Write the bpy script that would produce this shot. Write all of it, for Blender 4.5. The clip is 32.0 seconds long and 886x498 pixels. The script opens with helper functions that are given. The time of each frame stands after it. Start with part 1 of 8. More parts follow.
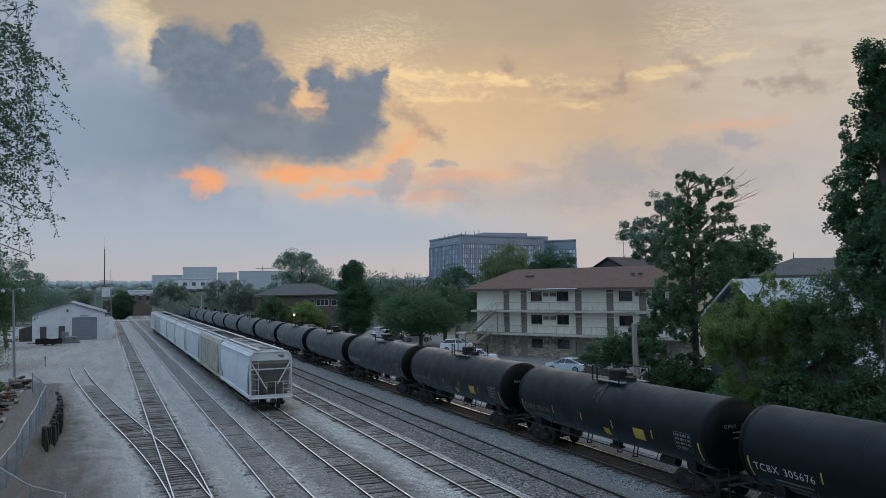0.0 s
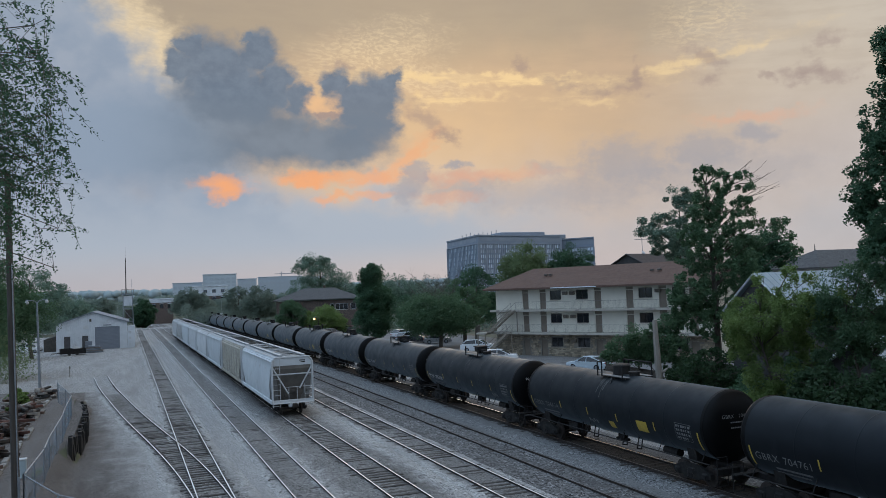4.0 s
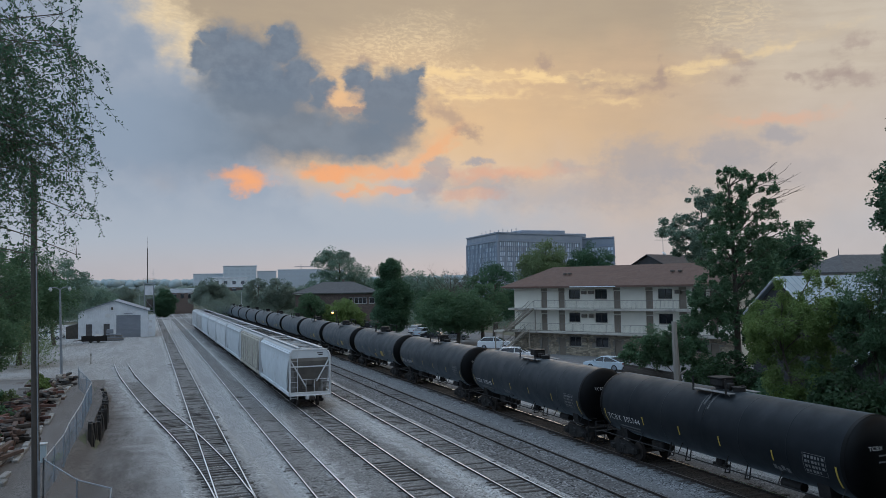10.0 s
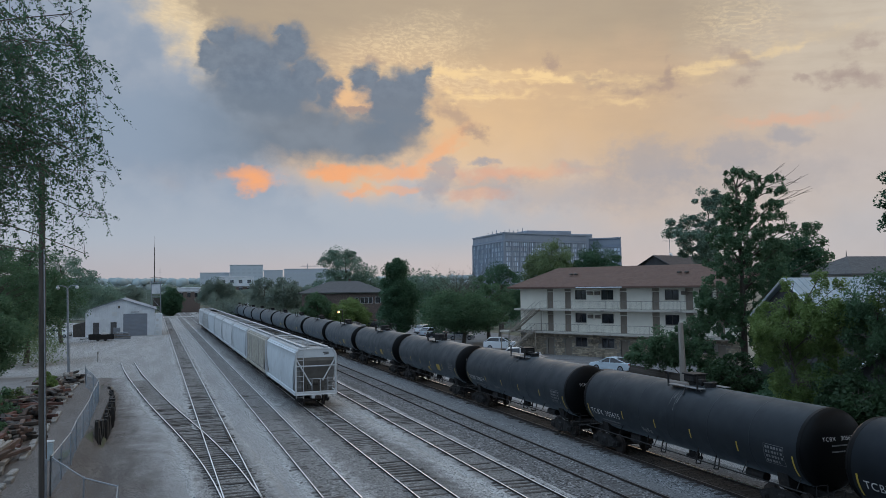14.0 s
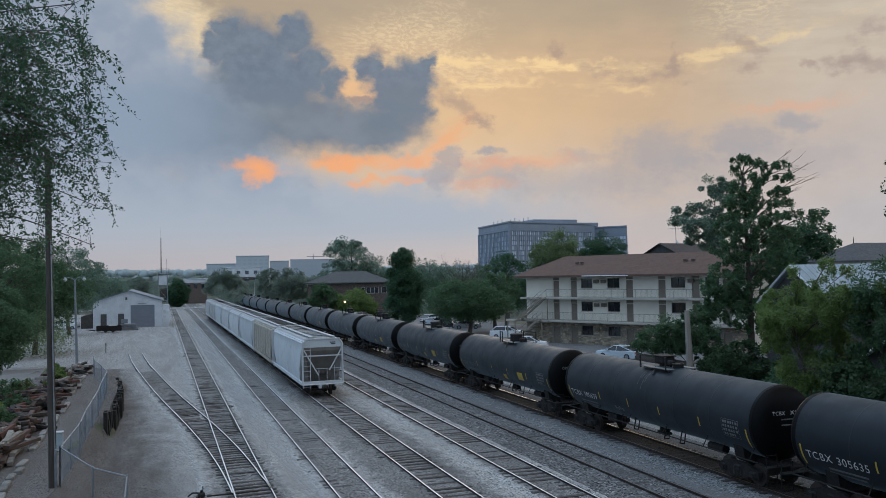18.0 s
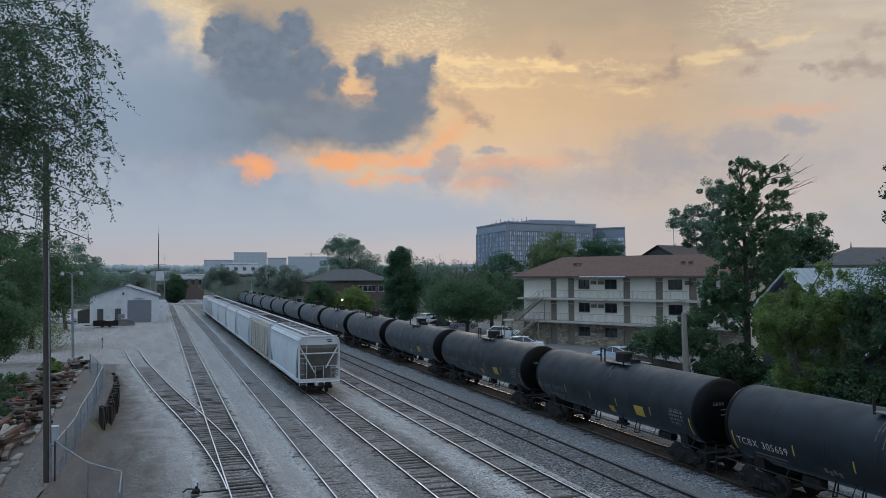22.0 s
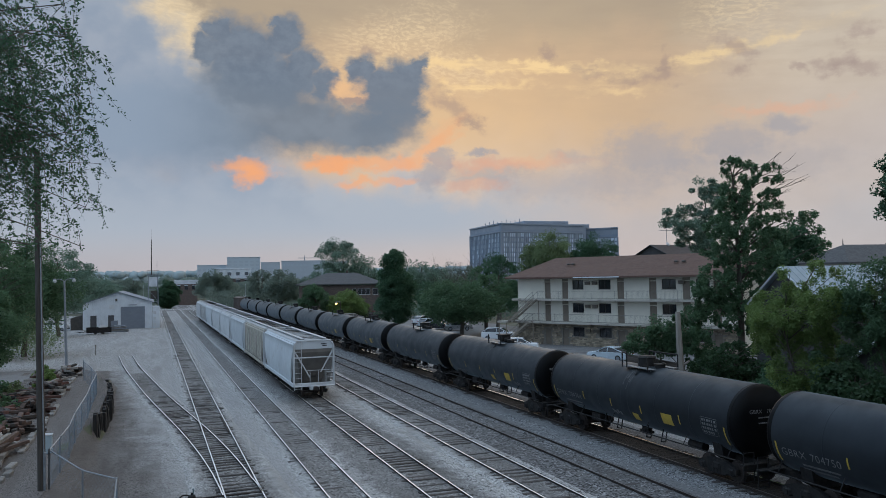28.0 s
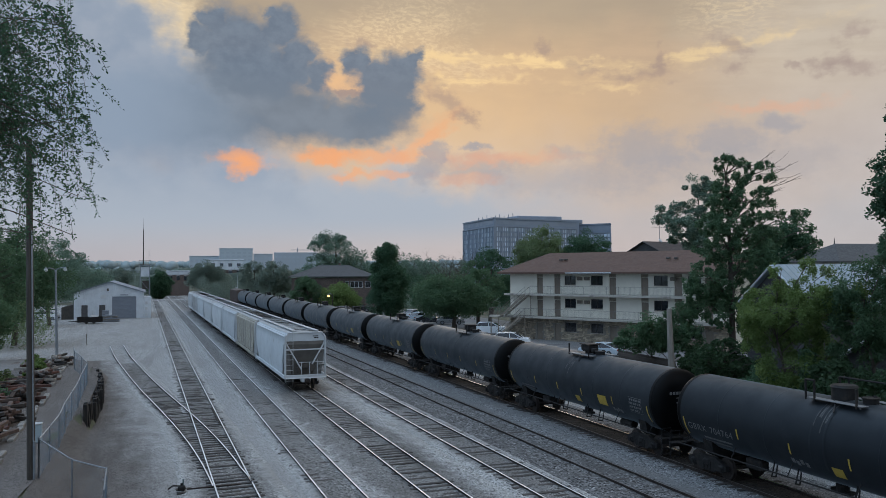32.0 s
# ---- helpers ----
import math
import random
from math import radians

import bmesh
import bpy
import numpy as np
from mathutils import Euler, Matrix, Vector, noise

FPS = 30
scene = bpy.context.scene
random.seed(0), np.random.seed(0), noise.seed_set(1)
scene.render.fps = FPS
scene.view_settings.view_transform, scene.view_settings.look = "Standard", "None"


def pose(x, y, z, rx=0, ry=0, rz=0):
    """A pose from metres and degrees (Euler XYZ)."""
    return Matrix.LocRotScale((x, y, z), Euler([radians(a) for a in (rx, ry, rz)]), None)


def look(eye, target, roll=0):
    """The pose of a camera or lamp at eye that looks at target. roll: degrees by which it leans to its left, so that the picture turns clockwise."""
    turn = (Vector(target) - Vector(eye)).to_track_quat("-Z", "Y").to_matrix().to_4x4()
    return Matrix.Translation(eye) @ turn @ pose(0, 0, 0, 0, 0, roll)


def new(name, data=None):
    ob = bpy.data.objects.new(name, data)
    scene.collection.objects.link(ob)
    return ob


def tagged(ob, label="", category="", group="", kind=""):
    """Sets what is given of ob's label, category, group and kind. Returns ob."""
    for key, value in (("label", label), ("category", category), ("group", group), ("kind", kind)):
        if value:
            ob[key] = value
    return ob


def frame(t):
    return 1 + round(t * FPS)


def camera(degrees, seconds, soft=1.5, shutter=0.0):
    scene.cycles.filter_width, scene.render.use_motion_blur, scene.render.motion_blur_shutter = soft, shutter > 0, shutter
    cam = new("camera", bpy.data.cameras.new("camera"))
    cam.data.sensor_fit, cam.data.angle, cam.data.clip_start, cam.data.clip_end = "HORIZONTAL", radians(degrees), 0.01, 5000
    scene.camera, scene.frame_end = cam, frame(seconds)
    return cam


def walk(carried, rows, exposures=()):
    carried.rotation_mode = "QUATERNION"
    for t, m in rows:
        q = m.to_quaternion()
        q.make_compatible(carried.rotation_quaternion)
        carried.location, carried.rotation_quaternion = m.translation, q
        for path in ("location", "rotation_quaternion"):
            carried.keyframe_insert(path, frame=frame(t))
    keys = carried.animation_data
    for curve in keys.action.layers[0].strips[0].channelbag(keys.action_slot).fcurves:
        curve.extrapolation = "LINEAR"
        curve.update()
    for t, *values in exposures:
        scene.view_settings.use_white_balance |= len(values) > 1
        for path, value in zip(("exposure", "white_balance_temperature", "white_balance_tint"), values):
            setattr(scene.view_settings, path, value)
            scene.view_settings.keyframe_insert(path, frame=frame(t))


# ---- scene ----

import itertools

# ------------------------------------------------------------ camera


def aim(x, y, z, yaw, pitch, roll):
    """Eye, turn to the right of the rails, tilt up and lean, in metres and degrees."""
    return pose(x, y, z, 0, 0, -yaw) @ pose(0, 0, 0, 90 + pitch) @ pose(0, 0, 0, 0, 0, roll)


# seconds, eye, yaw, pitch, roll
PATH = [
(0, 0.008, -0.020, 8.716, 22.902, 2.746, -0.829), (0.5, 0.003, -0.023, 8.719, 22.700, 2.787, -0.980), (1, -0.002, -0.026, 8.722, 22.408, 2.894, -1.229), 
(1.5, -0.006, -0.028, 8.726, 22.023, 3.165, -1.515), (2, -0.008, -0.029, 8.731, 21.770, 3.437, -1.795), (2.5, -0.008, -0.028, 8.734, 21.689, 3.540, -2.053), 
(3, -0.007, -0.027, 8.737, 21.693, 3.441, -2.209), (3.5, -0.004, -0.024, 8.737, 21.667, 3.160, -2.287), (5.5, 0.009, -0.021, 8.727, 21.451, 2.071, -1.807), 
(6, 0.009, -0.023, 8.729, 21.370, 1.961, -1.576), (6.5, 0.008, -0.024, 8.732, 21.240, 2.081, -1.392), (7, 0.008, -0.023, 8.735, 21.074, 2.450, -1.265), 
(7.5, 0.008, -0.021, 8.735, 20.933, 2.849, -1.236), (8, 0.008, -0.017, 8.734, 20.805, 3.114, -1.181), (8.5, 0.008, -0.013, 8.732, 20.682, 3.173, -1.117), 
(9, 0.008, -0.010, 8.728, 20.571, 3.057, -1.095), (9.5, 0.007, -0.008, 8.723, 20.421, 2.836, -0.999), (10, 0.005, -0.006, 8.719, 20.251, 2.639, -0.916), 
(10.5, 0.002, -0.003, 8.717, 20.097, 2.513, -0.839), (11, -0.001, -0.001, 8.716, 19.921, 2.480, -0.746), (11.5, -0.003, 0.001, 8.716, 19.781, 2.497, -0.648), 
(12, -0.005, 0.003, 8.718, 19.702, 2.535, -0.624), (12.5, -0.006, 0.004, 8.720, 19.688, 2.604, -0.627), (13, -0.006, 0.004, 8.722, 19.709, 2.651, -0.676), 
(13.5, -0.005, 0.003, 8.724, 19.755, 2.669, -0.655), (14, -0.005, 0.000, 8.726, 19.811, 2.642, -0.663), (14.5, -0.005, -0.002, 8.726, 19.833, 2.543, -0.648), 
(16.5, -0.000, 0.004, 8.711, 19.464, 1.995, -0.942), (17, 0.002, 0.006, 8.709, 19.375, 1.964, -1.050), (17.5, 0.004, 0.007, 8.708, 19.368, 1.938, -1.100), 
(18, 0.006, 0.006, 8.708, 19.390, 1.902, -1.042), (18.5, 0.007, 0.005, 8.710, 19.413, 1.835, -0.918), (19, 0.008, 0.002, 8.711, 19.411, 1.752, -0.814), 
(19.5, 0.009, -0.002, 8.712, 19.416, 1.688, -0.727), (20, 0.008, -0.005, 8.713, 19.406, 1.673, -0.634), (20.5, 0.007, -0.007, 8.713, 19.407, 1.701, -0.531), 
(21, 0.006, -0.007, 8.713, 19.421, 1.746, -0.383), (21.5, 0.005, -0.005, 8.712, 19.476, 1.800, -0.318), (22, 0.004, -0.002, 8.713, 19.539, 1.837, -0.310), 
(22.5, 0.003, 0.002, 8.714, 19.546, 1.923, -0.277), (23, 0.002, 0.005, 8.715, 19.536, 2.007, -0.210), (23.5, -0.000, 0.007, 8.716, 19.479, 2.073, -0.224), 
(24, -0.001, 0.007, 8.717, 19.475, 2.093, -0.307), (24.5, -0.002, 0.006, 8.718, 19.490, 2.048, -0.406), (25, -0.001, 0.004, 8.718, 19.495, 1.965, -0.470), 
(25.5, -0.000, 0.003, 8.717, 19.478, 1.912, -0.547), (27.5, 0.008, 0.014, 8.714, 19.775, 2.070, -0.906), (28, 0.009, 0.016, 8.713, 19.998, 1.997, -1.030), 
(28.5, 0.010, 0.016, 8.712, 20.160, 1.909, -0.974), (29, 0.009, 0.015, 8.712, 20.256, 1.825, -0.850), (29.5, 0.009, 0.014, 8.711, 20.311, 1.770, -0.758), 
(30, 0.008, 0.012, 8.711, 20.336, 1.728, -0.633), (30.5, 0.007, 0.009, 8.711, 20.340, 1.738, -0.577), (31, 0.006, 0.005, 8.711, 20.340, 1.730, -0.573), 
(31.5, 0.006, 0.002, 8.711, 20.360, 1.669, -0.501), (32, 0.005, -0.002, 8.711, 20.491, 1.550, -0.303), 
]
cam = camera(57.8, 32.0, soft=0.6)
walk(cam, [(r[0], aim(*r[1:])) for r in PATH])

# ------------------------------------------------------------ sky and sun
SUN_AZ, SUN_EL = 21.0, 9.0


class Nodes:
    """Writes node arithmetic as plain calls."""

    def __init__(self, tree):
        self.tree = tree

    def add(self, kind):
        return self.tree.nodes.new(kind)

    def put(self, socket, value):
        if hasattr(value, "is_output"):
            self.tree.links.new(value, socket)
        else:
            socket.default_value = value

    def m(self, op, a, b=0.0, c=0.0, clamp=False):
        n = self.add("ShaderNodeMath")
        n.operation, n.use_clamp = op, clamp
        for s, v in zip(n.inputs, (a, b, c)):
            self.put(s, v)
        return n.outputs[0]

    def ramp(self, x, lo, hi, a=0.0, b=1.0):
        n = self.add("ShaderNodeMapRange")
        n.interpolation_type = "SMOOTHSTEP"
        for s, v in zip(n.inputs, (x, lo, hi, a, b)):
            self.put(s, v)
        return n.outputs[0]

    def mix(self, f, a, b, kind="MIX"):
        n = self.add("ShaderNodeMix")
        n.data_type, n.blend_type = "RGBA", kind
        self.put(n.inputs[0], f)
        self.put(n.inputs[6], a if hasattr(a, "is_output") else (*a, 1))
        self.put(n.inputs[7], b if hasattr(b, "is_output") else (*b, 1))
        return n.outputs[2]

    def noise(self, vec, scale, detail=4.0, rough=0.55, dim="3D"):
        n = self.add("ShaderNodeTexNoise")
        n.noise_dimensions = dim
        self.put(n.inputs["Vector"], vec)
        n.inputs["Scale"].default_value = scale
        n.inputs["Detail"].default_value = detail
        n.inputs["Roughness"].default_value = rough
        return n.outputs[0]

    def xyz(self, x, y, z):
        n = self.add("ShaderNodeCombineXYZ")
        for s, v in zip(n.inputs, (x, y, z)):
            self.put(s, v)
        return n.outputs[0]


def srgb(r, g, b):
    return tuple((c / 255 / 12.92) if c < 10 else ((c / 255 + 0.055) / 1.055) ** 2.4 for c in (r, g, b))


def make_sky():
    world = bpy.data.worlds.new("sky")
    scene.world = world
    world.use_nodes = True
    tree = world.node_tree
    tree.nodes.clear()
    n = Nodes(tree)
    co = n.add("ShaderNodeTexCoord").outputs["Generated"]
    sep = n.add("ShaderNodeSeparateXYZ")
    n.put(sep.inputs[0], co)
    x, y, z = sep.outputs
    az = n.m("MULTIPLY", n.m("ARCTAN2", x, y), 57.2958)
    el = n.m("MULTIPLY", n.m("ARCSINE", z), 57.2958)
    # wind-blown unevenness of all cloud edges, in degrees
    flat = n.xyz(az, n.m("MULTIPLY", el, 1.25), 0.0)
    big = n.m("SUBTRACT", n.noise(flat, 0.16, 5.0), 0.5)
    fine = n.m("SUBTRACT", n.noise(flat, 0.9, 6.0, 0.62), 0.5)
    lump = n.m("SUBTRACT", n.noise(flat, 0.42, 4.0, 0.5), 0.5)
    wob = n.add("ShaderNodeTexNoise")
    n.put(wob.inputs["Vector"], flat)
    wob.inputs["Scale"].default_value, wob.inputs["Detail"].default_value, wob.inputs["Roughness"].default_value = 0.7, 5.0, 0.54
    wsep = n.add("ShaderNodeSeparateColor")
    n.put(wsep.inputs[0], wob.outputs["Color"])
    az_w = n.m("ADD", az, n.m("MULTIPLY", n.m("SUBTRACT", wsep.outputs[0], 0.5), 2.5))
    el_w = n.m("ADD", el, n.m("MULTIPLY", n.m("SUBTRACT", wsep.outputs[1], 0.5), 2.0))

    def field(a0, e0, ra, re, tilt=0.0):
        """1 in the middle of an oval, 0 on its edge, negative outside."""
        da, de = n.m("SUBTRACT", az_w, a0), n.m("SUBTRACT", el_w, e0)
        if tilt:
            c, s = math.cos(radians(tilt)), math.sin(radians(tilt))
            da, de = (n.m("ADD", n.m("MULTIPLY", da, c), n.m("MULTIPLY", de, s)),
                      n.m("SUBTRACT", n.m("MULTIPLY", de, c), n.m("MULTIPLY", da, s)))
        da, de = n.m("DIVIDE", da, ra), n.m("DIVIDE", de, re)
        return n.m("SUBTRACT", 1.0, n.m("SQRT", n.m("ADD", n.m("MULTIPLY", da, da), n.m("MULTIPLY", de, de))))

    def blob(a0, e0, ra, re, soft, wild=0.9, tilt=0.0):
        return n.ramp(n.m("ADD", field(a0, e0, ra, re, tilt), n.m("MULTIPLY", fine, wild)), -soft, soft)

    def join(fields, k=0.25):
        f = fields[0]
        for g in fields[1:]:
            f = n.m("SMOOTH_MAX", f, g, k)
        return f

    sky = n.add("ShaderNodeTexSky")
    sky.sky_type, sky.sun_disc, sky.sun_elevation, sky.sun_rotation = "NISHITA", False, radians(SUN_EL), radians(SUN_AZ)
    sky.air_density, sky.dust_density = 1.2, 3.0
    clear = n.mix(1.0, sky.outputs[0], (0.1, 0.1, 0.1), "MULTIPLY")
    # high veil: cream overhead, gold round the hidden sun, rose and grey towards the horizon
    veil = n.mix(n.ramp(el, 0.5, 6.0), srgb(183, 176, 181), srgb(182, 171, 168))
    veil = n.mix(n.ramp(n.m("ADD", el, n.m("MULTIPLY", big, 6.0)), 5.5, 11.5), veil, srgb(194, 169, 144))
    veil = n.mix(n.ramp(n.m("ADD", el, n.m("MULTIPLY", big, 5.0)), 14.0, 18.0), veil, srgb(172, 157, 138))
    veil = n.mix(n.ramp(el, 21.0, 42.0), veil, (0.885, 1.23, 1.68))
    away = n.m("ABSOLUTE", n.m("SUBTRACT", az, SUN_AZ))
    veil = n.mix(n.m("MULTIPLY", n.ramp(away, 40.0, 110.0), n.ramp(el, 40.0, 15.0)), veil, (0.575, 0.835, 1.175))
    east = n.ramp(n.m("ADD", n.m("SUBTRACT", az, n.m("MULTIPLY", el, 0.7)), n.m("MULTIPLY", big, 8.0)), 25.0, 46.0)
    veil = n.mix(n.m("MULTIPLY", east, 0.85), veil, srgb(194, 187, 186))
    pale = n.m("MULTIPLY", n.ramp(n.m("ADD", az, n.m("MULTIPLY", big, 8.0)), 34.0, 46.0), n.ramp(el, 8.0, 15.0))
    veil = n.mix(n.m("MULTIPLY", pale, 0.7), veil, srgb(206, 195, 178))
    # streaks in the high sheet
    comb = n.xyz(n.m("MULTIPLY", az, 0.28), n.m("ADD", n.m("MULTIPLY", el, 1.6), n.m("MULTIPLY", az, 0.10)), 2.0)
    streak = n.ramp(n.noise(comb, 0.9, 5.0, 0.6), 0.38, 0.66)
    veil = n.mix(n.m("MULTIPLY", n.m("MULTIPLY", streak, n.ramp(el, 9.0, 15.0)), 0.16), veil, srgb(158, 142, 128))
    # rippled sheet of small bright clouds
    warp = n.xyz(n.m("ADD", az, n.m("MULTIPLY", big, 6.0)), n.m("ADD", n.m("MULTIPLY", el, 2.3), n.m("MULTIPLY", az, 0.22)), 0.3)
    rip = n.ramp(n.noise(warp, 2.5, 3.0, 0.6), 0.38, 0.68)
    zone = n.m("MAXIMUM", blob(16.9, 16.6, 4.40, 1.60, 0.8, 1.4, 10), blob(19.8, 14.7, 4.40, 1.20, 0.7, 1.4, -8))
    zone2 = blob(1.1, 16.2, 6.00, 2.48, 0.6, 0.8, -45)
    zone3 = n.m("MULTIPLY", blob(40.6, 17.1, 2.5, 1.4, 0.9, 1.4), 0.8)
    glow = n.m("MULTIPLY", rip, n.m("MAXIMUM", n.m("MAXIMUM", zone, zone2), zone3))
    sheet = n.m("MAXIMUM", zone, zone2)
    veil = n.mix(n.m("MULTIPLY", sheet, 0.4), veil, srgb(204, 186, 160))
    veil = n.mix(n.m("MULTIPLY", zone2, 0.75), veil, srgb(234, 213, 178))
    veil = n.mix(n.m("MULTIPLY", glow, 0.46), veil, srgb(246, 222, 180))
    bar = n.m("MAXIMUM", blob(25.5, 14.6, 9.60, 0.36, 0.6, 1.2, -4), blob(22.6, 13.4, 3.60, 0.28, 0.7, 1.4))
    bar = n.m("MAXIMUM", bar, n.m("MULTIPLY", blob(37.9, 14.3, 6.80, 0.32, 0.9, 1.6, 9), 0.7))
    bar = n.m("MAXIMUM", bar, n.m("MULTIPLY", blob(32.6, 12.5, 2.40, 0.24, 0.9, 1.6), 0.5))
    veil = n.mix(n.m("MULTIPLY", bar, n.ramp(streak, 0.9, 0.1, 0.35, 0.9)), veil, srgb(243, 214, 162))
    near = n.m("SUBTRACT", 1.0, n.ramp(away, 3.0, 17.0))
    veil = n.mix(n.m("MULTIPLY", n.m("MULTIPLY", near, n.ramp(n.m("ABSOLUTE", n.m("SUBTRACT", el, 13.0)), 6.5, 0.5)), 0.30), veil, srgb(214, 174, 128))
    veil = n.mix(n.m("MULTIPLY", n.ramp(lump, -0.15, 0.2), 0.10), veil, srgb(150, 140, 136))
    col = n.mix(0.97, clear, veil)
    # grey-blue haze bank along the horizon and the broad cloud bank in the south
    bank = n.ramp(n.m("ADD", n.m("ADD", el, n.m("MULTIPLY", big, 7.0)), n.m("MULTIPLY", n.m("SUBTRACT", az, 10.0), 0.09)), 9.0, 5.5)
    bank = n.m("MULTIPLY", bank, n.ramp(el, 0.3, 4.0, 0.3, 1.0))
    col = n.mix(n.m("MULTIPLY", bank, n.ramp(az, 36.0, 19.0, 0.35, 0.95)), col, srgb(170, 181, 195))
    edge = n.m("ADD", n.m("ADD", az_w, n.m("MULTIPLY", n.m("SUBTRACT", el_w, 14.5), 0.85)), n.m("MULTIPLY", lump, 4.5))
    south = n.ramp(edge, 5.0, 1.0)
    col = n.mix(n.m("MULTIPLY", n.m("MULTIPLY", south, 0.95), n.m("MULTIPLY", n.ramp(el, 2.5, 9.5), n.ramp(el, 45.0, 25.0))), col, n.mix(n.ramp(lump, -0.2, 0.2), srgb(141, 157, 178), srgb(156, 168, 185)))
    rest = n.ramp(away, 34.0, 75.0)
    col = n.mix(n.m("MULTIPLY", n.m("MULTIPLY", rest, 0.55), n.ramp(el, 40.0, 15.0)), col, (0.54, 0.757, 1.035))
    # soft blue-grey puffs low in the west
    for a0, e0, ra, re, k in ((34.6, 8.4, 2.80, 1.44, 0.5), (34.0, 7.0, 3.60, 1.80, 0.3), (40.0, 8.6, 2.00, 1.20, 0.6), (43.3, 9.5, 1.36, 0.64, 0.7), (22.8, 8.8, 0.88, 0.28, 0.8), (23.0, 7.3, 2.80, 0.96, 0.5), (29.4, 8.2, 1.20, 0.56, 0.4), (41.3, 7.1, 5.20, 1.20, 0.35), (28.6, 6.4, 6.40, 1.04, 0.3)):
        col = n.mix(n.m("MULTIPLY", blob(a0, e0, ra, re, 0.55, 1.5), k), col, srgb(163, 162, 169))
    for a0, e0, ra, re in ((25.4, 8.0, 4.00, 0.36), (43.1, 10.7, 2.80, 0.36), (23.0, 7.7, 2.80, 0.36), (22.2, 6.5, 2.00, 0.36)):
        col = n.mix(n.m("MULTIPLY", blob(a0, e0, ra, re, 0.8, 1.8), 0.4), col, srgb(232, 172, 140))
    # ragged rose-purple shreds
    for a0, e0, ra, re, tilt in ((20.8, 12.2, 2.08, 0.52, -40), (22.2, 10.8, 0.88, 0.28, -20), (27.7, 15.4, 0.32, 0.52, 0), (30.6, 14.1, 1.20, 0.32, -16), (33.1, 13.4, 0.88, 0.28, 0), (35.2, 13.5, 1.28, 0.56, 0), (35.8, 14.3, 0.36, 0.64, 0),
                                 (40.4, 14.7, 1.20, 0.36, -30), (40.7, 13.4, 0.64, 0.48, 0), (46.3, 13.1, 1.15, 0.42, 0), (48.0, 14.7, 0.96, 0.56, 0), (44.3, 13.1, 0.48, 0.28, -40), (47.8, 12.7, 1.44, 0.40, 0), (14.9, 15.8, 0.88, 0.28, -10)):
        col = n.mix(n.m("MULTIPLY", blob(a0, e0, ra, re, 0.8, 2.4, tilt), 0.5), col, srgb(156, 137, 134))
    # lit undersides in orange
    for a0, e0, ra, re, k, tilt in ((6.3, 7.75, 1.75, 0.62, 0.8, -4), (6.5, 7.15, 0.95, 0.62, 0.8, 8), (12.1, 8.2, 1.92, 0.52, 0.85, 0), (15.7, 8.1, 3.80, 0.48, 0.6, 2), (19.0, 9.2, 2.40, 0.48, 0.45, 30), (13.9, 6.8, 1.20, 0.36, 0.6, 8), (16.7, 6.8, 1.60, 0.36, 0.5, 0), (20.2, 10.3, 2.00, 0.64, 0.2, 30)):
        col = n.mix(n.m("MULTIPLY", blob(a0, e0, ra, re, 0.55, 0.9, tilt), k), col, srgb(245, 172, 122))
    col = n.mix(n.m("MULTIPLY", blob(13.7, 13.5, 1.6, 1.2, 0.9, 0.8), 0.55), col, srgb(234, 194, 150))
    # the dark cumulus in front of the sun: crisp crowns, soft base
    base = join([field(0.6, 10.8, 9.20, 3.20), field(8.9, 10.9, 8.60, 2.32), field(14.5, 10.6, 4.20, 2.00), field(4.3, 10.9, 5.20, 2.40), field(7.0, 12.9, 4.80, 2.40)])
    base = n.m("ADD", base, n.m("MULTIPLY", lump, 0.5))
    col = n.mix(n.m("MULTIPLY", n.ramp(base, -0.25, 0.55), 0.95), col, n.mix(n.ramp(az, 10.0, -2.0), n.mix(n.ramp(lump, -0.2, 0.2), srgb(113, 126, 141), srgb(123, 136, 151)), srgb(142, 158, 178)))
    crown = join([field(5.8, 15.5, 2.96, 2.72), field(4.4, 16.9, 1.12, 1.12), field(3.6, 15.5, 1.04, 1.36, 20), field(7.1, 15.7, 2.40, 1.80), field(9.1, 16.6, 1.52, 1.68), field(8.5, 17.5, 0.72, 0.64), field(10.3, 14.6, 1.60, 1.80), field(11.7, 13.5, 1.12, 1.40),
                  field(7.4, 13.7, 4.40, 2.00)], 0.12)
    crown = n.m("ADD", crown, n.m("MULTIPLY", fine, 0.3))
    horn = join([field(14.3, 14.6, 1.20, 1.20), field(15.7, 13.2, 2.08, 2.00), field(17.5, 13.8, 1.68, 1.80), field(18.3, 14.7, 0.80, 0.90), field(17.3, 11.8, 1.92, 1.80), field(15.7, 10.4, 2.40, 1.52)], 0.12)
    horn = n.m("ADD", horn, n.m("MULTIPLY", fine, 0.3))
    tops = n.m("MAXIMUM", crown, horn)
    shade = n.mix(n.ramp(fine, -0.2, 0.2), srgb(109, 122, 139), srgb(121, 134, 150))
    shade = n.mix(n.ramp(el, 11.8, 15.1), srgb(117, 129, 144), shade)
    low = n.ramp(el, 8.7, 11.8)
    col = n.mix(n.m("MULTIPLY", n.m("MULTIPLY", n.ramp(tops, -0.2, 0.45), 0.97), low), col, shade)
    hole = n.m("MAXIMUM", blob(13.2, 13.2, 0.95, 0.60, 0.7, 1.0, 10), blob(13.9, 12.8, 0.72, 0.36, 0.6, 1.0))
    col = n.mix(n.m("MULTIPLY", hole, 0.7), col, srgb(240, 192, 144))
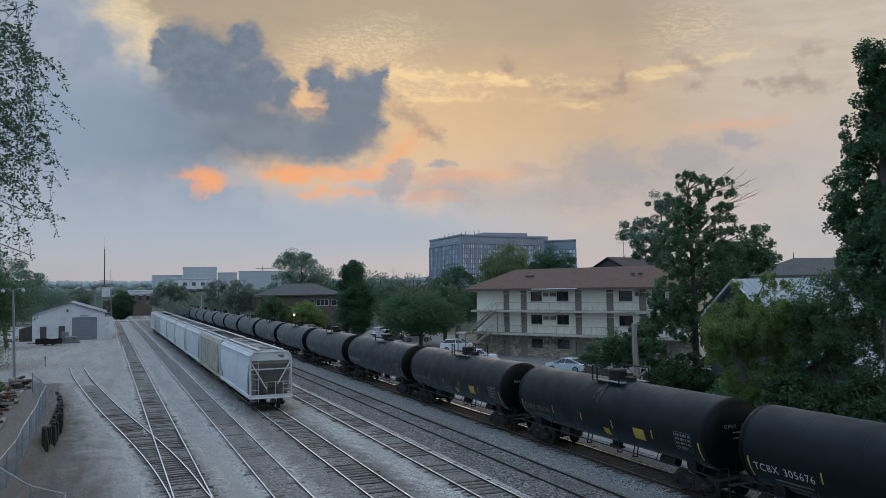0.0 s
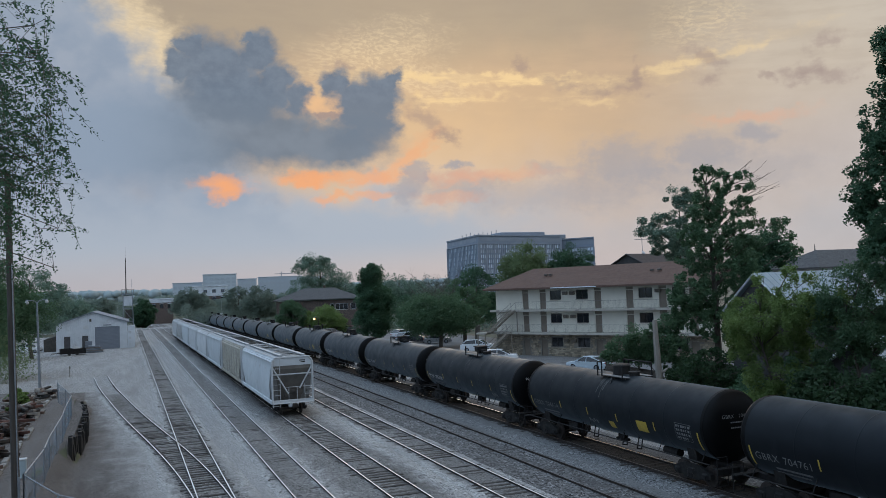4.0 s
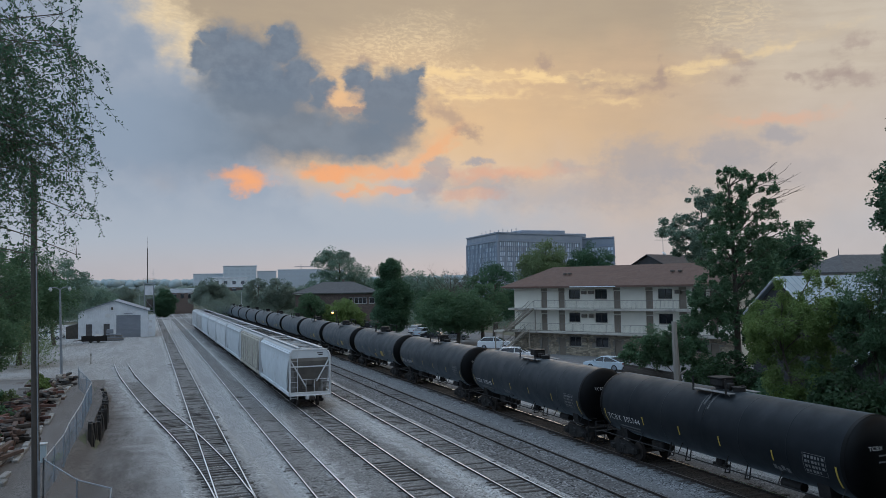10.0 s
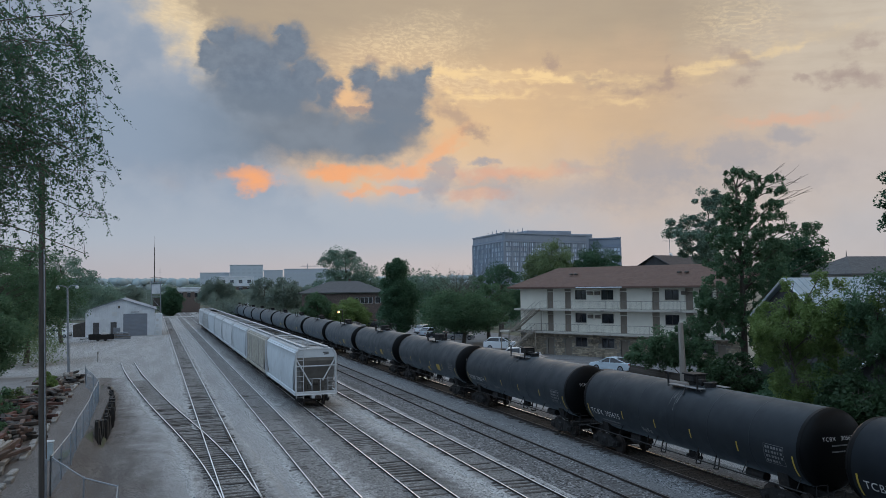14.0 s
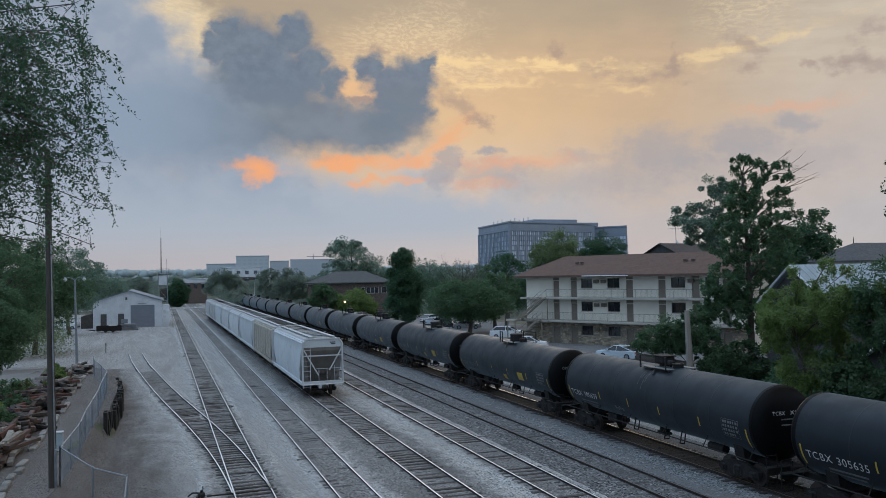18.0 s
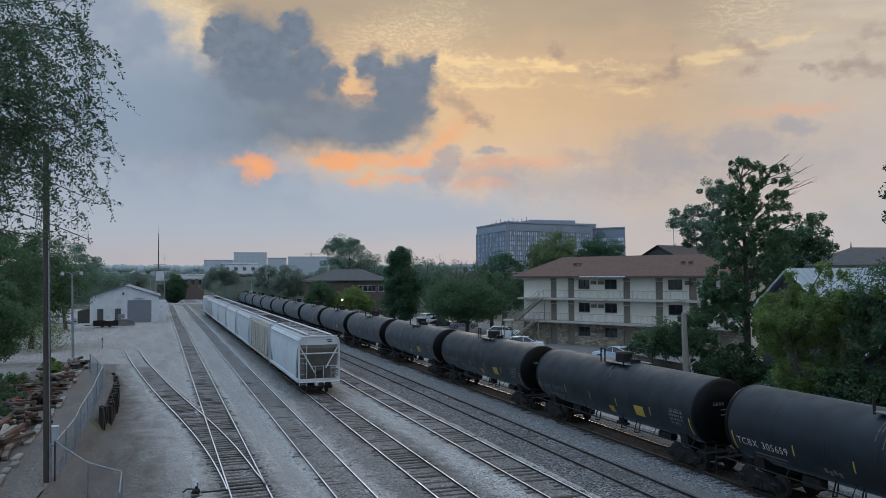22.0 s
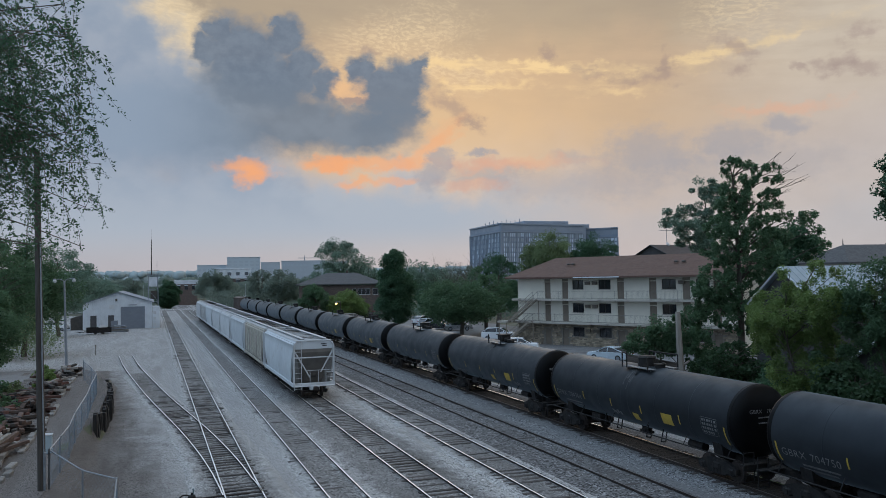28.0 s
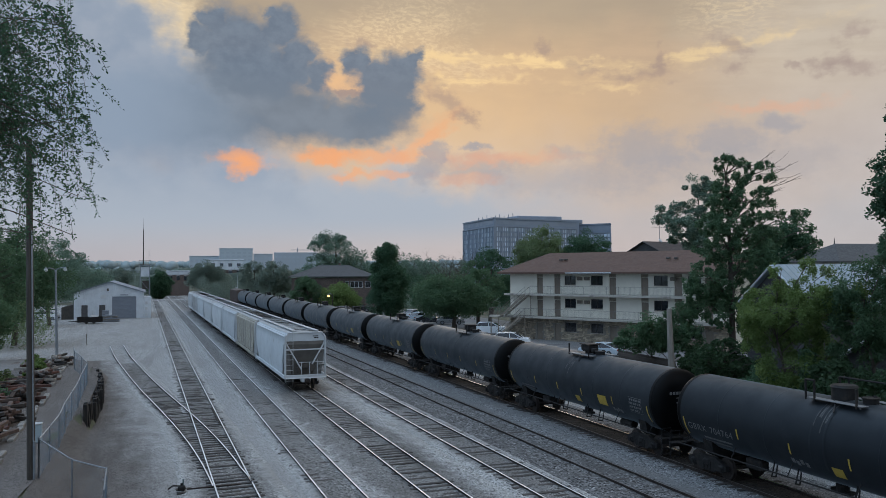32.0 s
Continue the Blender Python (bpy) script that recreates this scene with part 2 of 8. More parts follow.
    col = n.mix(n.m("MULTIPLY", blob(13.7, 12.6, 1.04, 0.20, 0.6, 1.8), 0.7), col, srgb(150, 138, 140))
    drop = n.m("MAXIMUM", blob(20.0, 8.3, 0.96, 0.96, 0.35, 1.0, 20), blob(19.2, 7.0, 1.20, 0.88, 0.5, 1.0))
    col = n.mix(n.m("MULTIPLY", drop, 0.6), col, srgb(158, 160, 171))
    # below the horizon
    col = n.mix(n.ramp(el, -1.0, 0.3), (0.10, 0.11, 0.11), col)
    bg = n.add("ShaderNodeBackground")
    n.put(bg.inputs[0], col)
    bg.inputs[1].default_value = 1.0
    out = n.add("ShaderNodeOutputWorld")
    n.put(out.inputs[0], bg.outputs[0])


make_sky()
sun_data = bpy.data.lights.new("sun", "SUN")
sun_data.energy, sun_data.angle, sun_data.color = 0.22, radians(20), (1.0, 0.88, 0.76)
sun = new("sun", sun_data)
sun.matrix_world = look((0, 0, 60), (-60 * math.sin(radians(SUN_AZ)), -60 * math.cos(radians(SUN_AZ)), 60 - 60 * math.tan(radians(SUN_EL))))
scene.view_settings.exposure = 0.0

# ------------------------------------------------------------ materials
MATS = {}


def mat(name, a, b=None, rough=0.8, metal=0.0, scale=2.0, bump=0.0, bscale=20.0, grain=None, gscale=60.0, spread=0.0, stretch=(1, 1, 1), contrast=0.25,
        stain=None, sscale=0.4, sharp=0.12, world=False, glow=None, rvar=0.1, spec=0.5, islands=0.0, sheen=0.0, tint=None):
    """A surface: base colours a and b in blotches, fine grain, stains with their own edge, relief, and a change from piece to piece."""
    m = bpy.data.materials.new(name)
    m.use_nodes = True
    tree = m.node_tree
    n = Nodes(tree)
    bsdf = tree.nodes["Principled BSDF"]
    if world:
        co = n.add("ShaderNodeNewGeometry").outputs["Position"]
    else:
        co = n.add("ShaderNodeTexCoord").outputs["Object"]
    mp = n.add("ShaderNodeMapping")
    n.put(mp.inputs[0], co)
    mp.inputs["Scale"].default_value = stretch
    info = n.add("ShaderNodeObjectInfo")
    if not world:
        off = n.xyz(n.m("MULTIPLY", info.outputs["Random"], 37.0), n.m("MULTIPLY", info.outputs["Random"], 91.0), 0.0)
        n.put(mp.inputs["Location"], off)
    v = mp.outputs[0]
    b = b or tuple(c * 0.75 for c in a)
    blot = n.noise(v, scale, 5.0)
    col = n.mix(n.ramp(blot, 0.5 - contrast, 0.5 + contrast), a, b)
    if grain:
        col = n.mix(n.ramp(n.noise(v, gscale, 2.0, 0.6), 0.42, 0.68), col, grain)
    if stain:
        col = n.mix(n.ramp(n.noise(v, sscale, 6.0, 0.65), 0.55, 0.55 + sharp), col, stain)
    if spread or islands:
        r = info.outputs["Random"] if spread else n.add("ShaderNodeNewGeometry").outputs["Random Per Island"]
        k = spread or islands
        hsv = n.add("ShaderNodeHueSaturation")
        n.put(hsv.inputs["Value"], n.m("ADD", 1.0 - k, n.m("MULTIPLY", r, 2.0 * k)))
        n.put(hsv.inputs["Color"], col)
        col = hsv.outputs[0]
    n.put(bsdf.inputs["Base Color"], col)
    n.put(bsdf.inputs["Roughness"], n.ramp(n.noise(v, scale * 2.3, 3.0), 0.3, 0.7, max(0.03, rough - rvar), min(1.0, rough + rvar)))
    bsdf.inputs["Metallic"].default_value = metal
    bsdf.inputs["Specular IOR Level"].default_value = spec
    bsdf.inputs["Sheen Weight"].default_value = sheen
    bsdf.inputs["Sheen Roughness"].default_value = 0.3
    if tint:
        bsdf.inputs["Specular Tint"].default_value = (*tint, 1)
    bsdf.inputs["Sheen Tint"].default_value = (0.72, 0.88, 1.0, 1.0)
    if bump:
        bn = n.add("ShaderNodeBump")
        bn.inputs["Strength"].default_value = min(1.0, bump)
        bn.inputs["Distance"].default_value = 0.03
        n.put(bn.inputs["Height"], n.noise(v, bscale, 4.0, 0.6))
        n.put(bsdf.inputs["Normal"], bn.outputs[0])
    if glow:
        n.put(bsdf.inputs["Emission Color"], (*glow[0], 1))
        bsdf.inputs["Emission Strength"].default_value = glow[1]
    MATS[name] = m
    return m


def gravel(name, a, b, c, cell=24.0, stain=(0.1, 0.1, 0.1), fade=None, shoulder=False, bright=1.6):
    """Loose broken stone: single stones as cells, each with its own tone, lying in drifts. fade: the tones (a, b, c) into which it goes over across the bank's foot."""
    m = bpy.data.materials.new(name)
    m.use_nodes = True
    n = Nodes(m.node_tree)
    bsdf = m.node_tree.nodes["Principled BSDF"]
    co = n.add("ShaderNodeNewGeometry").outputs["Position"]
    if fade:
        sep = n.add("ShaderNodeSeparateXYZ")
        n.put(sep.inputs[0], co)
        u = n.m("ADD", sep.outputs[0], n.m("MULTIPLY", n.m("SUBTRACT", sep.outputs[1], 37.0), 0.085))
        u = n.m("ADD", u, n.m("MULTIPLY", n.m("SUBTRACT", n.noise(co, 0.5, 5.0, 0.65), 0.5), 4.5))
        k = n.ramp(u, -1.2, 2.4)
        if shoulder:
            at = n.add("ShaderNodeAttribute")
            at.attribute_name = "shoulder"
            k = n.ramp(n.m("ADD", at.outputs["Fac"], n.m("MULTIPLY", n.m("SUBTRACT", n.noise(co, 1.3, 6.0, 0.7), 0.5), 1.3)), 0.5, 1.0)
        a, b, c, stain = (n.mix(k, p, q) for p, q in zip((a, b, c, stain), fade))
    vo = n.add("ShaderNodeTexVoronoi")
    n.put(vo.inputs["Vector"], co)
    vo.inputs["Scale"].default_value = cell
    vo2 = n.add("ShaderNodeTexVoronoi")
    n.put(vo2.inputs["Vector"], co)
    vo2.inputs["Scale"].default_value = cell * 0.4
    tone = n.add("ShaderNodeSeparateColor")
    n.put(tone.inputs[0], vo.outputs["Color"])
    tone2 = n.add("ShaderNodeSeparateColor")
    n.put(tone2.inputs[0], vo2.outputs["Color"])
    dark = n.mix(1.0, c, (0.3, 0.3, 0.3), "MULTIPLY")
    col = n.mix(n.ramp(tone.outputs[0], 0.0, 1.0), a, b)
    col = n.mix(n.ramp(tone.outputs[2], 0.66, 0.84), col, dark)
    col = n.mix(n.m("MULTIPLY", n.ramp(tone.outputs[1], 0.84, 0.98), 0.8), col, n.mix(1.0, b, (bright, bright, bright), "MULTIPLY"))
    col = n.mix(n.m("MULTIPLY", n.ramp(tone2.outputs[1], 0.55, 1.0), 0.4), col, c)
    lane = n.add("ShaderNodeMapping")
    n.put(lane.inputs[0], co)
    lane.inputs["Scale"].default_value = (1.0, 0.13, 1.0)
    col = n.mix(n.m("MULTIPLY", n.ramp(n.noise(lane.outputs[0], 0.7, 6.0, 0.62), 0.42, 0.72), 0.8), col, stain)
    col = n.mix(n.m("MULTIPLY", n.ramp(n.noise(co, 0.35, 6.0, 0.7), 0.5, 0.75), 0.35), col, c)
    n.put(bsdf.inputs["Base Color"], col)
    bsdf.inputs["Roughness"].default_value = 0.93
    bsdf.inputs["Specular IOR Level"].default_value = 0.25
    bn = n.add("ShaderNodeBump")
    bn.inputs["Strength"].default_value = 0.7
    bn.inputs["Distance"].default_value = 0.025
    n.put(bn.inputs["Height"], n.m("ADD", vo.outputs["Distance"], n.m("MULTIPLY", n.noise(co, 3.0, 5.0), 0.8)))
    n.put(bsdf.inputs["Normal"], bn.outputs[0])
    MATS[name] = m
    return m


def leafy(name, a, b, c):
    """Leaves: tone by leaf and by drift of the crown, some light let through."""
    m = bpy.data.materials.new(name)
    m.use_nodes = True
    n = Nodes(m.node_tree)
    tree = m.node_tree
    bsdf = tree.nodes["Principled BSDF"]
    r = n.add("ShaderNodeNewGeometry").outputs["Random Per Island"]
    co = n.add("ShaderNodeTexCoord").outputs["Object"]
    col = n.mix(r, a, b)
    col = n.mix(n.ramp(n.noise(co, 0.45, 3.0), 0.42, 0.68), col, c)
    n.put(bsdf.inputs["Base Color"], col)
    bsdf.inputs["Roughness"].default_value = 0.6
    bsdf.inputs["Specular IOR Level"].default_value = 0.3
    tr = n.add("ShaderNodeBsdfTranslucent")
    n.put(tr.inputs[0], col)
    mx = n.add("ShaderNodeMixShader")
    mx.inputs[0].default_value = 0.44
    n.put(mx.inputs[1], bsdf.outputs[0])
    n.put(mx.inputs[2], tr.outputs[0])
    n.put(tree.nodes["Material Output"].inputs[0], mx.outputs[0])
    MATS[name] = m
    return m


def glass(name, tint, rough=0.06):
    return mat(name, tint, tint, rough=rough, rvar=0.03, spec=0.9, scale=0.6)


M_GROUND = mat("dry_grass_earth", (0.07, 0.085, 0.04), (0.11, 0.10, 0.065), scale=0.35, grain=(0.05, 0.06, 0.03), gscale=7, bump=0.5, bscale=6, world=True, stain=(0.13, 0.11, 0.085), sscale=0.12)
M_YARD = gravel("yard_gravel", (0.33, 0.331, 0.33), (0.45, 0.451, 0.448), (0.26, 0.257, 0.252), 30, (0.25, 0.246, 0.24), bright=1.35)
M_BED = gravel("track_ballast", (0.165, 0.162, 0.158), (0.28, 0.276, 0.27), (0.108, 0.104, 0.10), 17, (0.118, 0.112, 0.107), ((0.345, 0.345, 0.34), (0.48, 0.48, 0.47), (0.27, 0.266, 0.26), (0.28, 0.275, 0.265)), True)
M_BEDDARK = gravel("dark_ballast", (0.105, 0.105, 0.107), (0.205, 0.205, 0.207), (0.066, 0.065, 0.064), 12, (0.085, 0.081, 0.079), bright=2.2)
M_BEDMID = gravel("blue_grey_ballast", (0.15, 0.154, 0.158), (0.25, 0.254, 0.258), (0.105, 0.107, 0.108), 14, (0.15, 0.15, 0.15), bright=1.9)
M_BEDBROWN = gravel("dark_brown_ballast", (0.045, 0.038, 0.034), (0.075, 0.064, 0.056), (0.03, 0.026, 0.024), 15, (0.035, 0.03, 0.027))
M_DIRT = gravel("packed_dirt", (0.155, 0.143, 0.135), (0.22, 0.205, 0.195), (0.115, 0.103, 0.096), 26, (0.118, 0.105, 0.096), bright=1.2)
M_BANK = gravel("dirt_and_gravel", (0.135, 0.123, 0.116), (0.19, 0.176, 0.167), (0.09, 0.08, 0.073), 24, (0.066, 0.056, 0.05), ((0.33, 0.33, 0.328), (0.43, 0.43, 0.425), (0.27, 0.266, 0.26), (0.20, 0.193, 0.185)), bright=1.2)
M_SOIL = gravel("dark_brown_soil", (0.05, 0.042, 0.036), (0.085, 0.072, 0.062), (0.035, 0.03, 0.025), 12, (0.04, 0.034, 0.028))
M_LOT = mat("asphalt_lot", (0.17, 0.17, 0.172), (0.23, 0.228, 0.225), rough=0.9, scale=0.25, grain=(0.12, 0.12, 0.12), gscale=25, bump=0.3, bscale=18, world=True, stain=(0.11, 0.11, 0.11), sscale=0.3)
M_CONC = mat("concrete", (0.31, 0.30, 0.285), (0.22, 0.213, 0.20), rough=0.9, scale=2.2, grain=(0.16, 0.156, 0.147), gscale=30, bump=0.2, spread=0.3)
M_RAILHEAD = mat("worn_rail_steel", (0.86, 0.88, 0.90), (0.70, 0.70, 0.71), rough=0.42, metal=0.5, scale=1.2)
M_RAILSHINE = mat("polished_rail_steel", (0.9, 0.9, 0.91), (0.8, 0.8, 0.8), rough=0.16, metal=1.0, scale=1.2, rvar=0.05)
M_RAILDULL = mat("dull_rail_steel", (0.16, 0.15, 0.145), (0.11, 0.095, 0.085), rough=0.55, metal=0.5, scale=1.5)
M_RAIL = mat("rusty_rail", (0.05, 0.037, 0.03), (0.03, 0.024, 0.022), rough=0.8, metal=0.2, scale=3)
M_TIE = mat("creosoted_timber", (0.034, 0.030, 0.028), (0.076, 0.068, 0.063), rough=0.92, scale=5, stretch=(0.3, 3, 3), bump=0.5, bscale=12, spread=0.45, grain=(0.035, 0.031, 0.028), gscale=25)
# blacker than the shell: the ends' dark reflection is put into the colour
M_HEAD = mat("dimmed_head_black", (0.003, 0.0034, 0.004), (0.005, 0.0055, 0.006), rough=0.45, scale=1.0, rvar=0.06, spec=0.1)
# blue reflection of the sky is put into the black base and the tint
M_TANK = mat("sky_blued_black_paint", (0.012, 0.014, 0.0165), (0.0175, 0.020, 0.023), rough=0.5, scale=0.5, stain=(0.033, 0.037, 0.042), sscale=0.8, sharp=0.35, bump=0.03, bscale=3, spread=0.22, rvar=0.08, spec=0.26, sheen=0.3, tint=(0.68, 0.85, 1.0))
# darker copy of the tank paint: dimmer near-view reflection put into the colour
M_TANKDIM = mat("dimmed_near_tank_paint", (0.0055, 0.0065, 0.008), (0.009, 0.0105, 0.0125), rough=0.48, scale=0.5, stain=(0.02, 0.022, 0.025), sscale=0.8, sharp=0.35, bump=0.03, bscale=3, rvar=0.08, spec=0.17, sheen=0.32, tint=(0.68, 0.85, 1.0))
M_FRAME = mat("black_steel", (0.010, 0.010, 0.011), (0.018, 0.017, 0.016), rough=0.65, scale=3, stain=(0.03, 0.025, 0.021), sscale=2, spread=0.1, spec=0.3)
M_WHEEL = mat("brown_wheel_steel", (0.06, 0.048, 0.042), (0.035, 0.03, 0.028), rough=0.6, metal=0.5, scale=6)
M_TREAD = mat("bright_tread", (0.4, 0.38, 0.36), rough=0.35, metal=0.9)
M_YEL = mat("yellow_reflector", (0.50, 0.35, 0.05), (0.40, 0.29, 0.05), rough=0.45, scale=6)
M_MARK = mat("white_lettering", (0.62, 0.62, 0.62), (0.45, 0.45, 0.46), rough=0.6, scale=5)
M_MARKDIM = mat("faded_lettering", (0.20, 0.205, 0.21), (0.12, 0.123, 0.127), rough=0.7, scale=8)
M_SCUFF = mat("scuffed_grey_paint", (0.05, 0.052, 0.055), (0.03, 0.031, 0.033), rough=0.6, scale=3)
M_SMEAR = mat("pale_dried_spill", (0.085, 0.088, 0.09), (0.03, 0.032, 0.034), rough=0.7, scale=6, stretch=(1, 3, 1), contrast=0.12)
M_HBLUE = mat("pale_blue_paint", (0.57, 0.61, 0.635), (0.49, 0.525, 0.55), rough=0.6, scale=0.6, stain=(0.34, 0.335, 0.32), sscale=1.1, sharp=0.25, spread=0.08)
M_HBEIGE = mat("dusty_beige_paint", (0.46, 0.43, 0.36), (0.38, 0.35, 0.285), rough=0.75, scale=1.0, stain=(0.20, 0.16, 0.125), sscale=0.9, sharp=0.4, grain=(0.26, 0.235, 0.20), gscale=3.5)
M_RIB = mat("beige_rib_paint", (0.37, 0.355, 0.32), (0.31, 0.295, 0.265), rough=0.75, scale=1.0)
M_HGREY = mat("light_grey_paint", (0.58, 0.60, 0.61), (0.48, 0.50, 0.52), rough=0.6, scale=0.8, stain=(0.30, 0.29, 0.27), sscale=0.8, sharp=0.35, spread=0.12)
M_BOXCAR = mat("faded_brown_box_car_paint", (0.15, 0.115, 0.10), (0.11, 0.088, 0.08), rough=0.85, scale=1.2, stain=(0.19, 0.165, 0.15), sscale=0.8)
M_GAPBAR = mat("shaded_gap_bar", (0.05, 0.05, 0.052), (0.09, 0.088, 0.086), rough=0.7, scale=1.5)
M_BOARD = mat("galvanised_grating", (0.50, 0.52, 0.54), (0.40, 0.42, 0.44), rough=0.6, metal=0.2, scale=2)
M_HROOF = mat("weathered_roof_sheet", (0.46, 0.47, 0.48), (0.36, 0.37, 0.37), rough=0.65, scale=1.5, stain=(0.22, 0.215, 0.21), sscale=1.6, sharp=0.3)
# hopper end undersides: shade put into colours darker than the body paint
M_UNDER = mat("dimmed_under_sheet", (0.30, 0.30, 0.295), (0.20, 0.198, 0.19), rough=0.85, scale=1.5, stain=(0.1, 0.09, 0.08), sscale=2.0)
M_SLOPE = mat("shaded_brown_sheet", (0.17, 0.158, 0.142), (0.125, 0.116, 0.104), rough=0.85, scale=1.5)
M_GRATE = mat("grey_walkway_plate", (0.20, 0.205, 0.21), (0.14, 0.143, 0.146), rough=0.6, scale=2)
M_GRIME = mat("grimy_underframe", (0.05, 0.046, 0.042), (0.08, 0.07, 0.06), rough=0.85, scale=3)
M_STUCCO = mat("cream_stucco", (0.75, 0.715, 0.625), (0.68, 0.648, 0.565), rough=0.9, scale=0.6, stain=(0.55, 0.52, 0.45), sscale=0.5, sharp=0.35, bump=0.15, bscale=40)
M_TRIM = mat("tan_painted_wood", (0.25, 0.215, 0.17), (0.20, 0.17, 0.135), rough=0.75, scale=2, spread=0.1)
M_SLAB = mat("walkway_concrete", (0.44, 0.41, 0.36), (0.36, 0.335, 0.295), rough=0.9, scale=0.8, stain=(0.22, 0.205, 0.18), sscale=1.0)
M_SHINGLE = mat("brown_shingle", (0.125, 0.072, 0.055), (0.098, 0.058, 0.046), rough=0.95, scale=0.8, grain=(0.13, 0.082, 0.064), gscale=5, bump=0.4, bscale=8)
M_MORTAR = mat("grey_mortar", (0.26, 0.24, 0.21), rough=0.95, scale=3)
M_PANE = glass("dark_window_glass", (0.02, 0.024, 0.03))
M_FRAMEW = mat("bronze_window_frame", (0.10, 0.09, 0.08), rough=0.5, metal=0.4)
M_DOOR = mat("brown_door_paint", (0.20, 0.165, 0.13), (0.17, 0.14, 0.11), rough=0.6, scale=2)
M_SHEDDOOR = mat("dark_grey_door_paint", (0.085, 0.085, 0.09), (0.06, 0.06, 0.064), rough=0.6, scale=2)
M_IRON = mat("grey_railing_paint", (0.22, 0.20, 0.18), rough=0.6, metal=0.2)
M_METALW = mat("white_sheet_metal", (0.66, 0.70, 0.74), (0.52, 0.56, 0.60), rough=0.55, scale=0.7, stain=(0.33, 0.33, 0.34), sscale=0.6, sharp=0.3)
M_METALG = mat("grey_roller_door", (0.20, 0.225, 0.265), (0.175, 0.20, 0.24), rough=0.6, scale=1)
M_BARK = mat("tree_bark", (0.07, 0.06, 0.048), (0.11, 0.095, 0.078), rough=0.95, scale=3, stretch=(2, 2, 0.4), bump=0.8, bscale=9)
M_POLE = mat("weathered_pole_timber", (0.045, 0.039, 0.034), (0.075, 0.066, 0.058), rough=0.9, scale=2, stretch=(3, 3, 0.3), bump=0.5, bscale=14)
M_PALE = mat("bleached_timber", (0.29, 0.265, 0.235), (0.19, 0.172, 0.152), rough=0.9, scale=1.6, stretch=(3, 3, 0.4), bump=0.5, bscale=14, spread=0.25)
M_GALV = mat("galvanised_steel", (0.30, 0.33, 0.36), (0.22, 0.24, 0.27), rough=0.45, metal=0.6, scale=5)
M_BLUEFEN = mat("blue_grey_slat", (0.22, 0.30, 0.38), (0.17, 0.235, 0.30), rough=0.6, scale=3, spread=0.15)
M_LEAF1 = leafy("green_leaves", (0.072, 0.138, 0.074), (0.122, 0.208, 0.110), (0.086, 0.158, 0.085))
M_LEAF2 = leafy("dark_green_leaves", (0.049, 0.108, 0.065), (0.086, 0.166, 0.09), (0.059, 0.125, 0.068))
M_LEAF3 = leafy("yellow_green_leaves", (0.128, 0.20, 0.062), (0.21, 0.295, 0.10), (0.15, 0.228, 0.076))
# greyed and paled for distance haze, in the leaf colours themselves
M_LEAF4 = leafy("haze_paled_leaves", (0.137, 0.215, 0.163), (0.208, 0.299, 0.227), (0.156, 0.24, 0.182))
# green leaves darkened: shade low in the bushes put into the colour
M_LEAF5 = leafy("shaded_green_leaves", (0.030, 0.062, 0.030), (0.055, 0.10, 0.046), (0.036, 0.074, 0.034))
M_LEAF7 = leafy("olive_leaves", (0.13, 0.189, 0.091), (0.208, 0.273, 0.137), (0.156, 0.215, 0.104))
# ridge and farthest leaves: the haze before them is put into the base colours
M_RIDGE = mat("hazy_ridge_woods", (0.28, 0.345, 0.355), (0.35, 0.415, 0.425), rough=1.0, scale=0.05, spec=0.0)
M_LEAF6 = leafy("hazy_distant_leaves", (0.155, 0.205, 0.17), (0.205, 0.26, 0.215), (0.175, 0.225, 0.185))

# ------------------------------------------------------------ mesh tools


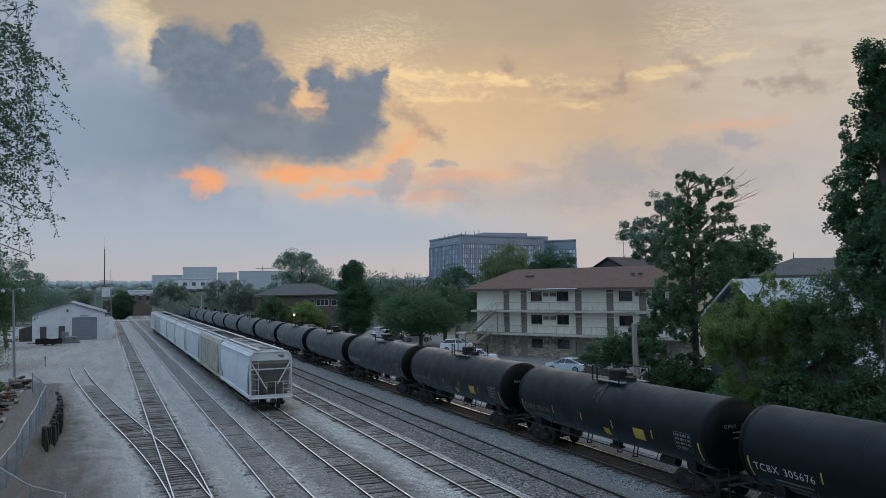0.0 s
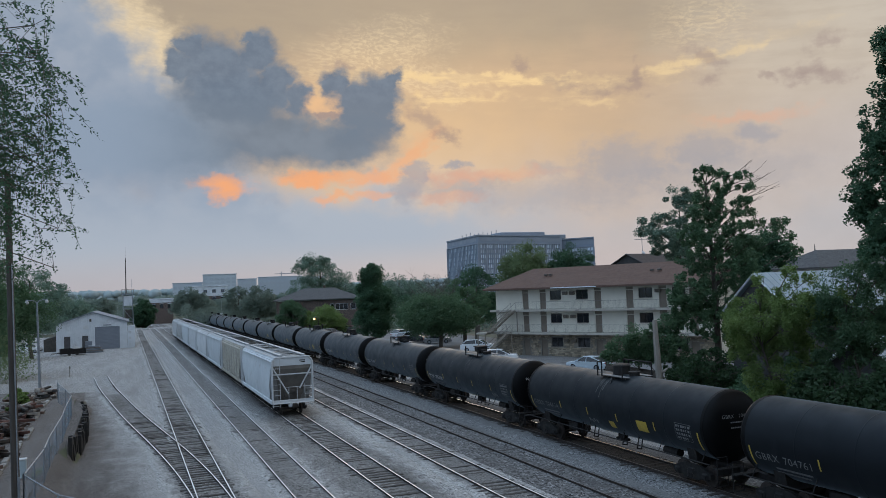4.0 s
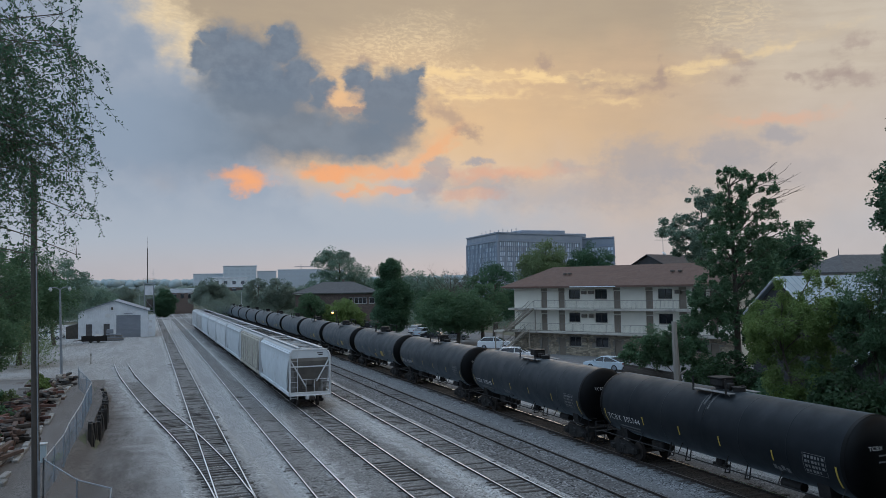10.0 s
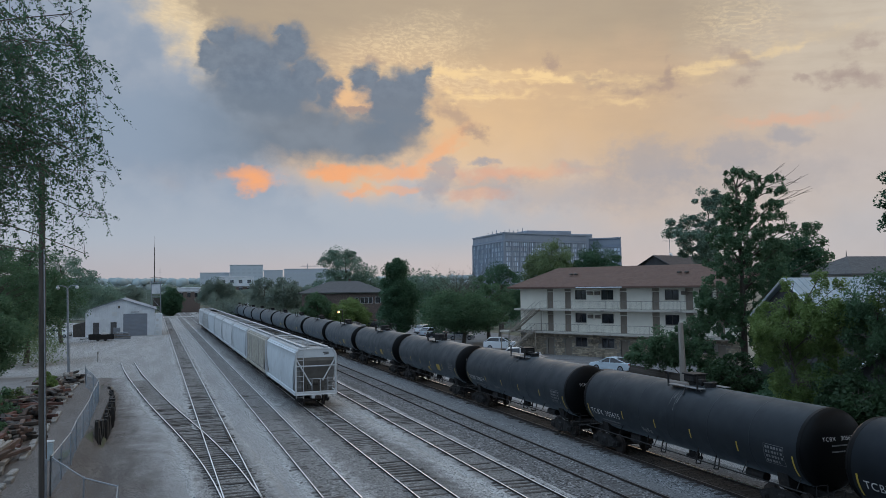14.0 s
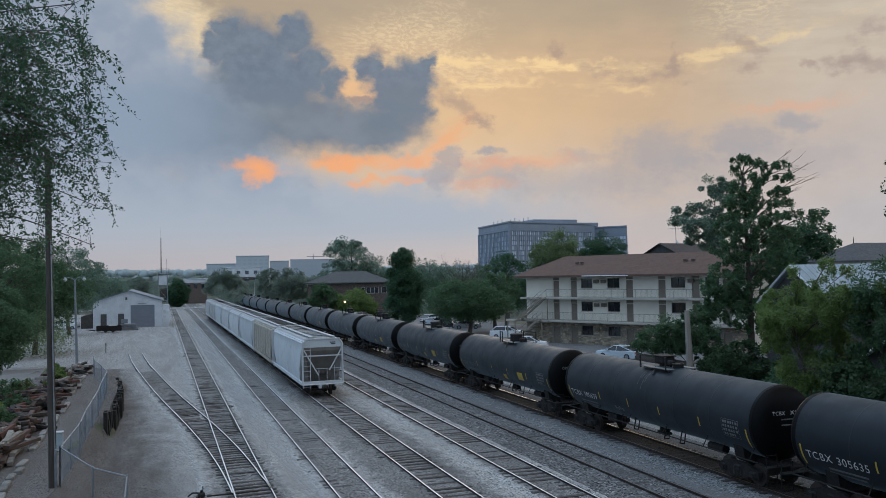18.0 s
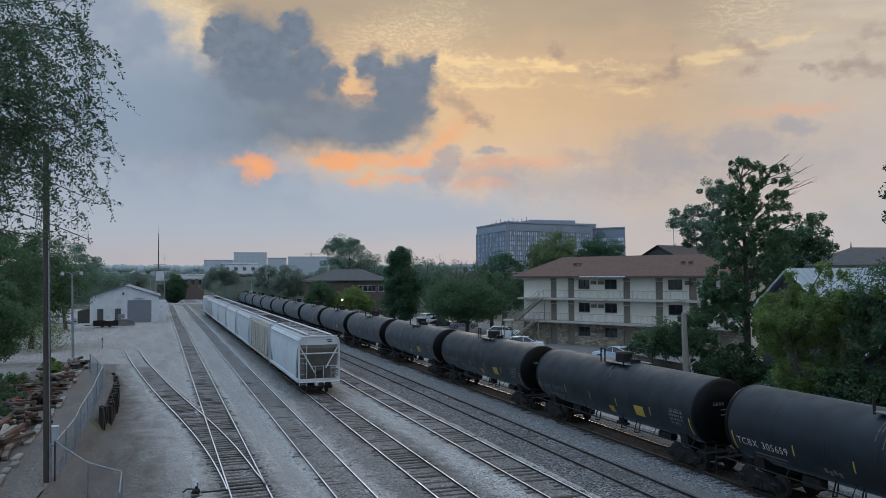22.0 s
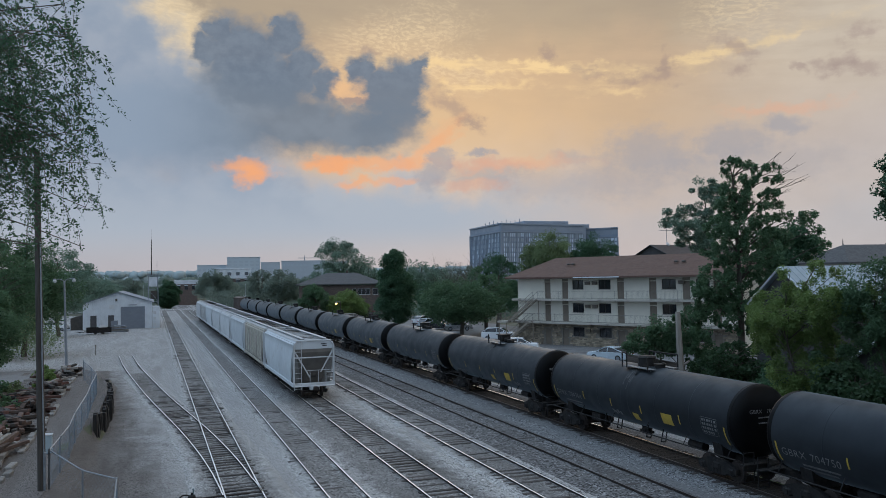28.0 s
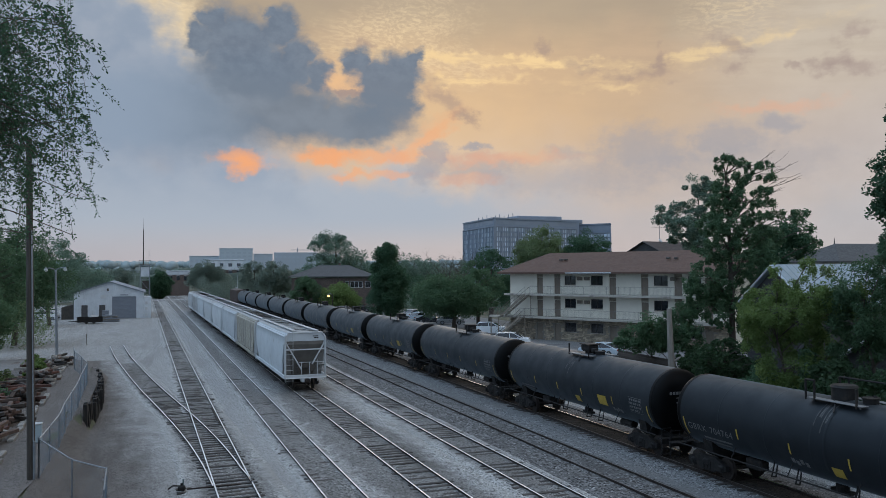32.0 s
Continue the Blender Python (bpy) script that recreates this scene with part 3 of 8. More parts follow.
class Mb:
    """Gathers corners and faces of one mesh."""

    def __init__(self):
        self.v, self.f = [], []

    def box(self, c, s, m=None):
        i = len(self.v)
        for dx, dy, dz in ((-1, -1, -1), (1, -1, -1), (1, 1, -1), (-1, 1, -1), (-1, -1, 1), (1, -1, 1), (1, 1, 1), (-1, 1, 1)):
            p = Vector((c[0] + dx * s[0] / 2, c[1] + dy * s[1] / 2, c[2] + dz * s[2] / 2))
            self.v.append(tuple(m @ p) if m else tuple(p))
        self.f += [tuple(i + k for k in q) for q in ((3, 2, 1, 0), (4, 5, 6, 7), (0, 1, 5, 4), (1, 2, 6, 5), (2, 3, 7, 6), (3, 0, 4, 7))]
        return self

    def soft(self, c, s, e=0.02, m=None):
        """A box with chamfered edges."""
        i = len(self.v)
        hx, hy, hz = (k / 2 for k in s)
        e = min(e, hx * 0.9, hy * 0.9, hz * 0.9)
        ids = {}
        for sx, sy, sz in itertools.product((-1, 1), repeat=3):
            for ax in range(3):
                q = [sx * (hx - e), sy * (hy - e), sz * (hz - e)]
                q[ax] = (sx * hx, sy * hy, sz * hz)[ax]
                ids[sx, sy, sz, ax] = len(self.v)
                p = Vector((c[0] + q[0], c[1] + q[1], c[2] + q[2]))
                self.v.append(tuple(m @ p) if m else tuple(p))
        for ax in range(3):
            o1, o2 = [k for k in range(3) if k != ax]
            for sg in (-1, 1):
                quad = []
                for a, b in ((-1, -1), (1, -1), (1, 1), (-1, 1)):
                    s3 = [0, 0, 0]
                    s3[ax], s3[o1], s3[o2] = sg, a, b
                    quad.append(ids[(*s3, ax)])
                self.f.append(tuple(quad if (sg > 0) == (ax != 1) else quad[::-1]))
            for a, b in itertools.product((-1, 1), repeat=2):
                s0, s1 = [0, 0, 0], [0, 0, 0]
                s0[ax], s1[ax] = -1, 1
                s0[o1] = s1[o1] = a
                s0[o2] = s1[o2] = b
                q = (ids[(*s0, o1)], ids[(*s1, o1)], ids[(*s1, o2)], ids[(*s0, o2)])
                self.f.append(q if (a * b < 0) == (ax != 1) else q[::-1])
        for sx, sy, sz in itertools.product((-1, 1), repeat=3):
            t = tuple(ids[sx, sy, sz, a] for a in range(3))
            self.f.append(t if sx * sy * sz > 0 else t[::-1])
        return self

    def rod(self, a, b, r, n=8, r2=None, caps=True):
        a, b = Vector(a), Vector(b)
        q = (b - a).to_track_quat("Z", "Y")
        i = len(self.v)
        for p, rr in ((a, r), (b, r if r2 is None else r2)):
            for k in range(n):
                w = 2 * math.pi * k / n
                self.v.append(tuple(p + q @ Vector((rr * math.cos(w), rr * math.sin(w), 0))))
        for k in range(n):
            j = (k + 1) % n
            self.f.append((i + k, i + j, i + n + j, i + n + k))
        if caps:
            self.f += [tuple(i + k for k in range(n - 1, -1, -1)), tuple(i + n + k for k in range(n))]
        return self

    def pipe(self, pts, r, n=6):
        for a, b in zip(pts, pts[1:]):
            self.rod(a, b, r, n)
        return self

    def prism(self, prof, y0, y1, axis=1, m=None):
        """A closed outline (u, z) drawn along an axis."""
        i, k = len(self.v), len(prof)
        for y in (y0, y1):
            for u, z in prof:
                p = Vector((u, y, z) if axis == 1 else (y, u, z) if axis == 0 else (u, z, y))
                self.v.append(tuple(m @ p) if m else tuple(p))
        for a in range(k):
            b = (a + 1) % k
            self.f.append((i + a, i + b, i + k + b, i + k + a))
        self.f += [tuple(i + a for a in range(k - 1, -1, -1)), tuple(i + k + a for a in range(k))]
        return self

    def loft(self, rings, close=True, caps=True):
        i, k = len(self.v), len(rings[0])
        for r in rings:
            self.v += [tuple(p) for p in r]
        for j in range(len(rings) - 1):
            for a in range(k if close else k - 1):
                b = (a + 1) % k
                self.f.append((i + j * k + a, i + j * k + b, i + (j + 1) * k + b, i + (j + 1) * k + a))
        if caps:
            self.f += [tuple(i + a for a in range(k - 1, -1, -1)), tuple(i + (len(rings) - 1) * k + a for a in range(k))]
        return self

    def quad(self, *p):
        i = len(self.v)
        self.v += [tuple(q) for q in p]
        self.f.append(tuple(range(i, i + len(p))))
        return self

    def mesh(self, name, material, smooth=False, fix=True):
        me = bpy.data.meshes.new(name)
        me.from_pydata(self.v, [], self.f)
        if fix and len(self.f) < 60000:
            bm = bmesh.new()
            bm.from_mesh(me)
            bmesh.ops.recalc_face_normals(bm, faces=bm.faces)
            bm.to_mesh(me)
            bm.free()
        me.materials.append(material)
        if smooth:
            me.polygons.foreach_set("use_smooth", [True] * len(me.polygons))
            me.set_sharp_from_angle(angle=radians(40))
        me.update()
        return me


def part(name, mb, material, parent, label="", smooth=False, m=None, kind=""):
    me = mb if isinstance(mb, bpy.types.Mesh) else mb.mesh(name, material, smooth)
    ob = new(name, me)
    ob.parent = parent
    if m is not None:
        ob.matrix_basis = m
    return tagged(ob, label, kind=kind)


def thing(name, label, category, m=None, group="", kind=""):
    ob = new(name)
    ob.empty_display_size = 0.3
    if m is not None:
        ob.matrix_basis = m
    return tagged(ob, label, category, group, kind)


def solid(name, mb, material, label, category, kind="", group="", smooth=False):
    return tagged(new(name, mb if isinstance(mb, bpy.types.Mesh) else mb.mesh(name, material, smooth)), label, category, group, kind)

# ------------------------------------------------------------ ground
BASE = -0.19
T1, T2, T3, T4, T5, T6 = 3.53, 7.41, 11.12, 15.22, 19.10, 23.47
GAUGE = 1.505


def terrace(x, y):
    """Height of the raised strip beside the yard, 1 on top of it."""
    edge = np.interp(y, (-30, 30, 45, 50, 72, 90), (-1.2, -1.6, -2.4, -2.7, -2.9, -5.0))
    wide = np.interp(y, (-30, 40, 49, 50.5, 72, 90), (2.6, 2.2, 1.2, 0.25, 0.25, 3.0))
    k = np.clip((edge - x) / wide, 0, 1)
    k = k * k * (3 - 2 * k)
    return k * np.clip((100 - y) / 28, 0, 1)


def height(x, y):
    h = BASE + 0.99 * terrace(x, y)
    return h + 0.03 * math.sin(x * 0.9 + y * 0.31) * math.sin(y * 0.47) * (1 if x < 1 or x > 27 else 0.3)


def sheet(name, xs, ys, dz, material, label, category, ragged=0.0):
    """A sheet that follows the ground, dz above it."""
    mb = Mb()
    nx, ny = len(xs), len(ys)
    for j, y in enumerate(ys):
        for i, x in enumerate(xs):
            xx = x
            if ragged and i in (0, nx - 1):
                xx += ragged * noise.noise((x, y * 0.35, 3.1))
            mb.v.append((xx, y, height(xx, y) + dz))
    for j in range(ny - 1):
        for i in range(nx - 1):
            a = j * nx + i
            mb.f.append((a, a + 1, a + nx + 1, a + nx))
    return solid(name, mb.mesh(name, material, smooth=True, fix=False), material, label, category, "structure")


def steps(*spans):
    out = []
    for a, b, d in spans:
        k = max(1, round((b - a) / d))
        out += [a + (b - a) * i / k for i in range(k)]
    return out + [spans[-1][1]]


sheet("ground", steps((-3000, -400, 1300), (-400, -60, 85), (-60, -12, 8), (-12, 2, 0.35), (2, 30, 7), (30, 120, 15), (120, 600, 120), (600, 3500, 1450)),
      steps((-600, -40, 140), (-40, 20, 6), (20, 104, 1.5), (104, 400, 37), (400, 4200, 950)), -0.05, M_GROUND, "dry grass and bare earth round the rail yard", "ground")
sheet("yard_gravel", steps((-1.2, 1, 0.5), (1, 27, 6.5)), steps((-40, 100, 2), (100, 330, 10)), 0.02, M_YARD, "pale grey crushed-stone surface of the rail yard", "gravel", 0.5)
sheet("gravel_lot", steps((-40, -12, 7), (-12, -1, 1.0)), steps((88, 104, 2), (104, 240, 8)), 0.035, M_YARD, "pale dusty gravel lot in front of the shed", "gravel", 1.0)
sheet("dirt_path", steps((-11.5, -6, 1.1), (-6.0, -3.9, 0.7)), steps((-40, 92, 2)), 0.02, M_DIRT, "brown packed dirt strip behind the fence", "path", 0.7)
sheet("dirt_slope", steps((-3.9, -1.0, 0.29), (-1.0, 1.4, 0.6)), steps((-40, 0, 4), (0, 50, 1.0), (50, 90, 2)), 0.03, M_BANK, "dirt bank running out into gravel beside the tracks", "bank", 0.15)
sheet("paved_lot", steps((-40, -10, 7.5)), steps((20, 88, 4)), 0.03, M_LOT, "worn asphalt lot behind the timber piles", "pavement")
sheet("earth_bank", steps((27.2, 42, 1.5)), steps((20, 60, 2)), 0.05, M_SOIL, "bare dark brown earth between the train and the lot", "ground", 0.8)
sheet("parking_lot", steps((28, 60, 8)), steps((52, 176, 6)), 0.03, M_LOT, "asphalt parking lot in front of the apartments", "pavement")

# ------------------------------------------------------------ tracks
RAIL = [(-0.036, 0.0), (0.036, 0.0), (0.036, -0.04), (0.012, -0.055), (0.012, -0.15), (0.07, -0.165), (0.07, -0.178), (-0.07, -0.178), (-0.07, -0.165),
        (-0.012, -0.15), (-0.012, -0.055), (-0.036, -0.04)]


def rail_line(pts):
    """Rail body and its polished head along points (x, y)."""
    body, head = Mb(), Mb()
    rings, tops = [], []
    for k, (x, y) in enumerate(pts):
        a, b = pts[max(0, k - 1)], pts[min(len(pts) - 1, k + 1)]
        d = Vector((b[0] - a[0], b[1] - a[1])).normalized()
        rings.append([(x + u * d.y, y - u * d.x, z - 0.004) for u, z in RAIL])
        tops.append([(x + u * d.y, y - u * d.x, z) for u, z in ((-0.034, -0.02), (-0.030, 0.0), (0.030, 0.0), (0.034, -0.02))])
    return body.loft(rings), head.loft(tops)


def bed(x0, w, material, label, lift=0.075, span=(-40, 330)):
    """Stone under a track whose centre is x0, a number or a curve of y."""
    mb = Mb()
    centre = x0 if callable(x0) else lambda y: x0
    key = 40.0 if callable(x0) else x0
    us = [-w / 2 - 0.22] + [w * (k / 14 - 0.5) for k in range(15)] + [w / 2 + 0.22]
    ys = steps((-40, 26, 2), (26, 100, 0.3), (100, 330, 6))
    ys = [y for y in ys if span[0] <= y <= span[1]]
    for y in ys:
        for u in us:
            edge = abs(u) > w / 2
            z = BASE + (0.012 if edge else lift + 0.022 * noise.noise((u * 1.3, y * 0.55, key)) + 0.022 * noise.noise((u * 3.1, y * 2.6, key + 9)))
            mb.v.append((centre(y) + u + (0.15 * noise.noise((u, y * 0.6, key)) if edge else 0), y, z))
    k = len(us)
    for j in range(len(ys) - 1):
        for i in range(k - 1):
            mb.f.append((j * k + i, j * k + i + 1, (j + 1) * k + i + 1, (j + 1) * k + i))
    me = mb.mesh("track_bed", material, True, False)
    # how far towards the shoulder, where the ballast mixes with the yard's stone
    me.attributes.new("shoulder", "FLOAT", "POINT").data.foreach_set("value", [min(1.0, abs(u) / (w / 2)) for y in ys for u in us])
    return solid("track_bed", me, material, label, "ballast", "structure")


tie_meshes = []
for k in range(4):
    tie_meshes.append(Mb().soft((0, 0, -0.07), (2.55, 0.21, 0.14), 0.012).mesh("tie", M_TIE))


def track(x0, label, y0=-40.0, y1=330.0, show=1.0, near=(24, 96), sink=0.0, seed=1, skip=None, dull=False, shine=None, bury=0.84):
    rnd = random.Random(seed)
    t = thing("rail_track", label, "track", kind="structure")
    for sgn in (-1, 1):
        body, head = rail_line([(x0 + sgn * GAUGE / 2, y) for y in steps((y0, y1, 30))])
        r = part("rail", body, M_RAIL, t)
        if dull or (shine and sgn < 0):
            part("rail_head", head, M_RAILDULL, r, "dull brown-grey running surface")
        else:
            part("rail_head", head, shine or M_RAILHEAD, r, "polished steel running surface")
    far = Mb()
    y = y0
    while y < y1:
        y += 0.53 + rnd.uniform(-0.05, 0.05)
        if rnd.random() > show or (skip and skip[0] < y < skip[1]):
            continue
        z = BASE + 0.088 - sink - (0.015 if y > 70 else 0) + rnd.uniform(-0.022, 0.015)
        m = pose(x0 + rnd.uniform(-0.14, 0.14), y, z, 0, 0, rnd.uniform(-1.6, 1.6)) @ Matrix.Diagonal((bury * rnd.uniform(0.86, 1.06), 1, 1, 1))
        if near[0] < y < near[1]:
            part("tie", tie_meshes[rnd.randrange(4)], None, t, m=m)
        elif y < 240:
            far.box((0, 0, -0.07), (2.55, 0.22, 0.14), m)
    part("far_ties", far.mesh("far_ties", M_TIE, fix=False), M_TIE, t, kind="stuff")
    return t


bed(T1, 2.3, M_BED, "grey ballast under the switch track", 0.092, (-40, 30))
bed(T1, 2.3, M_BED, "grey ballast under the switch track", 0.092, (52.4, 330))
bed(T2, 2.2, M_BED, "grey ballast almost covering the ties", 0.10)
bed(T3 - 0.35, 5.6, M_BED, "grey ballast under the hopper track", 0.090)
bed(T4, 2.6, M_BED, "grey ballast under the empty track", 0.09)
bed(18.35, 3.7, M_BEDDARK, "dark cinder ballast round the sunken track", 0.08)
bed(21.35, 2.5, M_BEDMID, "blue-grey ballast beside the tank train", 0.070)
# dark brown between the rails only
bed(T6 + 0.02, 1.5, M_BEDBROWN, "dark brown ballast under the tank train", 0.092)
bed(25.2, 2.0, M_BEDMID, "blue-grey ballast beyond the tank train", 0.07)
track(T1, "straight track with weathered ties and a switch", skip=(30, 52), seed=1, sink=-0.014)
track(T2, "straight track with ties half buried in ballast", show=0.85, sink=-0.004, seed=2)
track(T3, "track with weathered ties under the hopper cars", seed=3, sink=-0.016)
track(T4, "empty straight track with shiny rails", seed=4, show=0.92, sink=-0.012)
track(T5, "straight rusty track sunk in dark ballast", show=0.45, sink=0.005, seed=5, dull=True)
track(T6, "track carrying the tank train", seed=6, sink=-0.004, shine=M_RAILSHINE, bury=1.0)

# turnout off the first track
DIV_Y = (33.5, 38, 42.3, 48, 52, 56.7, 60.5, 67.2, 75.4, 90.5, 112, 128)
DIV_X = (0, -0.13, -0.44, -0.99, -1.42, -2.03, -2.5, -3.28, -4.1, -5.56, -7.0, -8.0)


def div(y):
    """Centre of the diverging track, as a smooth curve."""
    return T1 + sum(np.interp(y + d, DIV_Y, DIV_X) for d in (-5, -2.5, 0, 2.5, 5)) / 5


bed(div, 2.2, M_BED, "grey ballast under the curved track", 0.078, (51.8, 84))
bed(lambda y: (T1 + div(y)) / 2, 3.7, M_BED, "dark grey ballast under the switch", 0.088, (29.6, 53.2))



def turnout():
    t = thing("turnout_track", "curved track leaving the straight one through a switch", "track", kind="structure")
    ys = steps((34.2, 60, 1.3), (60, 104, 3))
    for sgn in (-1, 1):
        body, head = rail_line([(div(y) + sgn * GAUGE / 2 + (0.06 if sgn > 0 and y < 36 else 0), y) for y in ys])
        r = part("rail", body, M_RAIL, t)
        part("rail_head", head, M_RAILHEAD, r, "polished steel running surface")
    for x, a, b in ((T1 + GAUGE / 2 - 0.11, 48.5, 54), (T1 - GAUGE / 2 + 0.1, 50.5, 53)):
        body, head = rail_line([(x, a), (x, b)])
        part("guard_rail", body, M_RAIL, t)
    a, b = 47.6, 53.2
    body, head = rail_line([(div(y) - GAUGE / 2 + 0.11, y) for y in steps((a, b, 1.4))])
    part("guard_rail", body, M_RAIL, t)
    rnd = random.Random(11)
    y = 30.0
    while y < 124:
        y += 0.55 + rnd.uniform(-0.05, 0.05)
        d = T1 - div(max(y, 34))
        z = BASE + 0.108 - 0.0012 * max(0, y - 45) + rnd.uniform(-0.02, 0.02)
        if y < 52:
            ln = 2.0 + d * 0.93 + rnd.uniform(-0.14, 0.16)
            ob = part("tie", tie_meshes[rnd.randrange(4)], None, t, m=pose(T1 - d / 2, y, z, 0, 0, rnd.uniform(-1.5, 1.5)) @ Matrix.Diagonal((ln / 2.55, 1.05, 1, 1)))
        elif y < 82 and rnd.random() < 0.85 - 0.02 * max(0, y - 66):
            part("tie", tie_meshes[rnd.randrange(4)], None, t, m=pose(div(y), y, z - (0.03 if y > 84 else 0), 0, 0, rnd.uniform(-2, 2) + 6) @ Matrix.Diagonal((rnd.uniform(0.68, 0.86), 1, 1, 1)))
    # frog casting where the rails cross
    part("frog", Mb().prism([(-0.07, -0.16), (0.07, -0.16), (0.07, -0.012), (-0.07, -0.012)], 49.9, 52.4, m=pose(T1 - GAUGE / 2, 0, 0)), M_RAIL, t)


turnout()

# ------------------------------------------------------------ the road bridge that looks over the yard


def overpass():
    b = thing("overpass", "plain concrete road bridge across the rail yard", "bridge", kind="structure")
    part("deck", Mb().soft((10, -6.0, 6.75), (110, 12.4, 0.6), 0.04), M_CONC, b)
    for y in (-11.9, 0.08):
        part("parapet", Mb().soft((10, y, 7.6), (110, 0.24, 1.08), 0.04), M_CONC, b)
    for y in (-10.5, -7.5, -4.5, -1.5):
        part("girder", Mb().soft((10, y, 5.95), (110, 0.5, 0.98), 0.04), M_CONC, b)
    for x in (-9.0, 9.28, 21.3, 33.0):
        part("pier", Mb().soft((x, -6.0, 2.6), (0.8, 9.0, 5.7), 0.1), M_CONC, b)


overpass()

# ------------------------------------------------------------ running gear shared by all rail cars


def rounded(w, h, r, n=4):
    out = []
    for cx, cz, a0 in ((w - r, h - r, 0), (-w + r, h - r, 90), (-w + r, -h + r, 180), (w - r, -h + r, 270)):
        for k in range(n + 1):
            a = radians(a0 + 90 * k / n)
            out.append((cx + r * math.cos(a), cz + r * math.sin(a)))
    return out


WHEEL_R = 0.457


def wheelset_meshes():
    axle = Mb().rod((-0.95, 0, 0), (0.95, 0, 0), 0.085, 10)
    for sgn in (-1, 1):
        x = sgn * 0.755
        axle.rod((x - 0.06, 0, 0), (x + 0.06, 0, 0), WHEEL_R - 0.02, 20)
        axle.rod((x - sgn * 0.075, 0, 0), (x - sgn * 0.045, 0, 0), WHEEL_R + 0.02, 20)
        axle.rod((sgn * 0.81, 0, 0), (sgn * 0.9, 0, 0), 0.16, 10)
        axle.box((sgn * 0.826, 0, 0.2), (0.02, 0.07, 0.3))
    tread = Mb()
    for sgn in (-1, 1):
        x = sgn * 0.765
        tread.rod((x - 0.05, 0, 0), (x + 0.055, 0, 0), WHEEL_R - 0.004, 20)
    return axle.mesh("wheelset", M_WHEEL, True), tread.mesh("tread", M_TREAD, True)


WHEELSET, TREAD = wheelset_meshes()


def bogie_mesh():
    b = Mb()
    for sgn in (-1, 1):
        x = sgn * 1.0
        prof = [(-1.2, 0.40), (-1.2, 0.62), (-0.95, 0.70), (-0.5, 0.86), (0.5, 0.86), (0.95, 0.70), (1.2, 0.62), (1.2, 0.40), (0.7, 0.40), (0.45, 0.24), (-0.45, 0.24), (-0.7, 0.40)]
        b.prism(prof, x - 0.09, x + 0.09, axis=0)
        for dy in (-0.2, 0.0, 0.2):
            b.rod((x + sgn * 0.06, dy, 0.3), (x + sgn * 0.06, dy, 0.62), 0.07, 8)
        for dy in (-0.89, 0.89):
            b.soft((x + sgn * 0.05, dy, 0.46), (0.22, 0.36, 0.30), 0.05)
            b.rod((x + sgn * 0.12, dy, 0.46), (x + sgn * 0.2, dy, 0.46), 0.11, 10)
    b.soft((0, 0, 0.58), (2.3, 0.42, 0.3), 0.06)
    for dy in (-0.4, 0.4):
        b.soft((0, dy, 0.42), (1.9, 0.12, 0.14), 0.02)
    return b.mesh("truck_frame", M_FRAME)


BOGIE = bogie_mesh()


def coupler_mesh():
    c = Mb()
    c.soft((0, 0.35, 0), (0.16, 0.7, 0.18), 0.03)
    c.soft((0.03, -0.08, 0), (0.34, 0.26, 0.30), 0.06)
    c.soft((-0.13, -0.22, 0), (0.10, 0.22, 0.28), 0.04)
    c.soft((0.2, -0.2, 0), (0.08, 0.2, 0.22), 0.03)
    return c.mesh("coupler", M_WHEEL)


COUPLER = coupler_mesh()


def running_gear(car, spread, half):
    """Two trucks with their wheelsets and the end couplers. Returns the wheelsets."""
    wheels = []
    for sgn in (-1, 1):
        tr = part("truck", BOGIE, M_FRAME, car, m=pose(0, sgn * spread, 0))
        for d in (-0.89, 0.89):
            w = part("wheelset", WHEELSET, M_WHEEL, tr, m=pose(0, d, WHEEL_R))
            wheels.append(w)
        part("coupler", COUPLER, M_WHEEL, car, m=pose(0, sgn * half, 0.84, 0, 0, 0 if sgn < 0 else 180))
    return wheels


# ------------------------------------------------------------ tank cars
PITCH = 17.52
RAD, ZC = 1.50, 2.57
HALF = 7.72


def ring(r, y, n=40, zc=ZC):
    return [(r * math.sin(2 * math.pi * k / n), y, zc + r * math.cos(2 * math.pi * k / n)) for k in range(n)]


def lettering(text, size, material, name="lettering"):
    cu = bpy.data.curves.new(name, "FONT")
    cu.body, cu.size, cu.extrude, cu.space_character = text, size, 0.0, 1.12
    cu.align_x, cu.align_y = "CENTER", "CENTER"
    ob = new(name, cu)
    deps = bpy.context.evaluated_depsgraph_get()
    me = bpy.data.meshes.new_from_object(ob.evaluated_get(deps))
    bpy.data.objects.remove(ob)
    me.materials.clear()
    me.materials.append(material)
    return me


def wrap(me, z0, y0, mirror=1):
    """Lays flat lettering on the tank's side that faces the yard; z0 is its height on the shell."""
    out = me.copy()
    r = RAD + 0.012
    a0 = math.asin((z0 - ZC) / r)
    for v in out.vertices:
        a = a0 + v.co.y / r
        v.co = (-r * math.cos(a), y0 - v.co.x, ZC + r * math.sin(a))
    return out


def patch(y0, y1, z0, z1, n=5, lift=0.012):
    """A strip laid on the shell between two heights."""
    mb = Mb()
    r = RAD + lift
    a0, a1 = math.asin((z0 - ZC) / r), math.asin((z1 - ZC) / r)
    rings = []
    for k in range(n + 1):
        a = a0 + (a1 - a0) * k / n
        rings.append([(-r * math.cos(a), y0, ZC + r * math.sin(a)), (-r * math.cos(a), y1, ZC + r * math.sin(a))])
    return mb.loft(rings, close=False, caps=False)


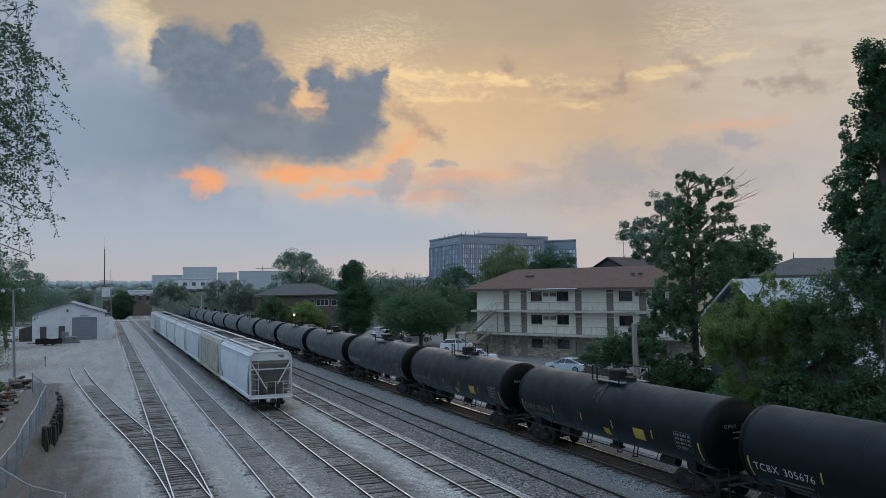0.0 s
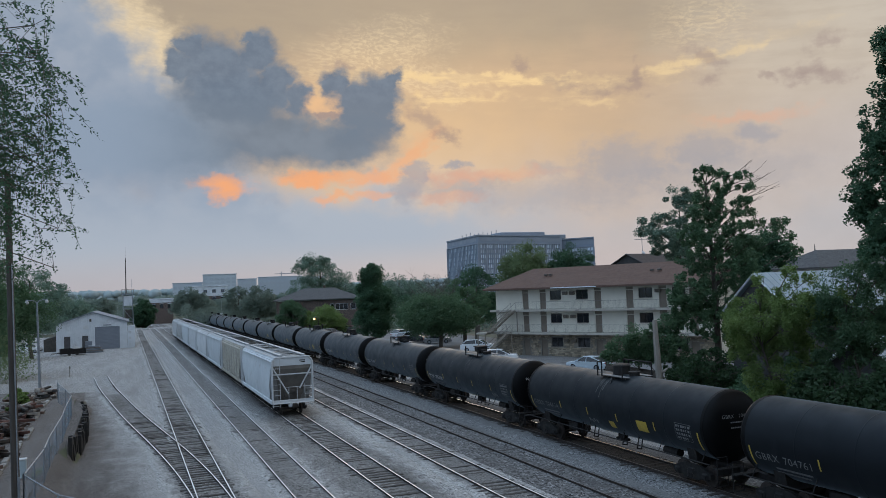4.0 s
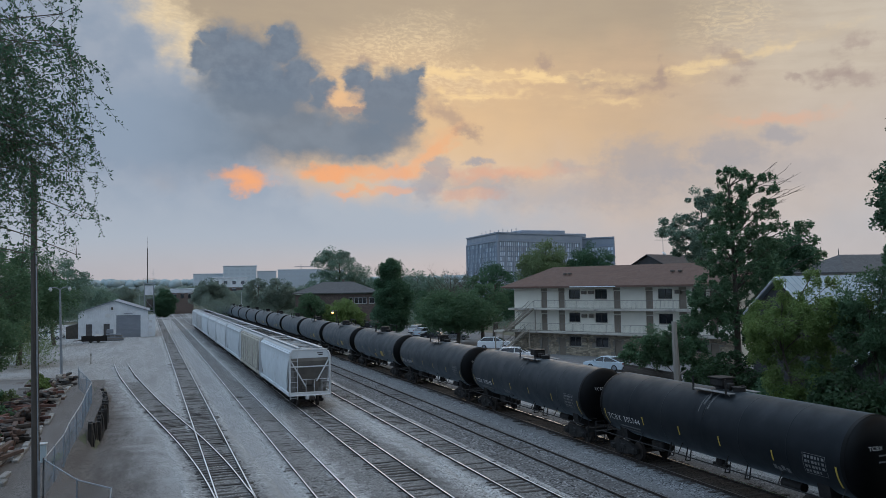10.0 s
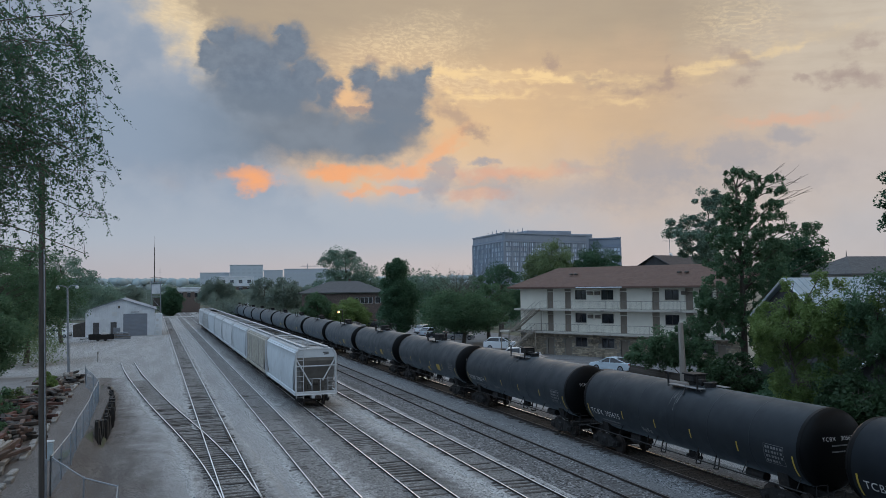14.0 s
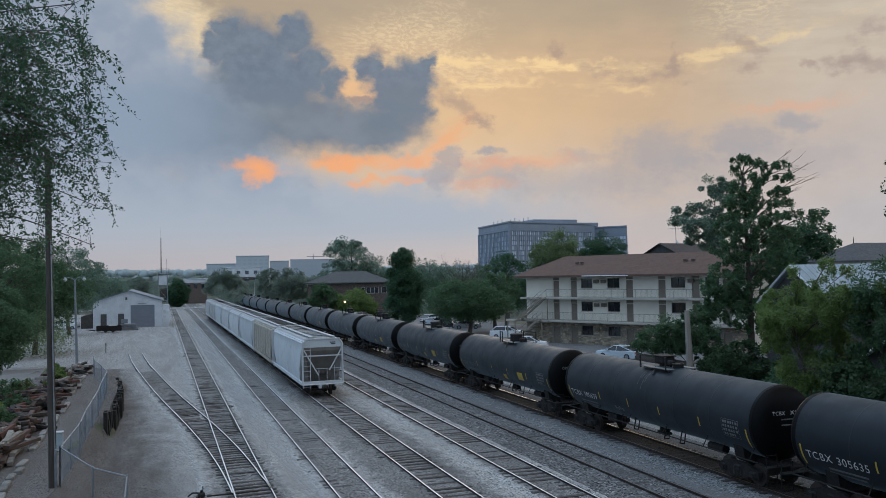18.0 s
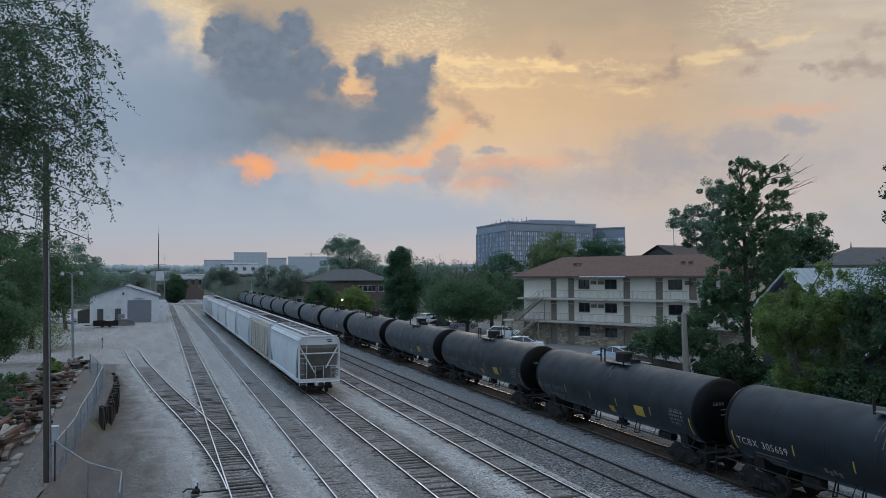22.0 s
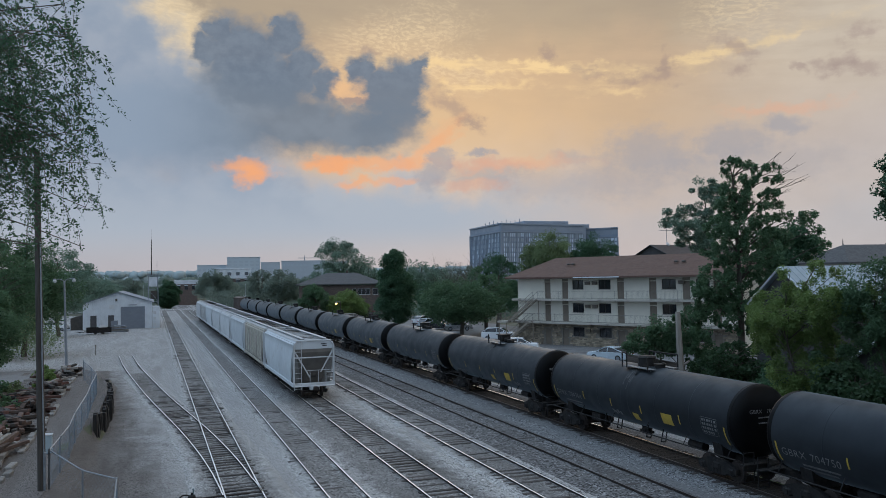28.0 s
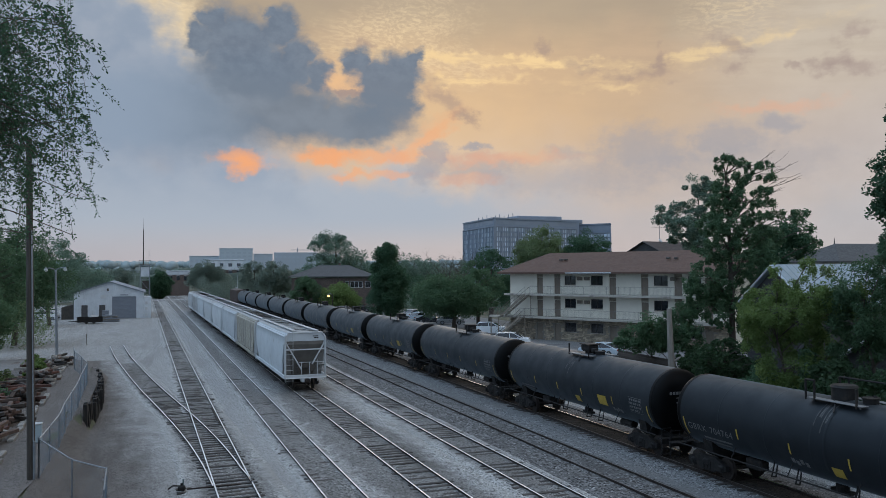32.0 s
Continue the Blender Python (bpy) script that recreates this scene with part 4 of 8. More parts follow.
def tank_parts():
    shell = Mb()
    P = {"tank": shell.loft([ring(RAD, y) for y in (-HALF, -5.2, -2.6, 0, 2.6, 5.2, HALF)]).mesh("tank", M_TANK, True)}
    head = Mb()
    rings = []
    for k in range(8):
        a = radians(90 * k / 7)
        rings.append(ring(max(0.02, (RAD - 0.004) * math.sin(a) ** 0.7), -0.42 * math.cos(a)))
    rings.append(ring(RAD + 0.006, 0.0))
    rings.append(ring(RAD + 0.006, 0.16))
    P["tank_head"] = head.loft(rings).mesh("tank_head", M_HEAD, True)
    P["weld_seam"] = []
    for y in (-5.1, -2.55, 2.55, 5.1):
        w = Mb().loft([ring(RAD + 0.002, y - 0.03), ring(RAD + 0.008, y), ring(RAD + 0.002, y + 0.03)], caps=False)
        P["weld_seam"].append(w.mesh("weld_seam", M_TANK, True))
    # belt round the middle, with the lug of the top platform
    b = Mb()
    n = 20
    for y0, w, r in ((-0.3, 0.10, RAD + 0.012), (0.32, 0.07, RAD + 0.010)):
        rings = []
        for k in range(n + 1):
            a = radians(-35 + 125 * k / n)
            rings.append([(-r * math.cos(a), y0 - w / 2, ZC + r * math.sin(a)), (-r * math.cos(a), y0 + w / 2, ZC + r * math.sin(a))])
        b.loft(rings, close=False, caps=False)
    P["belt"] = b.mesh("belt", M_TANK, True)
    P["bracket"] = Mb().pipe([(-1.02, -0.3, ZC + 1.16), (-0.72, -0.12, ZC + 1.44), (-0.6, 0.05, ZC + RAD)], 0.028, 5).mesh("bracket", M_SCUFF)
    # top fittings and the railing round them
    d = Mb()
    d.rod((0, 0.15, ZC + RAD - 0.06), (0, 0.15, ZC + RAD + 0.42), 0.44, 20)
    d.rod((0, 0.15, ZC + RAD + 0.42), (0, 0.15, ZC + RAD + 0.5), 0.48, 20, 0.40)
    P["dome"] = d.mesh("dome", M_FRAME, True)
    d = Mb().soft((0, 0.15, ZC + RAD + 0.3), (0.7, 0.76, 0.34), 0.05).soft((0, 0.15, ZC + RAD + 0.49), (0.82, 0.9, 0.06), 0.02)
    d.rod((0, 0.15, ZC + RAD - 0.04), (0, 0.15, ZC + RAD + 0.2), 0.26, 12)
    d.soft((-0.1, -0.5, ZC + RAD + 0.2), (0.3, 0.3, 0.22), 0.04).rod((-0.1, -0.5, ZC + RAD - 0.04), (-0.1, -0.5, ZC + RAD + 0.2), 0.07, 8)
    P["square_dome"] = d.mesh("dome", M_FRAME)
    h = Mb()
    h.rod((0, -0.95, ZC + RAD - 0.06), (0, -0.95, ZC + RAD + 0.16), 0.26, 16)
    h.rod((0, -0.95, ZC + RAD + 0.16), (0, -0.95, ZC + RAD + 0.20), 0.30, 16)
    h.soft((0.2, -0.95, ZC + RAD + 0.2), (0.14, 0.1, 0.1), 0.02)
    P["manway"] = h.mesh("manway", M_FRAME, True)
    g = Mb()
    for sgn in (-1, 1):
        g.soft((sgn * 0.66, -0.1, ZC + RAD - 0.03), (0.34, 2.4, 0.035), 0.01)
        g.rod((sgn * 0.6, -1.1, ZC + RAD - 0.2), (sgn * 0.7, -1.1, ZC + RAD - 0.04), 0.03, 5)
        g.rod((sgn * 0.6, 0.9, ZC + RAD - 0.2), (sgn * 0.7, 0.9, ZC + RAD - 0.04), 0.03, 5)
    P["walkway"] = g.mesh("walkway", M_GRATE)
    zt = ZC + RAD + 0.62
    P["hoop"] = [Mb().pipe([(x, 0.72, ZC + RAD - 0.1), (x, 0.72, zt), (x, 1.12, zt), (x, 1.12, ZC + RAD - 0.1)], 0.042).mesh("hoop", M_FRAME) for x in (-0.82, 0.82)]
    P["rail_post"] = Mb().rod((-0.82, -1.1, ZC + RAD - 0.12), (-0.82, -1.1, ZC + RAD + 0.55), 0.045, 6).mesh("rail_post", M_FRAME)
    P["front_post"] = Mb().rod((-0.8, 1.05, ZC + RAD - 0.12), (-0.8, 1.05, ZC + RAD + 0.5), 0.05, 6).mesh("rail_post", M_FRAME)
    r = Mb().pipe([(0.82, -1.25, ZC + RAD - 0.1), (0.82, -1.25, zt), (0.82, 0.72, zt)], 0.036)
    P["far_rail"] = r.mesh("railing", M_FRAME)
    # underframe
    P["saddle"] = []
    for sgn in (-1, 1):
        u = Mb()
        u.soft((0, sgn * 7.6, 0.88), (0.66, 2.1, 0.34), 0.04)
        prof = [(-0.95, 0.95), (-0.7, 0.8), (0.7, 0.8), (0.95, 0.95), (1.08, 1.62), (0.95, 1.66), (0.6, 1.25), (-0.6, 1.25), (-0.95, 1.66), (-1.08, 1.62)]
        u.prism(prof, sgn * 6.35 - 0.28, sgn * 6.35 + 0.28)
        P["saddle"].append(u.mesh("saddle", M_FRAME))
    e = []
    for sgn in (-1, 1):
        q = Mb()
        q.soft((0, sgn * 8.32, 1.02), (2.9, 0.32, 0.05), 0.01)
        q.soft((0, sgn * 8.42, 0.9), (2.9, 0.06, 0.2), 0.01)
        for x in (-1.42, -0.9, 0.9, 1.42):
            q.rod((x, sgn * 8.4, 1.0), (x, sgn * 8.4, 1.52 if abs(x) > 1 else 1.45), 0.02, 6)
        for x0, x1 in ((-1.42, -0.9), (0.9, 1.42)):
            q.rod((x0, sgn * 8.4, 1.5), (x1, sgn * 8.4, 1.5), 0.018, 6)
            for k in range(3):
                q.rod((x0, sgn * 8.4, 0.35 + 0.25 * k), (x1, sgn * 8.4, 0.35 + 0.25 * k), 0.018, 6)
            q.rod((x0, sgn * 8.4, 0.35), (x0, sgn * 8.4, 1.0), 0.02, 6)
            q.rod((x1, sgn * 8.4, 0.35), (x1, sgn * 8.4, 1.0), 0.02, 6)
        e.append(q.mesh("end_platform", M_FRAME))
    P["end_platform"] = e
    s = Mb()
    for x in (-1.38, 1.38):
        s.rod((x, -7.9, 1.12), (x, 7.9, 1.12), 0.03, 6)
        for y in (-7.4, -4.5, -1.5, 1.5, 4.5, 7.4):
            s.rod((x, y, 1.12), (x * 0.78, y, 1.65), 0.02, 5)
    P["handrail"] = s.mesh("handrail", M_FRAME)
    v = Mb()
    v.rod((0, 0.3, ZC - RAD - 0.32), (0, 0.3, ZC - RAD + 0.05), 0.24, 12)
    v.soft((0, 0.3, ZC - RAD - 0.3), (0.3, 0.9, 0.12), 0.03)
    P["bottom_outlet"] = v.mesh("bottom_outlet", M_FRAME)
    P["step"] = Mb().pipe([(-0.9, 0, 1.45), (-0.95, 0.15, 0.8), (-0.6, 0.3, 0.72), (-0.5, 0.3, 1.3)], 0.03, 5).mesh("step", M_FRAME)
    P["valve_box"] = Mb().soft((-0.6, 3.9, 0.98), (0.42, 0.9, 0.42), 0.05).mesh("valve_box", M_FRAME)
    P["air_reservoir"] = Mb().rod((-0.5, -4.9, 1.0), (-0.5, -3.9, 1.0), 0.2, 12).mesh("air_reservoir", M_FRAME)
    P["reflector"] = patch(-0.035, 0.035, 1.98, 2.38).mesh("reflector", M_YEL)
    P["end_reflector"] = patch(-0.04, 0.04, 1.6, 2.35).mesh("end_reflector", M_YEL)
    P["placard"] = patch(-0.40, 0.40, 1.80, 2.30).mesh("placard", M_YEL)
    def gather(strips):
        out = Mb()
        for q in strips:
            i = len(out.v)
            out.v += q.v
            out.f += [tuple(i + a for a in f) for f in q.f]
        return out

    rows = [patch(0.44 - 0.155 * c - w, 0.44 - 0.155 * c, 2.43 - 0.17 * r, 2.53 - 0.17 * r, 1) for r in range(4) for c, w in enumerate((0.11, 0.08, 0.12, 0.10, 0.07, 0.12)[: 6 - (r == 3)])]
    P["data_block"] = gather(rows).mesh("data_block", M_MARKDIM)
    P["data_frame"] = gather([patch(-0.52, 0.52, 2.585, 2.60, 1), patch(-0.52, 0.52, 1.86, 1.875, 1), patch(0.505, 0.52, 1.875, 2.585, 4), patch(-0.52, -0.505, 1.875, 2.585, 4)]).mesh("data_frame", M_MARKDIM)
    P["torn_placard"] = patch(-0.24, 0.24, 1.58, 1.92).mesh("torn_placard", M_YEL)
    sm = Mb()
    for k, (a, b) in enumerate(((-0.9, 0.8), (-0.7, 0.9))):
        q = patch(a, b, 1.62 - 0.17 * k, 1.70 - 0.17 * k, 1)
        i = len(sm.v)
        sm.v += q.v
        sm.f += [tuple(i + a for a in f) for f in q.f]
    P["spill_streak"] = []
    for a, w, z in ((-0.32, 0.10, 3.35), (-0.16, 0.05, 3.0), (0.0, 0.12, 3.5), (0.2, 0.06, 3.2)):
        P["spill_streak"].append(patch(a, a + w, z, ZC + RAD - 0.12, 6, 0.006).mesh("spill_streak", M_SMEAR))
    P["scrawl_bar"] = [patch(a, a + 0.16, 1.62 + b, 1.80 + b, 1, 0.008).mesh("scrawl_bar", M_MARKDIM) for a, b in ((-0.42, 0.0), (-0.2, 0.06), (0.02, -0.02), (0.22, 0.04))]
    P["small_print"] = sm.mesh("small_print", M_MARKDIM)
    P["head_print"] = []
    for k, (a, b) in enumerate(((-0.75, 0.75), (-0.4, 0.4), (-0.4, 0.4))):
        z = 3.0 - 0.22 * k
        hd = Mb()
        for j in range(9):
            x = a + (b - a) * (j + 0.5) / 9
            f = (math.hypot(x, z - ZC) / RAD) ** (1 / 0.7)
            hd.box((x, -HALF - 0.42 * math.sqrt(1 - f * f) - 0.002, z), ((b - a) / 9 * 0.72, 0.02, 0.13 if k == 0 else 0.05))
        P["head_print"].append(hd.mesh("head_print", M_MARKDIM))
    return P


TP = tank_parts()
MARKS = ["TCBX 305676", "GBRX 704761", "GBRX 704614", "TCBX 305744", "TCBX 305635", "TCBX 305659", "GBRX 704750", "GBRX 704764"]
PANEL = {1, 2, 6, 7, 8, 10, 11, 14, 16}
tank_cars, tank_wheels = [], []


def repainted(me, material):
    out = me.copy()
    out.materials[0] = material
    return out


# the leading cars' darker colour holds the dimmer reflection tanks show close by
DIMMED = {"tank": repainted(TP["tank"], M_TANKDIM), "belt": repainted(TP["belt"], M_TANKDIM), "weld_seam": [repainted(w, M_TANKDIM) for w in TP["weld_seam"]]}
FIRST = 24.95 + 87.52 - 5 * PITCH - PITCH / 2  # middle of the first car at 0 s
SHIFT = (-130.119, 4.233, 13.971, -5.135)


# how far single cars stand off the even spacing
SLACK = {-1: -0.15, 0: -0.15, 1: -0.26, 2: -0.08, 3: -0.12, 4: -0.08, 7: 0.08}


def travelled(t):
    """Way of the train since the start, towards the bridge."""
    return sum(c * (t / 32) ** (k + 1) for k, c in enumerate(SHIFT))


def tank_car(k):
    y = FIRST + k * PITCH + SLACK.get(k, 0.0)
    dark = "faded grey" if 0 <= k < len(MARKS) and MARKS[k].startswith("G") else "white"
    has = "yellow placard panel" if k in PANEL else "yellow reflector strips"
    car = thing("tank_car", f"black tank car with {dark} marks and {has}", "tank car", pose(T6, y, 0), "tank cars of the train")
    skin, paint = (DIMMED, M_TANKDIM) if k <= 3 else (TP, M_TANK)
    tank = part("tank", skin["tank"], paint, car)
    for s in skin["weld_seam"]:
        part("weld_seam", s, paint, tank)
    part("tank_head", TP["tank_head"], M_HEAD, tank, "black dished head, its dark reflection put into the colour", m=pose(0, -HALF, 0))
    part("tank_head", TP["tank_head"], M_HEAD, tank, "black dished head, its dark reflection put into the colour", m=pose(0, HALF, 0, 0, 0, 180))
    part("belt", skin["belt"], paint, tank)
    part("bracket", TP["bracket"], M_SCUFF, car)
    for w in ("dome", "manway") if dark != "white" else ("square_dome", "manway"):
        part("dome" if w != "manway" else w, TP[w], M_FRAME, car)
    part("walkway", TP["walkway"], M_GRATE, car, "pale grey walkway plates")
    part("rail_post", TP["rail_post"], M_FRAME, car)
    if dark == "white":
        part("rail_post", TP["front_post"], M_FRAME, car)
    else:
        part("railing", TP["far_rail"], M_FRAME, car)
        for h in TP["hoop"]:
            part("hoop", h, M_FRAME, car)
    for s in TP["saddle"]:
        part("saddle", s, M_FRAME, car)
    for e in TP["end_platform"]:
        part("end_platform", e, M_FRAME, car)
    part("handrail", TP["handrail"], M_FRAME, car)
    part("bottom_outlet", TP["bottom_outlet"], M_FRAME, car)
    part("valve_box", TP["valve_box"], M_FRAME, car)
    part("air_reservoir", TP["air_reservoir"], M_FRAME, car)
    for yy in (-2.4, -1.2, 1.4, 2.6):
        part("step", TP["step"], M_FRAME, car, m=pose(0, yy, 0))
    tank_wheels.append(running_gear(car, 6.35, 8.68))
    for s in TP["spill_streak"]:
        part("spill_streak", s, M_SMEAR, tank, "pale dried spill below the dome", m=pose(0, 0.25 * (k % 3) - 0.2, 0))
    if k in (0, 2, 3, 4, 5, 7, 8):
        for s in TP["scrawl_bar"]:
            part("scrawl_bar", s, M_MARKDIM, tank, "faded pale scrawl", m=pose(0, (2.4, -1.9, 1.0, -4.6, 2.2)[k % 5], 0))
    if k < 14:
        for yy in (7.35, -7.35):
            part("end_reflector", TP["end_reflector"], M_YEL, tank, "yellow reflector strip", m=pose(0, yy, 0))
        for yy in (4.05, 1.3, -1.35, -4.35):
            part("reflector", TP["reflector"], M_YEL, tank, "yellow reflector strip", m=pose(0, yy, 0))
        part("data_block", TP["data_block"], M_MARKDIM, tank, "faded block of small print", m=pose(0, -6.4, 0), kind="stuff")
        part("data_frame", TP["data_frame"], M_MARKDIM, tank, "thin faded frame", m=pose(0, -6.4, 0))
        part("small_print", TP["small_print"], M_MARKDIM, tank, "faded small print", m=pose(0, 5.5, 0))
        for s in TP["head_print"][0 if k >= len(MARKS) or k < 0 else 1:]:
            part("head_print", s, M_MARKDIM, tank, "faded print on the tank head", kind="stuff")
        if k in PANEL:
            part("placard", TP["placard"], M_YEL, tank, "yellow placard panel", m=pose(0, -3.4, 0))
            part("torn_placard", TP["torn_placard"], M_YEL, tank, "smaller yellow panel", m=pose(0, -0.75, 0))
        if 0 <= k < len(MARKS):
            for word, shift in zip(MARKS[k].split(), (-0.50, 0.38)):
                me = lettering(word, 0.21, M_MARKDIM if MARKS[k].startswith("G") else M_MARK)
                for v in me.vertices:
                    x, z = v.co.x + shift, ZC + 0.45 + v.co.y
                    f = (math.hypot(x, z - ZC) / RAD) ** (1 / 0.7)
                    v.co = (x, -HALF - 0.42 * math.sqrt(1 - f * f) - 0.006, z)
                part("lettering", me, M_MARK, tank, f"{dark} painted characters {word}")
            for word, yy in zip(MARKS[k].split(), (6.55, 5.06)):
                me = lettering(word, 0.42, M_MARKDIM if MARKS[k].startswith("G") else M_MARK)
                part("lettering", wrap(me, 2.02, yy), M_MARK, tank, f"{dark} painted characters {word}")
    tank_cars.append(car)


N_TANK = 18
for k in range(-1, N_TANK):
    tank_car(k)

# ------------------------------------------------------------ covered hopper cars
HP = 16.6
HOP_Y = 58.5


def hopper_section(w, z0, z1, bulge):
    """Half-round sided body outline, w wide."""
    out = []
    h = z1 - z0
    left = []
    for k in range(9):
        f = k / 8
        u = w / 2 - bulge * (1 - math.sin(math.pi * min(1, 0.12 + f * 0.88)) ** 0.6)
        left.append((u, z0 + h * f))
    left[-1] = (w / 2 - 0.32, z1)
    left.insert(-1, (w / 2 - 0.03, z1 - 0.24))
    return [(-u, z) for u, z in left] + [(u, z) for u, z in left[::-1]]


def hopper_parts(round_side):
    P = {}
    L = HP / 2 - 0.55
    zt = 4.22
    if round_side:
        sec = hopper_section(3.12, 1.15, zt, 0.22)
        body = Mb().prism(sec, -L + 1.5, L - 1.5)
        for sgn in (-1, 1):
            rings = []
            for k in range(4):
                f = k / 3
                rings.append([(u, sgn * (L - 1.5 + f * 1.35), z if z > zt - 0.5 else max(z, 1.15 + (zt - 0.75 - 1.15) * f * 1.0)) for u, z in sec])
            body.loft(rings)
    else:
        sec = [(-1.5, 1.25), (-1.52, zt - 0.28), (-1.22, zt), (1.22, zt), (1.52, zt - 0.28), (1.5, 1.25), (1.0, 0.9), (-1.0, 0.9)]
        body = Mb().prism(sec, -L + 1.4, L - 1.4)
        for sgn in (-1, 1):
            rings = [[(u, sgn * (L - 1.4 + f * 1.25), max(z, 1.0 + 2.5 * f)) for u, z in sec] for f in (0, 0.5, 1)]
            body.loft(rings)
    P["body"] = body
    P["rib"] = None if round_side else Mb().soft((-0.02, 0, 2.45), (0.05, 0.07, 2.7), 0.012)
    sill = Mb()
    for sgn in (-1, 1):
        sill.soft((sgn * 1.5, 0, 1.06), (0.12, 2 * L, 0.26), 0.02)
        sill.soft((sgn * 1.36, 0, zt - 0.16), (0.14, 2 * L, 0.12), 0.02)
    P["side_sill"] = sill
    roof = Mb()
    roof.prism([(-1.3, zt + 0.004), (-1.24, zt + 0.03), (0, zt + 0.10), (1.24, zt + 0.03), (1.3, zt + 0.004)], -L, L)
    P["roof"] = roof
    # flat dark bars stand for shadowed gaps between roof lids and boards
    P["hatch"] = Mb().prism([(-0.5, zt + 0.06), (0.5, zt + 0.06), (0.5, zt + 0.084), (0, zt + 0.118), (-0.5, zt + 0.084)], -0.15, 0.15)
    P["hatch_y"] = [-L + 1.0 + k * (2 * L - 2.0) / 9 for k in range(10)]
    for s in (-1, 1):
        rb = Mb()
        for k in range(17):
            y0 = -L + 0.05 + k * (2 * L - 0.1) / 17
            rb.box((s * 0.80, y0 + 0.44, zt + 0.19), (0.30, 0.82, 0.03))
            rb.box((s * 0.80, y0 + 0.02, zt + 0.12), (0.26, 0.05, 0.13))
            rb.box((0, y0 + 0.02, zt + 0.16), (1.5, 0.09, 0.03))
        P["running_board", s] = rb
    gates = Mb()
    for y in (-4.1, 0, 4.1):
        gates.loft([[(-1.1, y - 1.6, 1.2), (1.1, y - 1.6, 1.2), (1.1, y + 1.6, 1.2), (-1.1, y + 1.6, 1.2)],
                    [(-0.45, y - 0.4, 0.38), (0.45, y - 0.4, 0.38), (0.45, y + 0.4, 0.38), (-0.45, y + 0.4, 0.38)]])
        gates.soft((0, y, 0.36), (1.6, 0.9, 0.14), 0.02)
    gates.soft((0, 0, 0.82), (0.5, 2 * L, 0.3), 0.03)
    P["discharge_gate"] = gates
    # end: slope sheet, corner posts, braces and ladders
    E = {}
    y0 = L
    slope = Mb()
    # narrowing dark sheet: shading of the sloped end, built as shape and colour
    plate = [(y0 - 0.12, zt - 0.57), (y0 - 0.11, zt - 0.8), (y0 - 0.78, 2.12), (y0 - 1.45, 1.0)]
    slope.loft([[(-w, y + 0.03, z - 0.02), (w, y + 0.03, z - 0.02), (w, y + 0.01, z), (-w, y + 0.01, z)] for w, (y, z) in zip((1.36, 1.3, 0.95, 0.8), plate)])
    # added full-width plate, greyer than the body for the underside's shade
    E["under_sheet"] = Mb().loft([[(-1.45, y, z), (1.45, y, z), (1.45, y - 0.02, z), (-1.45, y - 0.02, z)] for y, z in plate[1:]])
    E["slope_sheet"] = slope
    top = Mb()
    top.prism([(-1.45, zt - 0.58), (1.45, zt - 0.58), (1.47, zt - 0.3), (1.2, zt + 0.01), (-1.2, zt + 0.01), (-1.47, zt - 0.3)], y0 - 0.35, y0 - 0.06)
    E["end_sheet"] = top
    E["bolster_web"] = Mb().prism([(-1.36, 1.2), (1.36, 1.2), (1.36, 2.0), (0.9, 2.3), (-0.9, 2.3), (-1.36, 2.0)], y0 - 1.95, y0 - 1.85)
    mk = Mb()
    for x, z, w in ((-0.75, zt - 0.24, 0.42), (-0.8, zt - 0.36, 0.34)):
        mk.box((x, y0 - 0.056, z), (w, 0.012, 0.07))
    E["end_mark"] = mk
    fr = Mb()
    for x in (-1.46, 1.46):
        fr.soft((x, y0 - 0.02, 2.45), (0.13, 0.13, 2.9), 0.02)
        fr.rod((x, y0 - 0.02, zt - 0.32), (x * 0.81, y0 - 0.02, zt + 0.03), 0.055, 6)
    fr.soft((0, y0, 1.08), (3.05, 0.16, 0.24), 0.02)
    fr.soft((0, y0 - 0.05, 3.02), (2.9, 0.10, 0.09), 0.02)
    fr.soft((0, y0 - 0.03, zt + 0.02), (2.6, 0.1, 0.1), 0.02)
    for sg in (-1, 1):
        fr.rod((sg * 1.4, y0 - 0.05, 3.5), (sg * 0.3, y0 - 0.05, 1.6), 0.055, 6)
    E["end_frame"] = fr
    ld = Mb()
    for xa, xb, za, zb in ((0.92, 1.44, 1.2, zt), (-1.44, -0.86, 1.2, 2.3)):
        for x in (xa, xb):
            ld.rod((x, y0 + 0.08, za - 0.5), (x, y0 + 0.08, zb), 0.02, 6)
        z = za - 0.4
        while z < zb:
            ld.rod((xa, y0 + 0.08, z), (xb, y0 + 0.08, z), 0.014, 5)
            z += 0.38
    for x in (-0.3, 0.3):
        ld.rod((x, y0 + 0.06, 1.2), (x, y0 + 0.06, 2.1), 0.022, 6)
    ld.rod((-1.4, y0 + 0.06, 2.1), (0.5, y0 + 0.06, 2.1), 0.022, 6)
    E["ladder"] = ld
    br = Mb()
    br.rod((-0.2, y0 - 0.35, 1.75), (0.3, y0 - 0.35, 1.75), 0.17, 12)
    br.soft((0.45, y0 - 0.3, 1.55), (0.3, 0.2, 0.4), 0.03)
    br.rod((-0.45, y0 - 0.02, 1.7), (-0.45, y0 + 0.03, 1.7), 0.26, 14)
    E["brake_gear"] = br
    pl = Mb()
    pl.soft((0, y0 + 0.14, 0.98), (2.9, 0.3, 0.05), 0.01)
    pl.soft((0, y0 + 0.05, 0.85), (0.7, 0.5, 0.32), 0.04)
